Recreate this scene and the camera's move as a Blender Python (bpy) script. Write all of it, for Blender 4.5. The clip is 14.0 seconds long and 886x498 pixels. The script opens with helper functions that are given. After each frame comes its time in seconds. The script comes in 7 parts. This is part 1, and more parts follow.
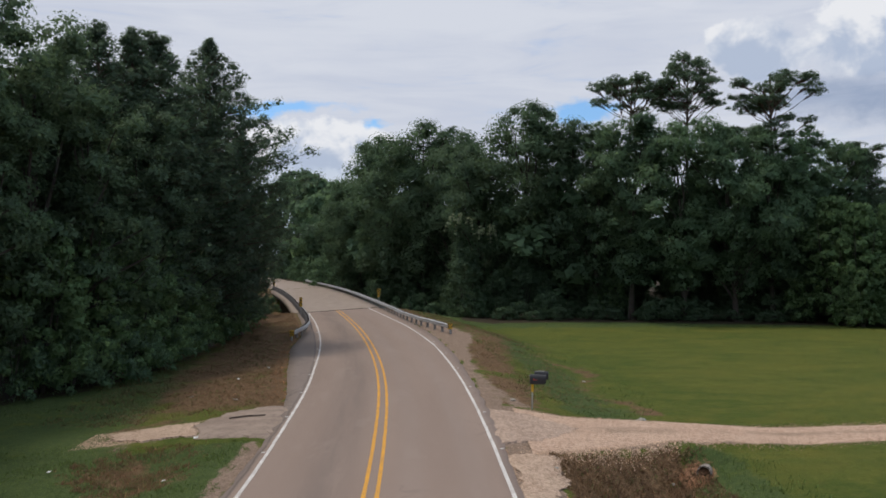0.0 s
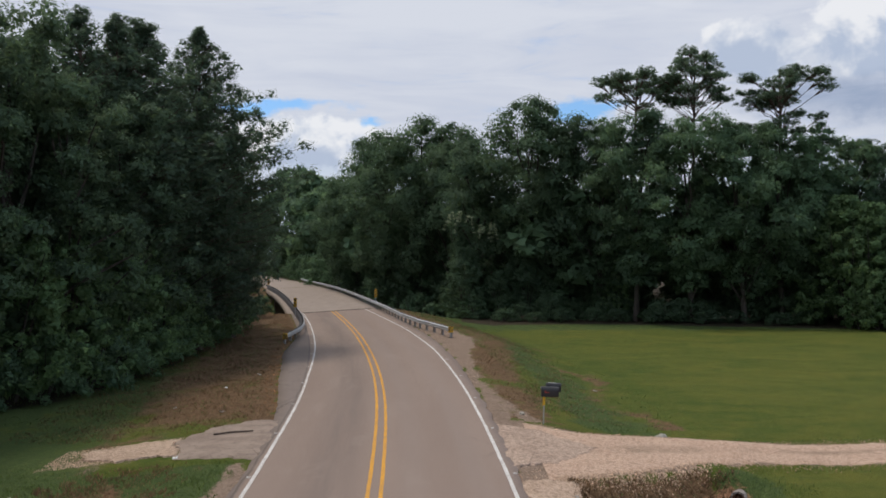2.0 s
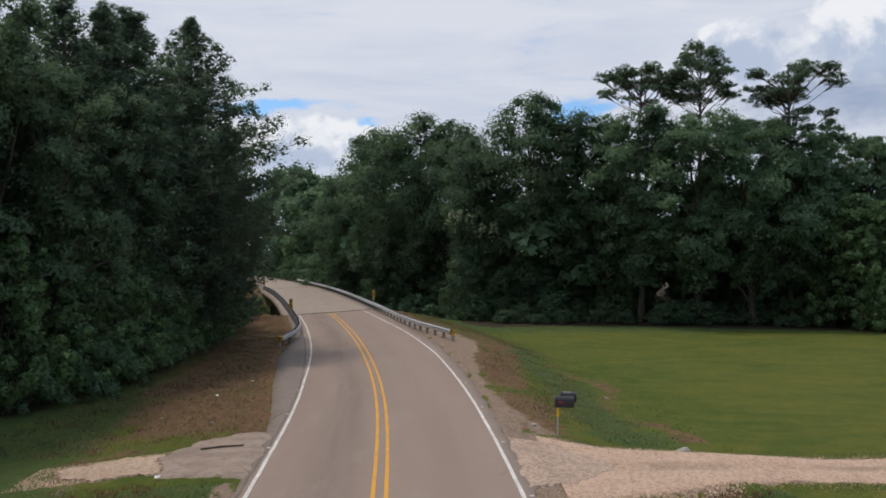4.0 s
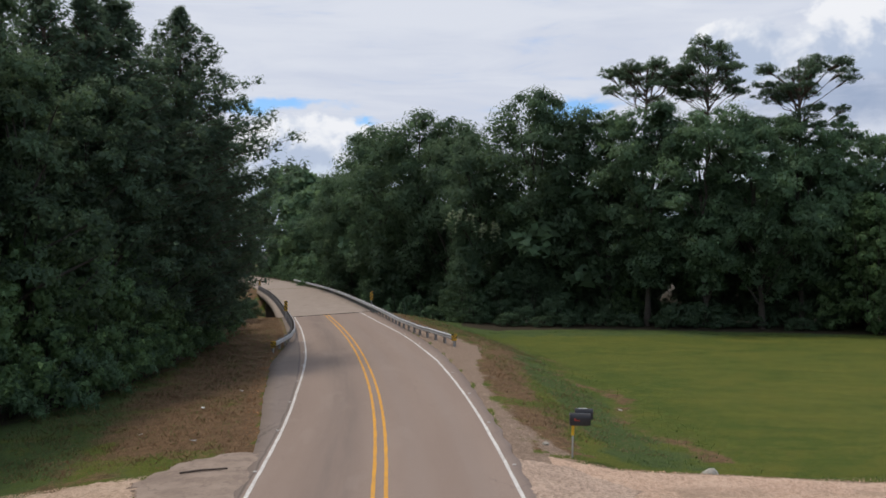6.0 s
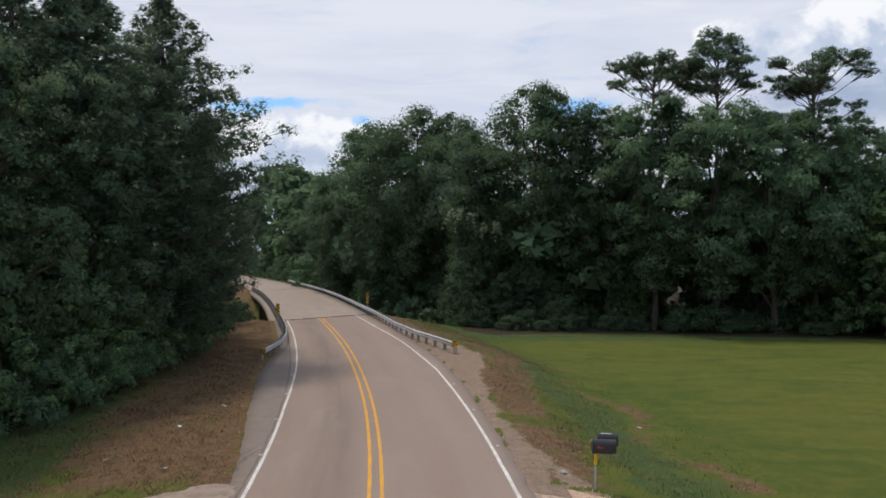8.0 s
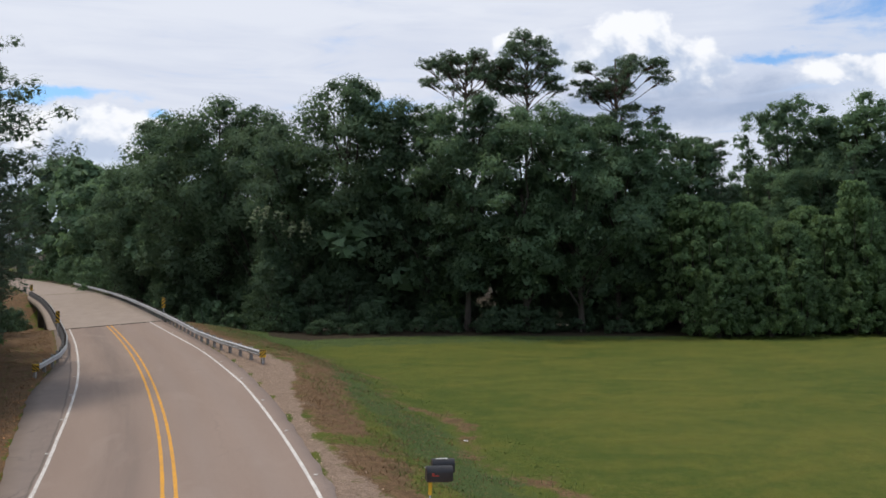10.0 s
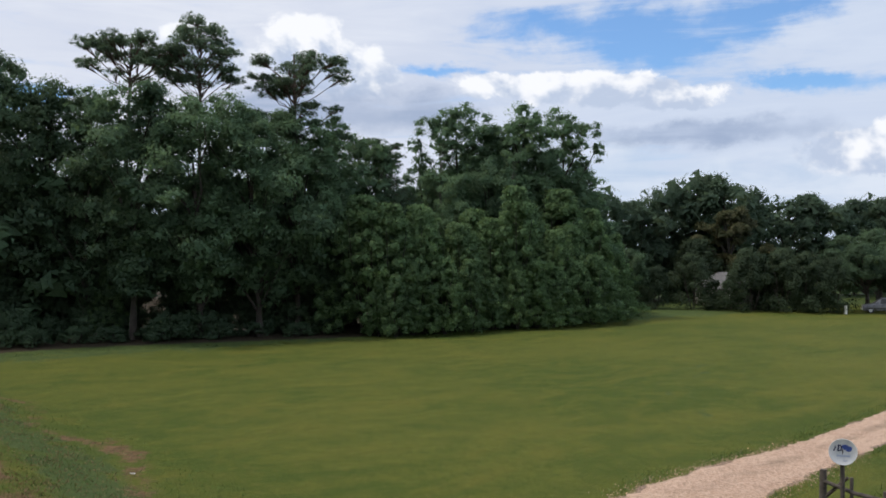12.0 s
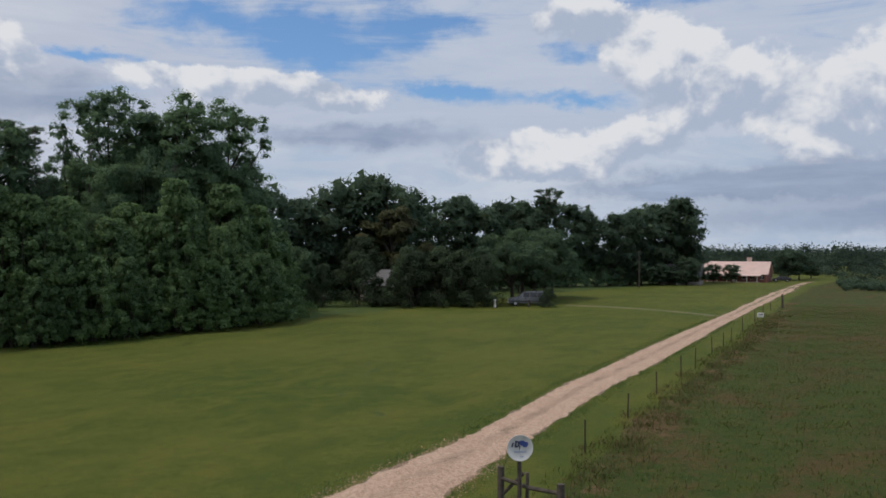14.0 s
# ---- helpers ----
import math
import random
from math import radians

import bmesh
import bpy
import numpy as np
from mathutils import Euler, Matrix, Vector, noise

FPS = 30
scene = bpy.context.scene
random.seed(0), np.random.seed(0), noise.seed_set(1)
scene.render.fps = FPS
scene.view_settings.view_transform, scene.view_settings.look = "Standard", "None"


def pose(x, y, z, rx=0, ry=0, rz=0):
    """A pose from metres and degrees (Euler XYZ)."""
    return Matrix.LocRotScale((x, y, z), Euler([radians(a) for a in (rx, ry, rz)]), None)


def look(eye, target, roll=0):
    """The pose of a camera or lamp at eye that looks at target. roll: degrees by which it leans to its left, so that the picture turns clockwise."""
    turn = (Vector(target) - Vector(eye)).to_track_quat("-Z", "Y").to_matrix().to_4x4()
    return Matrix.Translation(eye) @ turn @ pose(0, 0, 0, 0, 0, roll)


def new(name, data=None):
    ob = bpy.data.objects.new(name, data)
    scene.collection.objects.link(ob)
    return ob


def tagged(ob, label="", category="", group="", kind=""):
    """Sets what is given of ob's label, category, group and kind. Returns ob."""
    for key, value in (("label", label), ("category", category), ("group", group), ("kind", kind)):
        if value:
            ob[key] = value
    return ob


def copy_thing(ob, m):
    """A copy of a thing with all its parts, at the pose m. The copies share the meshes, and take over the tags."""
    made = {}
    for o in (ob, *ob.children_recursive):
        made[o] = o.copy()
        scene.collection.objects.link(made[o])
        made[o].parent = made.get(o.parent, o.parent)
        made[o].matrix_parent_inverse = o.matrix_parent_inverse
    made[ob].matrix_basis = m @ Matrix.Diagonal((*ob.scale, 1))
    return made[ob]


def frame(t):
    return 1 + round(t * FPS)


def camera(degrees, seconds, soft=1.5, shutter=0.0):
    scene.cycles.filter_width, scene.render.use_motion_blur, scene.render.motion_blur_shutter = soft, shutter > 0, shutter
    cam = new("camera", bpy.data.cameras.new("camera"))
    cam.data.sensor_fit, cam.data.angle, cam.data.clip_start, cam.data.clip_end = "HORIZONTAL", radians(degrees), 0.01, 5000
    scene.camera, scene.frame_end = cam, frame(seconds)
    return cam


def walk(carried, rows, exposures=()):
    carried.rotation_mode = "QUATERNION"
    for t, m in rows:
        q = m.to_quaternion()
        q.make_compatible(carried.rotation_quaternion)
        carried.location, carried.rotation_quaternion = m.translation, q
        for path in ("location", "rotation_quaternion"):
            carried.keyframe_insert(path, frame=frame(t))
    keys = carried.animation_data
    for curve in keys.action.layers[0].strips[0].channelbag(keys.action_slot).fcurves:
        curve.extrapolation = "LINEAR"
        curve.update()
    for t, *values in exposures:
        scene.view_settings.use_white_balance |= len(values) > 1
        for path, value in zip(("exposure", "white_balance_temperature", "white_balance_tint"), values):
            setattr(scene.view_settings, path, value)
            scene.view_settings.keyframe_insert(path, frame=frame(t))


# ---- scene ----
# ---- the camera and its walk ----
cam = camera(54.79, 14.0, soft=1.7)
# seconds, place, tilt, lean, turn
PATH = [
    (0.0, 0.000, 0.000, 6.135, 90.270, 0.195, 0.000),
    (0.5, -0.079, 0.692, 6.178, 90.229, 0.161, -0.106),
    (1.0, -0.153, 1.366, 6.223, 90.181, 0.134, -0.184),
    (1.5, -0.209, 2.052, 6.244, 90.149, 0.074, -0.220),
    (2.0, -0.295, 2.749, 6.244, 90.153, 0.016, -0.247),
    (2.5, -0.384, 3.402, 6.237, 90.151, 0.010, -0.308),
    (3.0, -0.469, 4.021, 6.204, 90.173, 0.015, -0.362),
    (5.5, -0.769, 6.810, 6.282, 90.131, -0.074, -0.602),
    (6.0, -0.794, 7.639, 6.320, 90.123, -0.073, -0.617),
    (6.5, -0.826, 8.491, 6.348, 90.107, -0.101, -0.682),
    (7.0, -0.895, 9.364, 6.387, 90.086, -0.143, -0.746),
    (7.6, -0.939, 10.347, 6.401, 90.094, -0.142, -0.800),
    (8.2, -0.983, 11.331, 6.415, 90.102, -0.141, -0.900),
    (8.6, -1.013, 11.986, 6.424, 90.107, -0.140, -1.650),
    (9.0, -1.042, 12.642, 6.434, 90.112, -0.139, -3.650),
    (9.3, -1.064, 13.133, 6.441, 90.116, -0.139, -5.950),
    (9.5, -1.079, 13.461, 6.445, 90.119, -0.138, -7.538),
    (10.0, -1.066, 14.238, 6.449, 90.126, -0.096, -13.786),
    (10.5, -0.997, 14.971, 6.443, 90.147, -0.100, -18.849),
    (11.0, -0.869, 15.666, 6.467, 90.140, -0.033, -24.000),
    (11.5, -0.699, 16.304, 6.500, 90.143, -0.066, -28.881),
    (12.0, -0.453, 16.874, 6.519, 90.139, -0.050, -35.471),
    (12.5, -0.161, 17.394, 6.508, 90.148, -0.043, -43.266),
    (13.0, 0.179, 17.881, 6.501, 90.116, -0.023, -51.667),
    (13.5, 0.566, 18.282, 6.472, 90.088, -0.017, -56.887),
    (14.0, 0.972, 18.637, 6.463, 90.053, 0.018, -57.680),
]
walk(cam, [(t, pose(x, y, z, rx, ry, rz)) for t, x, y, z, rx, ry, rz in PATH],
     exposures=((0, -0.05), (3, 0.0), (7, 0.1), (9.5, 0.2), (11, 0.2), (12, 0.2), (12.5, 0.15), (13.2, 0.0), (14, -0.22)))

# ---- world, sun ----
SUN_AZ, SUN_EL = -46.0, 63.0        # degrees right of +y, above the horizon
_az, _el = radians(SUN_AZ), radians(SUN_EL)
SUN_FROM = Vector((math.sin(_az) * math.cos(_el), math.cos(_az) * math.cos(_el), math.sin(_el)))
sun_data = bpy.data.lights.new("sun", "SUN")
sun_data.energy, sun_data.angle, sun_data.color = 1.8, radians(9.0), (1.0, 0.89, 0.76)
sun = new("sun", sun_data)
sun.matrix_world = look(SUN_FROM * 100, (0, 0, 0))


class Nodes:
    """Short names for building a node tree."""

    def __init__(self, tree):
        self.tree = tree
        tree.nodes.clear()

    def add(self, kind):
        return self.tree.nodes.new(kind)

    def put(self, socket, value):
        if isinstance(value, bpy.types.NodeSocket):
            self.tree.links.new(value, socket)
        elif value is not None:
            socket.default_value = value

    def math(self, op, a, b=None, c=None, clamp=False):
        n = self.add("ShaderNodeMath")
        n.operation, n.use_clamp = op, clamp
        for i, v in enumerate((a, b, c)):
            self.put(n.inputs[i], v)
        return n.outputs[0]

    def step(self, x, lo, hi, a=0.0, b=1.0):
        n = self.add("ShaderNodeMapRange")
        n.interpolation_type = "SMOOTHSTEP"
        for i, v in enumerate((x, lo, hi, a, b)):
            self.put(n.inputs[i], v)
        return n.outputs[0]

    def noise(self, vec, scale, detail=4.0, rough=0.55, distort=0.0):
        n = self.add("ShaderNodeTexNoise")
        self.put(n.inputs["Vector"], vec)
        n.inputs["Scale"].default_value, n.inputs["Detail"].default_value = scale, detail
        n.inputs["Roughness"].default_value, n.inputs["Distortion"].default_value = rough, distort
        return n.outputs[0]

    def mix(self, f, a, b, blend="MIX"):
        n = self.add("ShaderNodeMix")
        n.data_type, n.blend_type = "RGBA", blend
        self.put(n.inputs[0], f)
        for s, v in ((n.inputs[6], a), (n.inputs[7], b)):
            self.put(s, (*v, 1.0) if isinstance(v, tuple) and len(v) == 3 else v)
        return n.outputs[2]

    def scaled(self, vec, sx, sy, sz):
        n = self.add("ShaderNodeVectorMath")
        n.operation = "MULTIPLY"
        self.put(n.inputs[0], vec)
        n.inputs[1].default_value = (sx, sy, sz)
        return n.outputs[0]

    def attr(self, name):
        n = self.add("ShaderNodeAttribute")
        n.attribute_name = name
        return n.outputs["Fac"]


world = bpy.data.worlds.new("sky")
scene.world = world
world.use_nodes = True
w = Nodes(world.node_tree)
sky = w.add("ShaderNodeTexSky")
sky.sky_type, sky.sun_disc = "NISHITA", False
sky.sun_elevation, sky.sun_rotation, sky.air_density, sky.dust_density = _el, _az, 1.0, 0.6
way = w.add("ShaderNodeTexCoord").outputs["Generated"]
sep = w.add("ShaderNodeSeparateXYZ")
w.put(sep.inputs[0], way)
az = w.math("ARCTAN2", sep.outputs[0], sep.outputs[1])
el = w.math("ARCSINE", sep.outputs[2])
flat = w.scaled(way, 1.0, 1.0, 2.6)
big = w.noise(flat, 2.3, 6.0, 0.55, 0.3)
lift = w.add("ShaderNodeVectorMath")
lift.operation = "ADD"
w.put(lift.inputs[0], way)
lift.inputs[1].default_value = (-0.012, 0.006, 0.022)
higher = lift.outputs[0]


def billow(v):
    """Cauliflower heaps: rounded cells in cells, loosened by noise."""
    k = w.add("ShaderNodeTexVoronoi")
    k.feature = "SMOOTH_F1"
    k.normalize = True
    warp = w.add("ShaderNodeVectorMath")
    warp.operation = "ADD"
    soft = w.add("ShaderNodeTexNoise")
    w.put(soft.inputs["Vector"], v)
    soft.inputs["Scale"].default_value, soft.inputs["Detail"].default_value = 9.0, 5.0
    w.put(warp.inputs[0], w.scaled(v, 1.0, 1.0, 1.2))
    w.put(warp.inputs[1], w.scaled(soft.outputs["Color"], 0.10, 0.10, 0.10))
    w.put(k.inputs["Vector"], warp.outputs[0])
    k.inputs["Scale"].default_value, k.inputs["Detail"].default_value = 11.0, 4.0
    k.inputs["Roughness"].default_value, k.inputs["Smoothness"].default_value = 0.55, 0.6
    heap = w.math("SUBTRACT", 1.0, w.math("MULTIPLY", k.outputs["Distance"], 1.5))
    base = w.noise(w.scaled(v, 1.0, 1.0, 1.9), 8.0, 10.0, 0.56, 0.2)
    return w.math("ADD", w.math("MULTIPLY", heap, 0.7), w.math("MULTIPLY", base, 0.3))


puff, puff_up = billow(way), billow(higher)
wisp = w.noise(w.scaled(way, 1.0, 1.0, 4.5), 4.0, 8.0, 0.62, 0.6)


stir = w.add("ShaderNodeTexNoise")
w.put(stir.inputs["Vector"], w.scaled(way, 1.0, 1.0, 1.6))
stir.inputs["Scale"].default_value, stir.inputs["Detail"].default_value, stir.inputs["Roughness"].default_value = 16.0, 7.0, 0.62
stir_x, stir_y, _ = (lambda k: (w.put(k.inputs[0], stir.outputs["Color"]), k.outputs)[1])(w.add("ShaderNodeSeparateXYZ"))
az_w = w.math("ADD", az, w.math("MULTIPLY", w.math("SUBTRACT", stir_x, 0.5), 0.16))
el_w = w.math("ADD", el, w.math("MULTIPLY", w.math("SUBTRACT", stir_y, 0.5), 0.05))


def bump(a_deg, e_deg, wa, we):
    """A soft oval on the sky, in degrees."""
    u = w.math("DIVIDE", w.math("SUBTRACT", az_w, radians(a_deg)), radians(wa))
    v = w.math("DIVIDE", w.math("SUBTRACT", el_w, radians(e_deg)), radians(we))
    r = w.math("ADD", w.math("MULTIPLY", u, u), w.math("MULTIPLY", v, v))
    return w.math("POWER", 2.718, w.math("MULTIPLY", r, -1.0))


def total(values):
    out = values[0]
    for v in values[1:]:
        out = w.math("ADD", out, v)
    return out


def field(ovals, a_of, e_of):
    """Summed ovals, and how high in them a direction lies (above the middles positive)."""
    mass, rise = None, None
    for a_deg, e_deg, wa, we in ovals:
        u = w.math("DIVIDE", w.math("SUBTRACT", a_of, radians(a_deg)), radians(wa))
        v = w.math("DIVIDE", w.math("SUBTRACT", e_of, radians(e_deg)), radians(we))
        r = w.math("ADD", w.math("MULTIPLY", u, u), w.math("MULTIPLY", v, v))
        g = w.math("POWER", 2.718, w.math("MULTIPLY", r, -1.0))
        mass = g if mass is None else w.math("ADD", mass, g)
        rise = w.math("MULTIPLY", g, v) if rise is None else w.math("MULTIPLY_ADD", g, v, rise)
    return mass, rise


# a high veil, thinning to streaks and blue towards the meadow's side
open_sky = total([bump(*g) for g in ((-11.5, 9.5, 4.6, 0.42), (-5.0, 8.3, 2.2, 0.5), (9.5, 9.2, 1.9, 0.8), (35.5, 11.9, 3.6, 0.45), (43, 14.6, 6, 1.4), (50, 13.4, 5, 2.0),
                                      (57, 14.6, 4, 1.5), (58, 10.6, 4.0, 0.6), (65.5, 9.9, 5.0, 0.6), (66.5, 12.8, 2.8, 1.3), (72, 17.0, 5, 1.4), (55, 25, 16, 5), (-60, 30, 25, 8), (110, 24, 22, 7), (150, 35, 30, 10))])
streak = w.noise(w.scaled(way, 1.0, 1.0, 6.5), 5.5, 7.0, 0.58, 0.9)
veil = w.math("ADD", 0.78, w.math("MULTIPLY", w.math("SUBTRACT", streak, 0.5), 2.4))
veil = w.math("ADD", veil, w.math("MULTIPLY", w.math("SUBTRACT", wisp, 0.5), 1.6))
veil = w.step(w.math("SUBTRACT", veil, w.math("MULTIPLY", open_sky, 1.4)), -0.62, 0.62)
tone = w.math("ADD", w.math("MULTIPLY", big, 0.55), w.math("MULTIPLY", streak, 0.45))
veil_col = w.mix(w.step(tone, 0.38, 0.62), (5.75, 6.2, 7.35), (6.75, 7.1, 7.95))
veil_col = w.mix(w.step(az, radians(22), radians(55), 0.0, 0.5), veil_col, (4.7, 5.75, 7.5))
# pale broken cloud lying over the horizon
bank_e = w.math("ADD", w.math("MULTIPLY", w.math("SUBTRACT", puff, 0.5), 0.09), w.math("MULTIPLY", w.math("SUBTRACT", stir_y, 0.5), 0.05))
low_top = total([w.math("MULTIPLY", bump(*g), k) for g, k in (((-9, 8, 9, 60), 0.15), ((43, 8, 9, 60), 0.13), ((60, 8, 9, 60), 0.10), ((80, 8, 14, 60), 0.13), ((22, 8, 7, 60), 0.13))])
low = w.step(w.math("SUBTRACT", w.math("ADD", low_top, bank_e), el), -0.012, 0.022)
low_col = w.mix(w.step(w.math("ADD", w.math("MULTIPLY", puff, 0.5), w.math("MULTIPLY", streak, 0.5)), 0.34, 0.66), (4.4, 5.45, 7.1), (6.4, 7.0, 8.0))
# heaped clouds with crisp heads and grey bases
heap_a = w.math("ADD", az, w.math("MULTIPLY", w.math("SUBTRACT", stir_x, 0.5), 0.07))
heap_e = w.math("ADD", el, w.math("MULTIPLY", w.math("SUBTRACT", stir_y, 0.5), 0.035))
mass, rise = field(((-9.0, 7.2, 5.0, 1.5), (20.5, 12.6, 2.6, 1.7), (26.3, 13.0, 2.6, 1.9), (29.5, 11.6, 3.0, 1.5), (41, 11.0, 4.0, 0.9), (47, 10.6, 3.6, 1.0), (51, 9.8, 2.4, 0.7), (60.2, 6.2, 2.6, 1.3), (63.4, 6.4, 2.4, 1.4),
                    (66.5, 5.9, 3.0, 1.2), (71, 7.3, 3.0, 1.3), (67.5, 15.0, 3.0, 1.3), (71.5, 13.4, 3.0, 1.8), (74.5, 11.3, 3.6, 2.2), (78.3, 9.4, 3.6, 2.2), (81.8, 7.6, 3.6, 2.0), (86, 9.5, 4.0, 3.0), (100, 12, 10, 5), (130, 14, 18, 6)), heap_a, heap_e)
knobs = w.noise(w.scaled(way, 1.0, 1.0, 1.3), 26.0, 6.0, 0.6, 0.3)
heap = w.math("MULTIPLY_ADD", w.step(mass, 0.03, 0.35), w.math("ADD", w.math("MULTIPLY", w.math("SUBTRACT", puff, 0.5), 2.2), w.math("MULTIPLY", w.math("SUBTRACT", knobs, 0.5), 1.1)), mass)
heap_cover = w.step(heap, 0.30, 0.62)
top_lit = w.math("ADD", w.math("MULTIPLY", w.math("DIVIDE", rise, w.math("ADD", mass, 0.25)), 0.85), w.math("MULTIPLY", w.math("SUBTRACT", puff, puff_up), 5.5))
heap_col = w.mix(w.step(top_lit, -0.45, 0.50), (4.6, 5.35, 6.8), (8.35, 8.5, 8.9))
# dark rain-grey undersides
grey = total([bump(*g) for g in ((81, 4.4, 11, 1.0), (92, 4.6, 12, 1.1), (74, 3.9, 6, 0.6), (25.0, 9.3, 5, 1.6), (34, 9.3, 4, 1.6), (52, 7.6, 8, 0.9), (88, 2.0, 18, 1.2))])
shade = w.math("MULTIPLY", w.step(grey, 0.10, 0.95), w.step(w.math("ADD", w.math("MULTIPLY", streak, 0.6), w.math("MULTIPLY", puff, 0.4)), 0.22, 0.6))
blue = w.mix(1.0, sky.outputs[0], (0.74, 1.08, 1.42), "MULTIPLY")
blue = w.mix(0.10, blue, (4.6, 5.4, 6.9))
air = w.mix(veil, blue, veil_col)
air = w.mix(w.math("MULTIPLY", low, 0.9), air, low_col)
air = w.mix(heap_cover, air, heap_col)
air = w.mix(w.math("MULTIPLY", shade, 0.92), air, (3.0, 3.75, 5.3))
back = w.add("ShaderNodeBackground")
w.put(back.inputs[0], air)
back.inputs[1].default_value = 0.1
w.put(w.add("ShaderNodeOutputWorld").inputs[0], back.outputs[0])

# ---- materials ----


def material(name):
    m = bpy.data.materials.new(name)
    m.use_nodes = True
    n = Nodes(m.node_tree)
    b = n.add("ShaderNodeBsdfPrincipled")
    n.put(n.add("ShaderNodeOutputMaterial").inputs[0], b.outputs[0])
    return m, n, b


def relief(n, b, height, strength, distance):
    k = n.add("ShaderNodeBump")
    k.inputs["Strength"].default_value, k.inputs["Distance"].default_value = strength, distance
    n.put(k.inputs["Height"], height)
    n.put(b.inputs["Normal"], k.outputs[0])


def where(n):
    return n.add("ShaderNodeTexCoord").outputs["Object"]


def worn(name, a, b_col, rough=0.7, metal=0.0, scale=6.0, depth=0.004, fine=60.0, spread=0.6):
    """A surface that wavers between two colours at two scales, with fine relief."""
    m, n, b = material(name)
    p = where(n)
    coarse, grain = n.noise(p, scale, 5.0), n.noise(p, fine, 3.0)
    f = n.math("ADD", n.math("MULTIPLY", coarse, spread), n.math("MULTIPLY", grain, 1 - spread))
    n.put(b.inputs["Base Color"], n.mix(n.step(f, 0.35, 0.65), a, b_col))
    n.put(b.inputs["Roughness"], n.step(coarse, 0.2, 0.8, rough - 0.1, min(1.0, rough + 0.12)))
    b.inputs["Metallic"].default_value = metal
    relief(n, b, f, 0.5, depth)
    return m


def leaves(name, dark, light, glow, fine=8.0, thin=0.5):
    """Leaves: each a little different, letting some light through."""
    m = bpy.data.materials.new(name)
    m.use_nodes = True
    n = Nodes(m.node_tree)
    island = n.add("ShaderNodeNewGeometry").outputs["Random Per Island"]
    whole = n.add("ShaderNodeObjectInfo").outputs["Random"]
    patch = n.noise(where(n), 0.35, 3.0)
    f = n.math("ADD", n.math("MULTIPLY", island, 0.35), n.math("ADD", n.math("MULTIPLY", whole, 0.25), n.math("MULTIPLY", patch, 0.6)))
    col = n.mix(n.step(f, 0.25, 0.95), dark, light)
    col = n.mix(n.step(island, 0.985, 0.995), col, (light[0] * 1.8, light[1] * 1.6, light[2] * 1.4))
    # leaflets within each spray
    leaflet = n.noise(where(n), fine, 2.0, 0.7)
    col = n.mix(n.step(leaflet, 0.40, 0.60), n.mix(1.0, col, (0.76, 0.77, 0.78), "MULTIPLY"), n.mix(1.0, col, (1.18, 1.18, 1.16), "MULTIPLY"))
    b = n.add("ShaderNodeBsdfPrincipled")
    n.put(b.inputs["Base Color"], col)
    b.inputs["Roughness"].default_value, b.inputs["Specular IOR Level"].default_value = 0.7, (0.15 if thin > 0.3 else 0.03)
    t = n.add("ShaderNodeBsdfTranslucent")
    n.put(t.inputs[0], n.mix(0.5, col, glow))
    mixed = n.add("ShaderNodeMixShader")
    mixed.inputs[0].default_value = thin
    n.put(mixed.inputs[1], b.outputs[0])
    n.put(mixed.inputs[2], t.outputs[0])
    n.put(n.add("ShaderNodeOutputMaterial").inputs[0], mixed.outputs[0])
    return m


LEAF_OAK = leaves("oak_leaves", (0.092, 0.154, 0.102), (0.168, 0.274, 0.152), (0.200, 0.308, 0.126))
# the oak leaves again, with the deep shade near the bridge in their colour
LEAF_OAK_SHADED = leaves("shade_toned_oak_leaves", (0.072, 0.118, 0.080), (0.134, 0.210, 0.118), (0.150, 0.230, 0.098))
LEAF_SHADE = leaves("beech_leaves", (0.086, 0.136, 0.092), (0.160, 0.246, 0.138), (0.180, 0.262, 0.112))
LEAF_EDGE = leaves("edge_leaves", (0.098, 0.167, 0.090), (0.189, 0.303, 0.137), (0.224, 0.335, 0.111))
LEAF_PINE = leaves("pine_needles", (0.080, 0.122, 0.092), (0.140, 0.210, 0.135), (0.160, 0.226, 0.106))
LEAF_FAR = leaves("far_leaves", (0.060, 0.098, 0.073), (0.105, 0.165, 0.103), (0.125, 0.175, 0.088), 4.0)
LEAF_VINE = leaves("vine_leaves", (0.22, 0.28, 0.17), (0.36, 0.42, 0.28), (0.3, 0.38, 0.2))
LEAF_WOODS = leaves("horizon_leaves", (0.044, 0.070, 0.056), (0.074, 0.112, 0.080), (0.085, 0.120, 0.070), 4.0)
LEAF_HEDGE = leaves("hedge_leaves", (0.050, 0.078, 0.048), (0.092, 0.134, 0.078), (0.105, 0.140, 0.065))
LEAF_FLOWER = leaves("magnolia_leaves", (0.060, 0.082, 0.040), (0.20, 0.185, 0.105), (0.16, 0.16, 0.07))
BARK = worn("bark", (0.028, 0.023, 0.018), (0.075, 0.064, 0.053), 0.9, 0, 3.0, 0.02, 14.0)
PINE_BARK = worn("pine_bark", (0.05, 0.035, 0.028), (0.15, 0.105, 0.085), 0.9, 0, 3.0, 0.02, 14.0)
DEAD_WOOD = worn("dead_wood", (0.09, 0.08, 0.072), (0.20, 0.185, 0.165), 0.85, 0, 4.0, 0.01, 30.0)
STEEL = worn("galvanised_steel", (0.36, 0.37, 0.375), (0.56, 0.57, 0.57), 0.5, 0.35, 2.5, 0.001, 40.0)
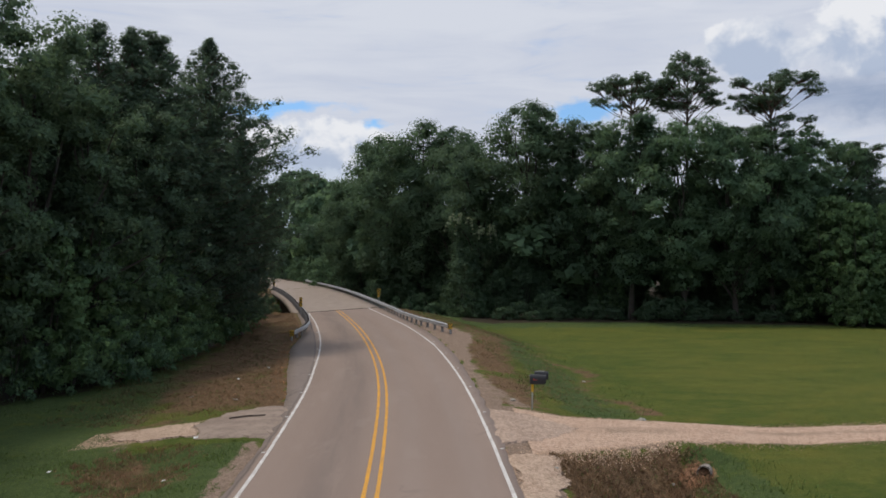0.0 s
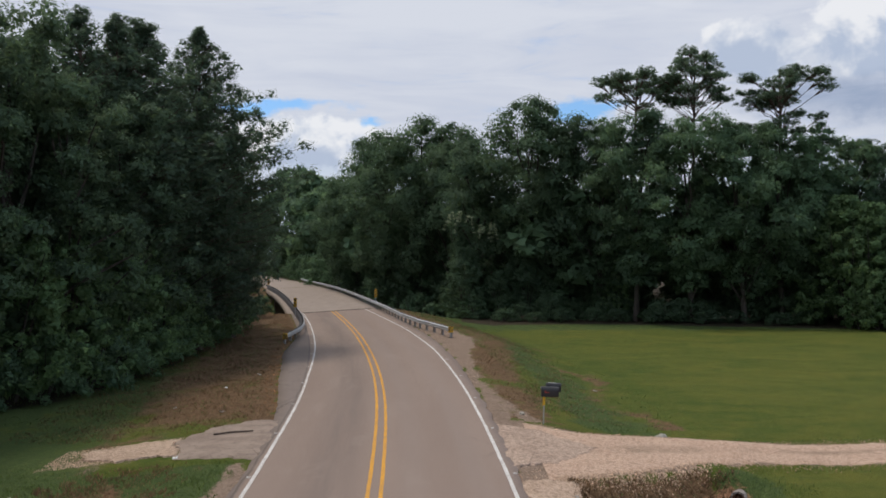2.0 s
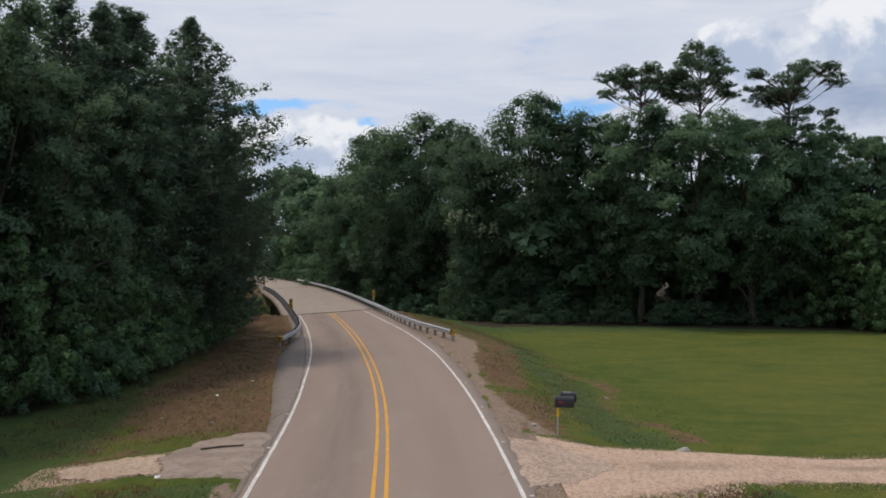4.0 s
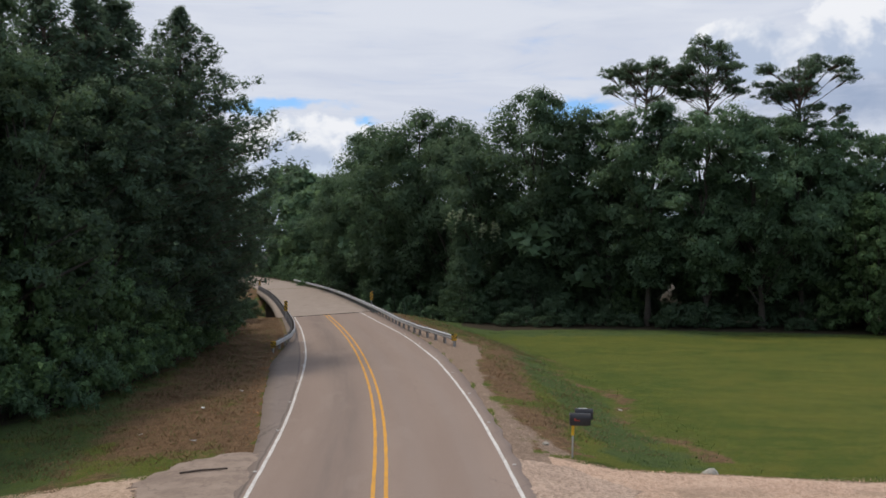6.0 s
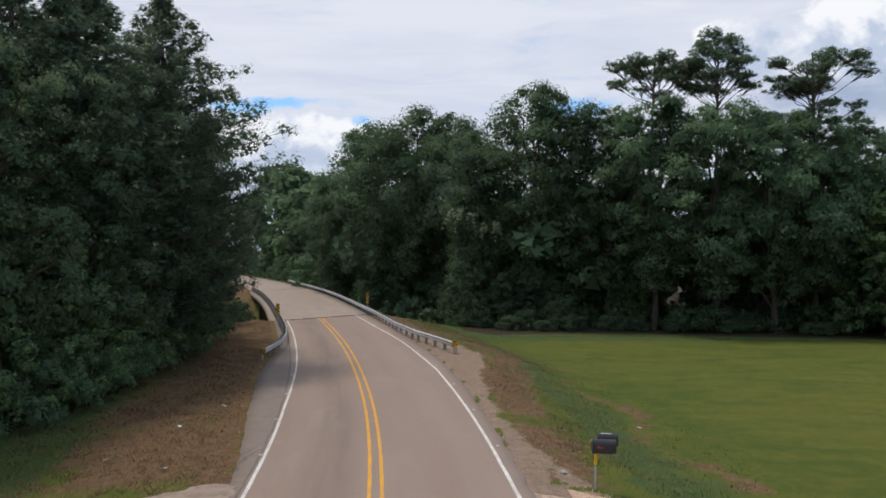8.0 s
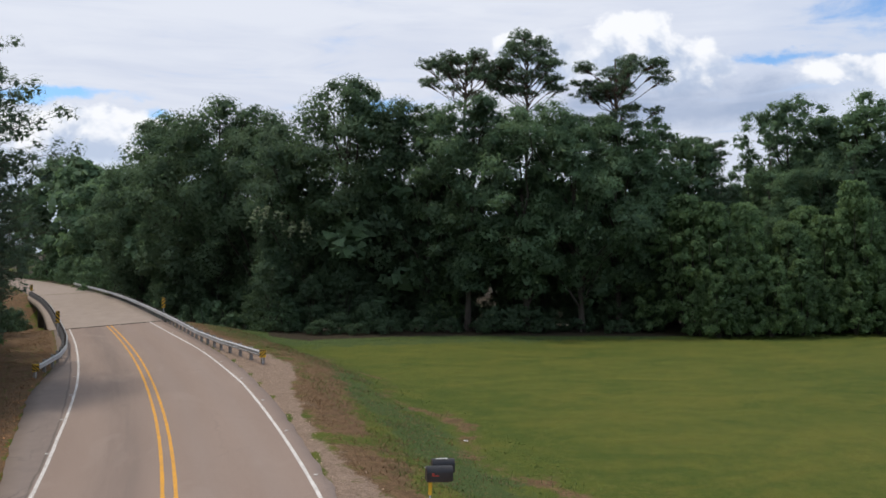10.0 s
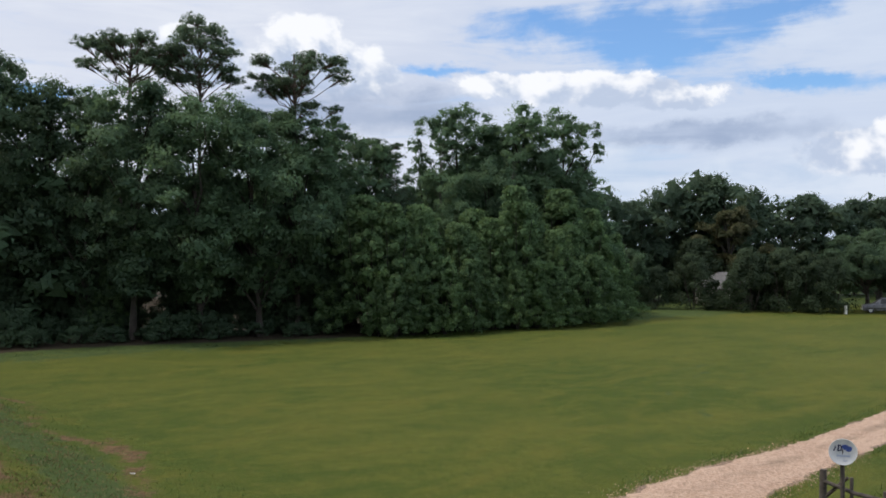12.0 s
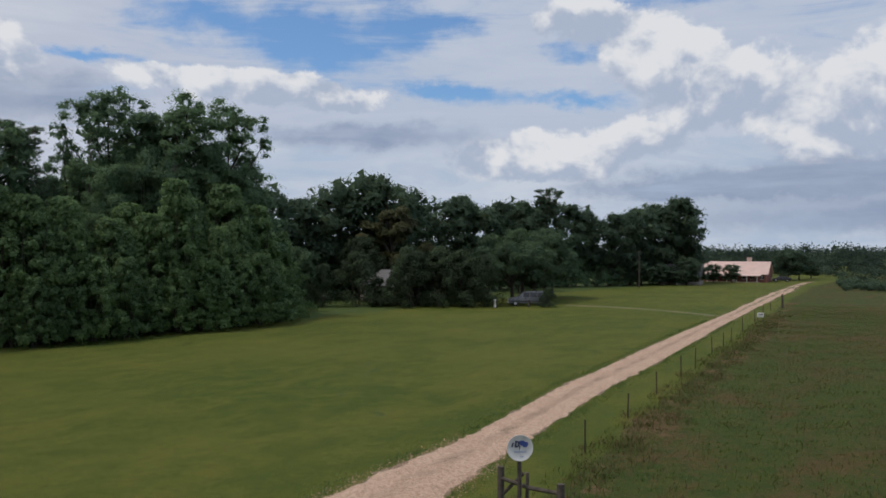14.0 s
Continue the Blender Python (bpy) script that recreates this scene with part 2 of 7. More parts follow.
POST_WOOD = worn("weathered_wood", (0.036, 0.030, 0.024), (0.125, 0.105, 0.088), 0.9, 0, 5.0, 0.006, 50.0)
POST_GREY = worn("grey_post", (0.16, 0.15, 0.14), (0.33, 0.31, 0.29), 0.8, 0, 4.0, 0.004, 50.0)
SIGN_YELLOW = worn("sign_yellow", (0.62, 0.36, 0.02), (0.75, 0.46, 0.03), 0.45, 0, 3.0, 0.0005, 50.0)
SIGN_BLACK = worn("sign_black", (0.010, 0.010, 0.010), (0.02, 0.02, 0.02), 0.5, 0, 3.0, 0.0005, 50.0)
BLACK_METAL = worn("black_enamel", (0.008, 0.008, 0.010), (0.022, 0.021, 0.023), 0.38, 0, 4.0, 0.001, 60.0)
RED_PLASTIC = worn("red_plastic", (0.28, 0.03, 0.02), (0.42, 0.05, 0.035), 0.5, 0, 6.0, 0.0005, 60.0)
WHITE_PAINT_METAL = worn("white_enamel", (0.62, 0.64, 0.66), (0.80, 0.80, 0.80), 0.35, 0, 5.0, 0.0006, 60.0)
BLUE_PAINT = worn("blue_paint", (0.035, 0.07, 0.27), (0.06, 0.11, 0.36), 0.5, 0, 5.0, 0.0005, 60.0)
NAVY_PAINT = worn("navy_paint", (0.02, 0.025, 0.07), (0.035, 0.04, 0.10), 0.5, 0, 5.0, 0.0005, 60.0)
PALE_BLUE = worn("faded_blue_paint", (0.42, 0.47, 0.60), (0.52, 0.56, 0.66), 0.5, 0, 5.0, 0.0005, 60.0)
CONCRETE = worn("concrete", (0.27, 0.215, 0.175), (0.37, 0.30, 0.25), 0.9, 0, 0.8, 0.006, 25.0)
PIPE_CONCRETE = worn("culvert_concrete", (0.18, 0.155, 0.13), (0.36, 0.31, 0.27), 0.9, 0, 3.0, 0.006, 30.0)
STONE = worn("pale_stone", (0.26, 0.24, 0.20), (0.48, 0.45, 0.39), 0.9, 0, 6.0, 0.01, 40.0)
LITTER = worn("white_paper", (0.6, 0.6, 0.6), (0.8, 0.8, 0.8), 0.7, 0, 10.0, 0.002, 60.0)
ROOF_PINK = worn("pale_metal_roof", (0.58, 0.42, 0.37), (0.68, 0.50, 0.44), 0.5, 0.0, 0.6, 0.002, 20.0)
ROOF_GREY = worn("grey_shingle", (0.09, 0.09, 0.093), (0.17, 0.17, 0.172), 0.85, 0.0, 1.5, 0.01, 20.0)
BRICK_WALL = worn("red_brick", (0.15, 0.055, 0.045), (0.26, 0.11, 0.09), 0.88, 0.0, 2.0, 0.008, 22.0)
SIDING = worn("pale_siding", (0.22, 0.21, 0.19), (0.31, 0.295, 0.27), 0.7, 0.0, 1.0, 0.004, 15.0)
TRIM_WHITE = worn("white_trim", (0.68, 0.67, 0.64), (0.80, 0.79, 0.77), 0.5, 0.0, 2.0, 0.002, 40.0)
GLASS = worn("window_glass", (0.015, 0.018, 0.022), (0.03, 0.035, 0.04), 0.08, 0.0, 2.0, 0.0, 10.0)
# silver, darkened so the paint itself holds some of the tree's shade
VAN_PAINT = worn("shaded_silver_paint", (0.13, 0.135, 0.15), (0.18, 0.185, 0.20), 0.3, 0.3, 1.0, 0.0, 10.0)
CAR_PAINT = worn("dark_car_paint", (0.012, 0.013, 0.016), (0.025, 0.026, 0.03), 0.25, 0.2, 1.0, 0.0, 10.0)
RUBBER = worn("rubber", (0.012, 0.012, 0.012), (0.03, 0.03, 0.03), 0.85, 0, 5.0, 0.002, 40.0)
WEED_DRY = leaves("dry_stalks", (0.17, 0.11, 0.066), (0.36, 0.245, 0.150), (0.29, 0.19, 0.115), thin=0.5)
WEED_FENCE = leaves("fence_stalks", (0.118, 0.098, 0.050), (0.235, 0.178, 0.098), (0.19, 0.145, 0.07), thin=0.5)
WEED_GREEN = leaves("weed_blades", (0.086, 0.140, 0.048), (0.168, 0.235, 0.082), (0.180, 0.260, 0.078), thin=0.5)
WEED_FIELD = leaves("meadow_blades", (0.085, 0.125, 0.030), (0.160, 0.190, 0.055), (0.160, 0.205, 0.055), thin=0.5)


def asphalt_material():
    m, n, b = material("worn_asphalt")
    p = where(n)
    lane = n.add("ShaderNodeUVMap")
    lane.uv_map = "lane"
    uv = lane.outputs[0]
    s = n.add("ShaderNodeSeparateXYZ")
    n.put(s.inputs[0], uv)
    lat, run = s.outputs[0], s.outputs[1]
    cloud, grain = n.noise(n.scaled(uv, 0.55, 0.05, 1.0), 1.0, 5.0, 0.6), n.noise(p, 70.0, 3.0)
    streak = n.noise(n.scaled(uv, 1.8, 0.09, 1.0), 1.0, 5.0, 0.6)
    col = n.mix(n.step(cloud, 0.3, 0.7), (0.238, 0.172, 0.136), (0.276, 0.204, 0.163))
    col = n.mix(n.math("MULTIPLY", n.step(grain, 0.42, 0.70), 0.45), col, (0.38, 0.30, 0.25))
    col = n.mix(n.math("MULTIPLY", n.step(n.noise(p, 26.0, 3.0, 0.7), 0.5, 0.75), 0.30), col, (0.15, 0.11, 0.09))
    # the oil-darkened strip in the far-bound lane and faint wheel tracks
    oil = n.math("SUBTRACT", 1.0, n.step(n.math("ABSOLUTE", n.math("SUBTRACT", lat, -1.35)), 0.1, 1.2))
    oil = n.math("MULTIPLY", oil, n.step(streak, 0.15, 0.75))
    col = n.mix(n.math("MULTIPLY", oil, 0.42), col, (0.105, 0.088, 0.08))
    track = n.math("SUBTRACT", 1.0, n.step(n.math("ABSOLUTE", n.math("SUBTRACT", n.math("ABSOLUTE", n.math("SUBTRACT", lat, 1.9)), 0.85)), 0.1, 0.6))
    col = n.mix(n.math("MULTIPLY", track, n.math("MULTIPLY", streak, 0.35)), col, (0.28, 0.23, 0.2))
    # the older shoulder outside the edge lines
    old = n.step(n.math("MULTIPLY", lat, -1.0), 3.50, 3.62)
    col = n.mix(n.math("MULTIPLY", old, 0.7), col, n.mix(n.noise(p, 1.3, 4.0), (0.14, 0.115, 0.105), (0.235, 0.195, 0.17)))
    # a tarred seam beside the edge line, hairline cracks, patches and oil spots
    seam = n.math("SUBTRACT", 1.0, n.step(n.math("ABSOLUTE", n.math("ADD", n.math("ADD", lat, 3.62), n.math("MULTIPLY", n.math("SUBTRACT", n.noise(n.scaled(uv, 0.0, 0.6, 1.0), 1.0, 4.0), 0.5), 0.22))), 0.015, 0.05))
    cell = n.add("ShaderNodeTexVoronoi")
    cell.feature = "DISTANCE_TO_EDGE"
    bent_uv = n.add("ShaderNodeVectorMath")
    bent_uv.operation = "ADD"
    shake = n.add("ShaderNodeTexNoise")
    n.put(shake.inputs["Vector"], uv)
    shake.inputs["Scale"].default_value, shake.inputs["Detail"].default_value = 1.1, 5.0
    n.put(bent_uv.inputs[0], n.scaled(uv, 0.42, 0.16, 1.0))
    n.put(bent_uv.inputs[1], n.scaled(shake.outputs["Color"], 0.35, 0.35, 0.0))
    n.put(cell.inputs["Vector"], bent_uv.outputs[0])
    cell.inputs["Scale"].default_value = 1.0
    crack = n.math("MULTIPLY", n.math("SUBTRACT", 1.0, n.step(cell.outputs["Distance"], 0.003, 0.012)), n.step(cloud, 0.45, 0.62))
    col = n.mix(n.math("MULTIPLY", n.math("MAXIMUM", seam, n.math("MULTIPLY", crack, n.math("ADD", 0.35, n.math("MULTIPLY", old, 0.6)))), 0.55), col, (0.075, 0.06, 0.052))
    spot = n.step(n.noise(n.scaled(uv, 1.0, 0.55, 1.0), 0.9, 2.0, 0.5), 0.73, 0.80)
    col = n.mix(n.math("MULTIPLY", spot, 0.45), col, (0.11, 0.09, 0.08))
    worn_patch = n.step(n.noise(n.scaled(uv, 0.7, 0.22, 1.0), 1.0, 3.0, 0.55, 0.6), 0.56, 0.66)
    col = n.mix(n.math("MULTIPLY", worn_patch, 0.22), col, (0.33, 0.26, 0.215))
    n.put(b.inputs["Base Color"], col)
    b.inputs["Roughness"].default_value = 0.93
    relief(n, b, n.math("ADD", grain, n.math("MULTIPLY", cloud, 0.4)), 0.35, 0.006)
    return m


def gravel_material(name, a, c):
    m, n, b = material(name)
    p = where(n)
    v = n.add("ShaderNodeTexVoronoi")
    n.put(v.inputs["Vector"], p)
    v.inputs["Scale"].default_value = 13.0
    broad, grain = n.noise(p, 0.55, 5.0, 0.65), n.noise(p, 9.0, 4.0, 0.7)
    col = n.mix(n.step(broad, 0.3, 0.7), a, c)
    col = n.mix(n.math("MULTIPLY", n.step(grain, 0.5, 0.72), 0.5), col, (0.24, 0.155, 0.10))
    col = n.mix(n.math("MULTIPLY", n.step(v.outputs["Color"], 0.35, 0.75), 0.55), col, (0.62, 0.445, 0.335))
    col = n.mix(n.math("MULTIPLY", n.step(v.outputs["Color"], 0.35, 0.15), 0.6), col, (0.23, 0.15, 0.10))
    mid = n.math("SUBTRACT", 1.0, n.step(n.math("ABSOLUTE", n.math("SUBTRACT", n.attr("across"), 0.52)), 0.03, 0.16))
    col = n.mix(n.math("MULTIPLY", mid, n.step(n.math("ADD", broad, n.math("MULTIPLY", grain, 0.4)), 0.55, 0.85, 0.0, 0.8)), col, (0.20, 0.135, 0.085))
    where_x = n.add("ShaderNodeSeparateXYZ")
    n.put(where_x.inputs[0], p)
    grown = n.math("MULTIPLY", n.math("MULTIPLY", mid, n.step(where_x.outputs[0], 95.0, 118.0)), n.step(n.math("ADD", broad, n.math("MULTIPLY", grain, 0.3)), 0.50, 0.68))
    col = n.mix(grown, col, (0.085, 0.105, 0.035))
    speck = n.noise(p, 30.0, 3.0, 0.75)
    col = n.mix(n.math("MULTIPLY", n.step(speck, 0.5, 0.64), 0.6), col, (0.66, 0.50, 0.385))
    col = n.mix(n.math("MULTIPLY", n.step(speck, 0.48, 0.36), 0.6), col, (0.20, 0.135, 0.09))
    n.put(b.inputs["Base Color"], col)
    b.inputs["Roughness"].default_value = 0.95
    relief(n, b, n.math("ADD", v.outputs["Distance"], grain), 0.8, 0.03)
    return m


def paint_material(name, col, under):
    m, n, b = material(name)
    p = where(n)
    chips = n.step(n.math("ADD", n.noise(p, 30.0, 4.0, 0.7), n.math("MULTIPLY", n.noise(p, 1.2, 3.0), 0.35)), 0.55, 0.85)
    n.put(b.inputs["Base Color"], n.mix(n.math("MULTIPLY", chips, 0.75), col, under))
    b.inputs["Roughness"].default_value = 0.8
    relief(n, b, n.noise(p, 70.0), 0.3, 0.004)
    return m


def ground_material():
    m, n, b = material("turf_and_soil")
    p = where(n)
    broad, mid, fine = n.noise(p, 0.07, 5.0, 0.6), n.noise(p, 0.9, 5.0, 0.65), n.noise(p, 11.0, 4.0, 0.7)
    tiny = n.noise(p, 38.0, 3.0, 0.75)
    clod = n.noise(p, 3.2, 5.0, 0.72)
    # mown grass, with faint passes of the mower
    s = n.add("ShaderNodeSeparateXYZ")
    n.put(s.inputs[0], p)
    wave = n.math("SINE", n.math("ADD", n.math("MULTIPLY", n.math("ADD", s.outputs[1], n.math("MULTIPLY", s.outputs[0], -0.12)), 2.4), n.math("MULTIPLY", mid, 3.0)))
    lawn = n.mix(n.step(broad, 0.32, 0.68), (0.064, 0.096, 0.015), (0.108, 0.124, 0.022))
    lawn = n.mix(n.math("MULTIPLY", n.step(mid, 0.4, 0.75), 0.55), lawn, (0.142, 0.146, 0.025))
    lawn = n.mix(n.math("MULTIPLY", n.step(wave, -0.6, 1.0), 0.10), lawn, (0.062, 0.080, 0.012))
    lawn = n.mix(n.math("MULTIPLY", n.step(clod, 0.52, 0.70), 0.45), lawn, (0.165, 0.145, 0.040))
    lawn = n.mix(n.math("MULTIPLY", n.step(clod, 0.48, 0.30), 0.55), lawn, (0.048, 0.078, 0.014))
    lawn = n.mix(n.math("MULTIPLY", n.step(fine, 0.5, 0.75), 0.4), lawn, (0.045, 0.064, 0.010))
    drift = n.noise(n.scaled(p, 0.16, 0.30, 1.0), 1.0, 5.0, 0.62, 1.2)
    lawn = n.mix(n.math("MULTIPLY", n.step(drift, 0.46, 0.74), 0.55), lawn, (0.148, 0.138, 0.026))
    lawn = n.mix(n.math("MULTIPLY", n.step(drift, 0.52, 0.26), 0.55), lawn, (0.054, 0.084, 0.014))
    lush = n.mix(n.step(n.math("ADD", n.math("MULTIPLY", fine, 0.5), n.math("MULTIPLY", clod, 0.5)), 0.38, 0.64), (0.048, 0.078, 0.024), (0.085, 0.118, 0.036))
    swath = n.noise(n.scaled(p, 0.10, 0.22, 1.0), 1.0, 6.0, 0.68, 0.8)
    rough = n.mix(n.step(n.math("ADD", n.math("MULTIPLY", mid, 0.5), n.math("MULTIPLY", clod, 0.5)), 0.36, 0.64), (0.036, 0.062, 0.011), (0.070, 0.084, 0.018))
    rough = n.mix(n.math("MULTIPLY", n.step(n.math("ADD", n.math("MULTIPLY", swath, 0.65), n.math("MULTIPLY", clod, 0.35)), 0.46, 0.60), 0.85), rough, n.mix(clod, (0.070, 0.046, 0.018), (0.125, 0.085, 0.036)))
    rough = n.mix(n.math("MULTIPLY", n.step(n.math("ADD", n.math("MULTIPLY", swath, 0.5), n.math("MULTIPLY", mid, 0.5)), 0.42, 0.30), 0.6), rough, (0.050, 0.092, 0.016))
    straw = n.math("ADD", n.math("MULTIPLY", clod, 0.55), n.math("MULTIPLY", fine, 0.45))
    dry = n.mix(n.step(straw, 0.34, 0.66), (0.088, 0.052, 0.028), (0.222, 0.140, 0.080))
    dry = n.mix(n.math("MULTIPLY", n.step(mid, 0.55, 0.70), 0.55), dry, (0.062, 0.066, 0.020))
    dirt = n.mix(n.step(n.math("ADD", n.math("MULTIPLY", fine, 0.5), n.math("MULTIPLY", clod, 0.5)), 0.34, 0.66), (0.200, 0.142, 0.108), (0.335, 0.252, 0.198))
    clay = n.mix(n.step(mid, 0.3, 0.7), (0.28, 0.13, 0.07), (0.36, 0.20, 0.12))
    # brown woodland soil, darkened to carry the shade under the crowns
    shaded_floor = n.mix(n.step(fine, 0.3, 0.7), (0.026, 0.022, 0.015), (0.062, 0.048, 0.030))
    patchy = n.noise(p, 0.28, 4.0, 0.6)
    ragged = n.math("ADD", n.math("MULTIPLY", n.math("SUBTRACT", mid, 0.5), 1.5), n.math("MULTIPLY", n.math("SUBTRACT", fine, 0.5), 0.9))
    ragged = n.math("ADD", ragged, n.math("MULTIPLY", n.math("SUBTRACT", patchy, 0.5), 1.1))
    col = lawn
    for name, c in (("lush", lush), ("rough", rough), ("shaded_floor", shaded_floor), ("dry", dry), ("clay", clay), ("dirt", dirt)):
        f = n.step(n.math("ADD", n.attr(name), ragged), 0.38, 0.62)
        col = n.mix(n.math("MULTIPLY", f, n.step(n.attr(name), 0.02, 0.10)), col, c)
    col = n.mix(n.step(tiny, 0.38, 0.62), n.mix(1.0, col, (0.62, 0.62, 0.60), "MULTIPLY"), n.mix(1.0, col, (1.28, 1.26, 1.20), "MULTIPLY"))
    n.put(b.inputs["Base Color"], col)
    b.inputs["Roughness"].default_value, b.inputs["Specular IOR Level"].default_value = 0.95, 0.16
    relief(n, b, n.math("ADD", n.math("ADD", fine, n.math("MULTIPLY", tiny, 0.5)), mid), 0.7, 0.06)
    return m




def apron_material():
    """Old pinkish concrete: stained, gritty, cracked."""
    m, n, b = material("cracked_concrete")
    p = where(n)
    cloud, grit, blot = n.noise(p, 0.9, 5.0, 0.65), n.noise(p, 34.0, 3.0, 0.75), n.noise(p, 3.5, 5.0, 0.7)
    col = n.mix(n.step(cloud, 0.35, 0.65), (0.230, 0.172, 0.136), (0.335, 0.258, 0.205))
    col = n.mix(n.math("MULTIPLY", n.step(blot, 0.52, 0.68), 0.6), col, (0.36, 0.275, 0.21))
    col = n.mix(n.math("MULTIPLY", n.step(blot, 0.46, 0.32), 0.6), col, (0.125, 0.090, 0.066))
    col = n.mix(n.math("MULTIPLY", n.step(grit, 0.5, 0.72), 0.5), col, (0.40, 0.31, 0.25))
    k = n.add("ShaderNodeTexVoronoi")
    k.feature = "DISTANCE_TO_EDGE"
    wob = n.add("ShaderNodeVectorMath")
    wob.operation = "ADD"
    n.put(wob.inputs[0], p)
    jit = n.add("ShaderNodeTexNoise")
    n.put(jit.inputs["Vector"], p)
    jit.inputs["Scale"].default_value = 1.6
    n.put(wob.inputs[1], jit.outputs["Color"])
    n.put(k.inputs["Vector"], wob.outputs[0])
    k.inputs["Scale"].default_value = 0.30
    crack = n.math("SUBTRACT", 1.0, n.step(k.outputs["Distance"], 0.002, 0.010))
    col = n.mix(n.math("MULTIPLY", crack, n.step(cloud, 0.40, 0.75, 0.0, 0.7)), col, (0.060, 0.045, 0.032))
    n.put(b.inputs["Base Color"], col)
    b.inputs["Roughness"].default_value = 0.95
    relief(n, b, n.math("SUBTRACT", n.math("ADD", grit, blot), crack), 0.6, 0.015)
    return m


ASPHALT = asphalt_material()
APRON = apron_material()
GRAVEL = gravel_material("gravel", (0.43, 0.272, 0.182), (0.53, 0.360, 0.252))
MOUTH_GRAVEL = gravel_material("trodden_gravel", (0.27, 0.195, 0.15), (0.38, 0.285, 0.22))
PALE_GRAVEL = gravel_material("pale_gravel", (0.36, 0.25, 0.17), (0.47, 0.35, 0.25))
LINE_WHITE = paint_material("white_road_paint", (0.74, 0.72, 0.68), (0.25, 0.2, 0.17))
LINE_YELLOW = paint_material("yellow_road_paint", (0.74, 0.35, 0.018), (0.40, 0.22, 0.08))
GROUND = ground_material()

# ---- the plan: road line, heights ----
CENTRE = ((-80, -2.6), (-30, -1.7), (0, -1.6), (21.4, -1.8), (28, -2.1), (34.2, -2.4), (38.5, -2.7), (45, -3.3), (51.2, -4.05), (59.4, -5.2), (68.1, -6.6),
          (79.8, -8.8), (91.7, -11.3), (113, -15.9), (131, -20.2), (149, -25.2), (175, -33), (200, -42), (230, -55), (260, -72))
_ys = np.arange(-80.0, 261.0, 1.0)
_xs = np.interp(_ys, [c[0] for c in CENTRE], [c[1] for c in CENTRE])
_k = np.exp(-0.5 * (np.arange(-12, 13) / 4.0) ** 2)
_xs = np.convolve(np.pad(_xs, 12, mode="reflect", reflect_type="odd"), _k / _k.sum(), mode="valid")
_ks = np.gradient(_xs, _ys)


def cx(y):
    return np.interp(y, _ys, _xs)


def slope(y):
    return np.interp(y, _ys, _ks)


def off(x, y):
    """Distance from the road's middle line, right of it positive."""
    return (x - cx(y)) / np.sqrt(1 + slope(y) ** 2)


def on_road(o, y):
    """The place at offset o beside the middle line's point at y."""
    k = slope(y)
    r = 1 / np.sqrt(1 + k * k)
    return cx(y) + o * r, y - o * k * r


def bank(y):
    return np.interp(y, [25, 65, 125, 200], [0, 0.06, 0.05, 0.01])


def paved_left(y):
    return np.interp(y, [21, 29, 35, 40, 46, 58, 63.6, 70, 92], [-3.75, -3.75, -4.0, -4.4, -4.9, -5.3, -4.9, -4.35, -4.3])


def paved_right(y):
    return np.interp(y, [21, 37, 42, 50, 60, 70, 92], [3.85, 4.2, 4.3, 4.6, 4.75, 4.6, 4.4])


def line_left(y):
    return np.interp(y, [24, 32, 47, 60, 80, 92], [-3.36, -3.45, -3.48, -3.25, -3.12, -3.1])


def line_right(y):
    return np.interp(y, [24, 36, 46, 55, 70, 80, 92], [3.64, 3.72, 3.86, 4.02, 3.8, 3.5, 3.35])


def smooth(t):
    t = np.clip(t, 0, 1)
    return t * t * (3 - 2 * t)


DRIVE_N = ((1.2, 35.4), (2.4, 34.4), (4.8, 33.3), (8.2, 33.6), (12, 33.9), (17.7, 34.3), (20.3, 34.9), (28.4, 35.6), (43.4, 37.7), (74.8, 41.1), (94.3, 42.8), (107.7, 44.2), (196, 53.7), (222, 55.5))
DRIVE_S = ((1.2, 26.0), (3.6, 26.7), (7.9, 29.0), (10.2, 30.4), (16.2, 31.4), (22.1, 32.0), (31.4, 33.6), (46, 35.5), (61.6, 37.1), (89, 40.3), (112, 42.6), (161, 47.4), (197, 52.1), (222, 54.2))


def drive_n(x):
    return np.interp(x, [p[0] for p in DRIVE_N], [p[1] for p in DRIVE_N])


def drive_s(x):
    return np.interp(x, [p[0] for p in DRIVE_S], [p[1] for p in DRIVE_S])


FIELD = -0.8


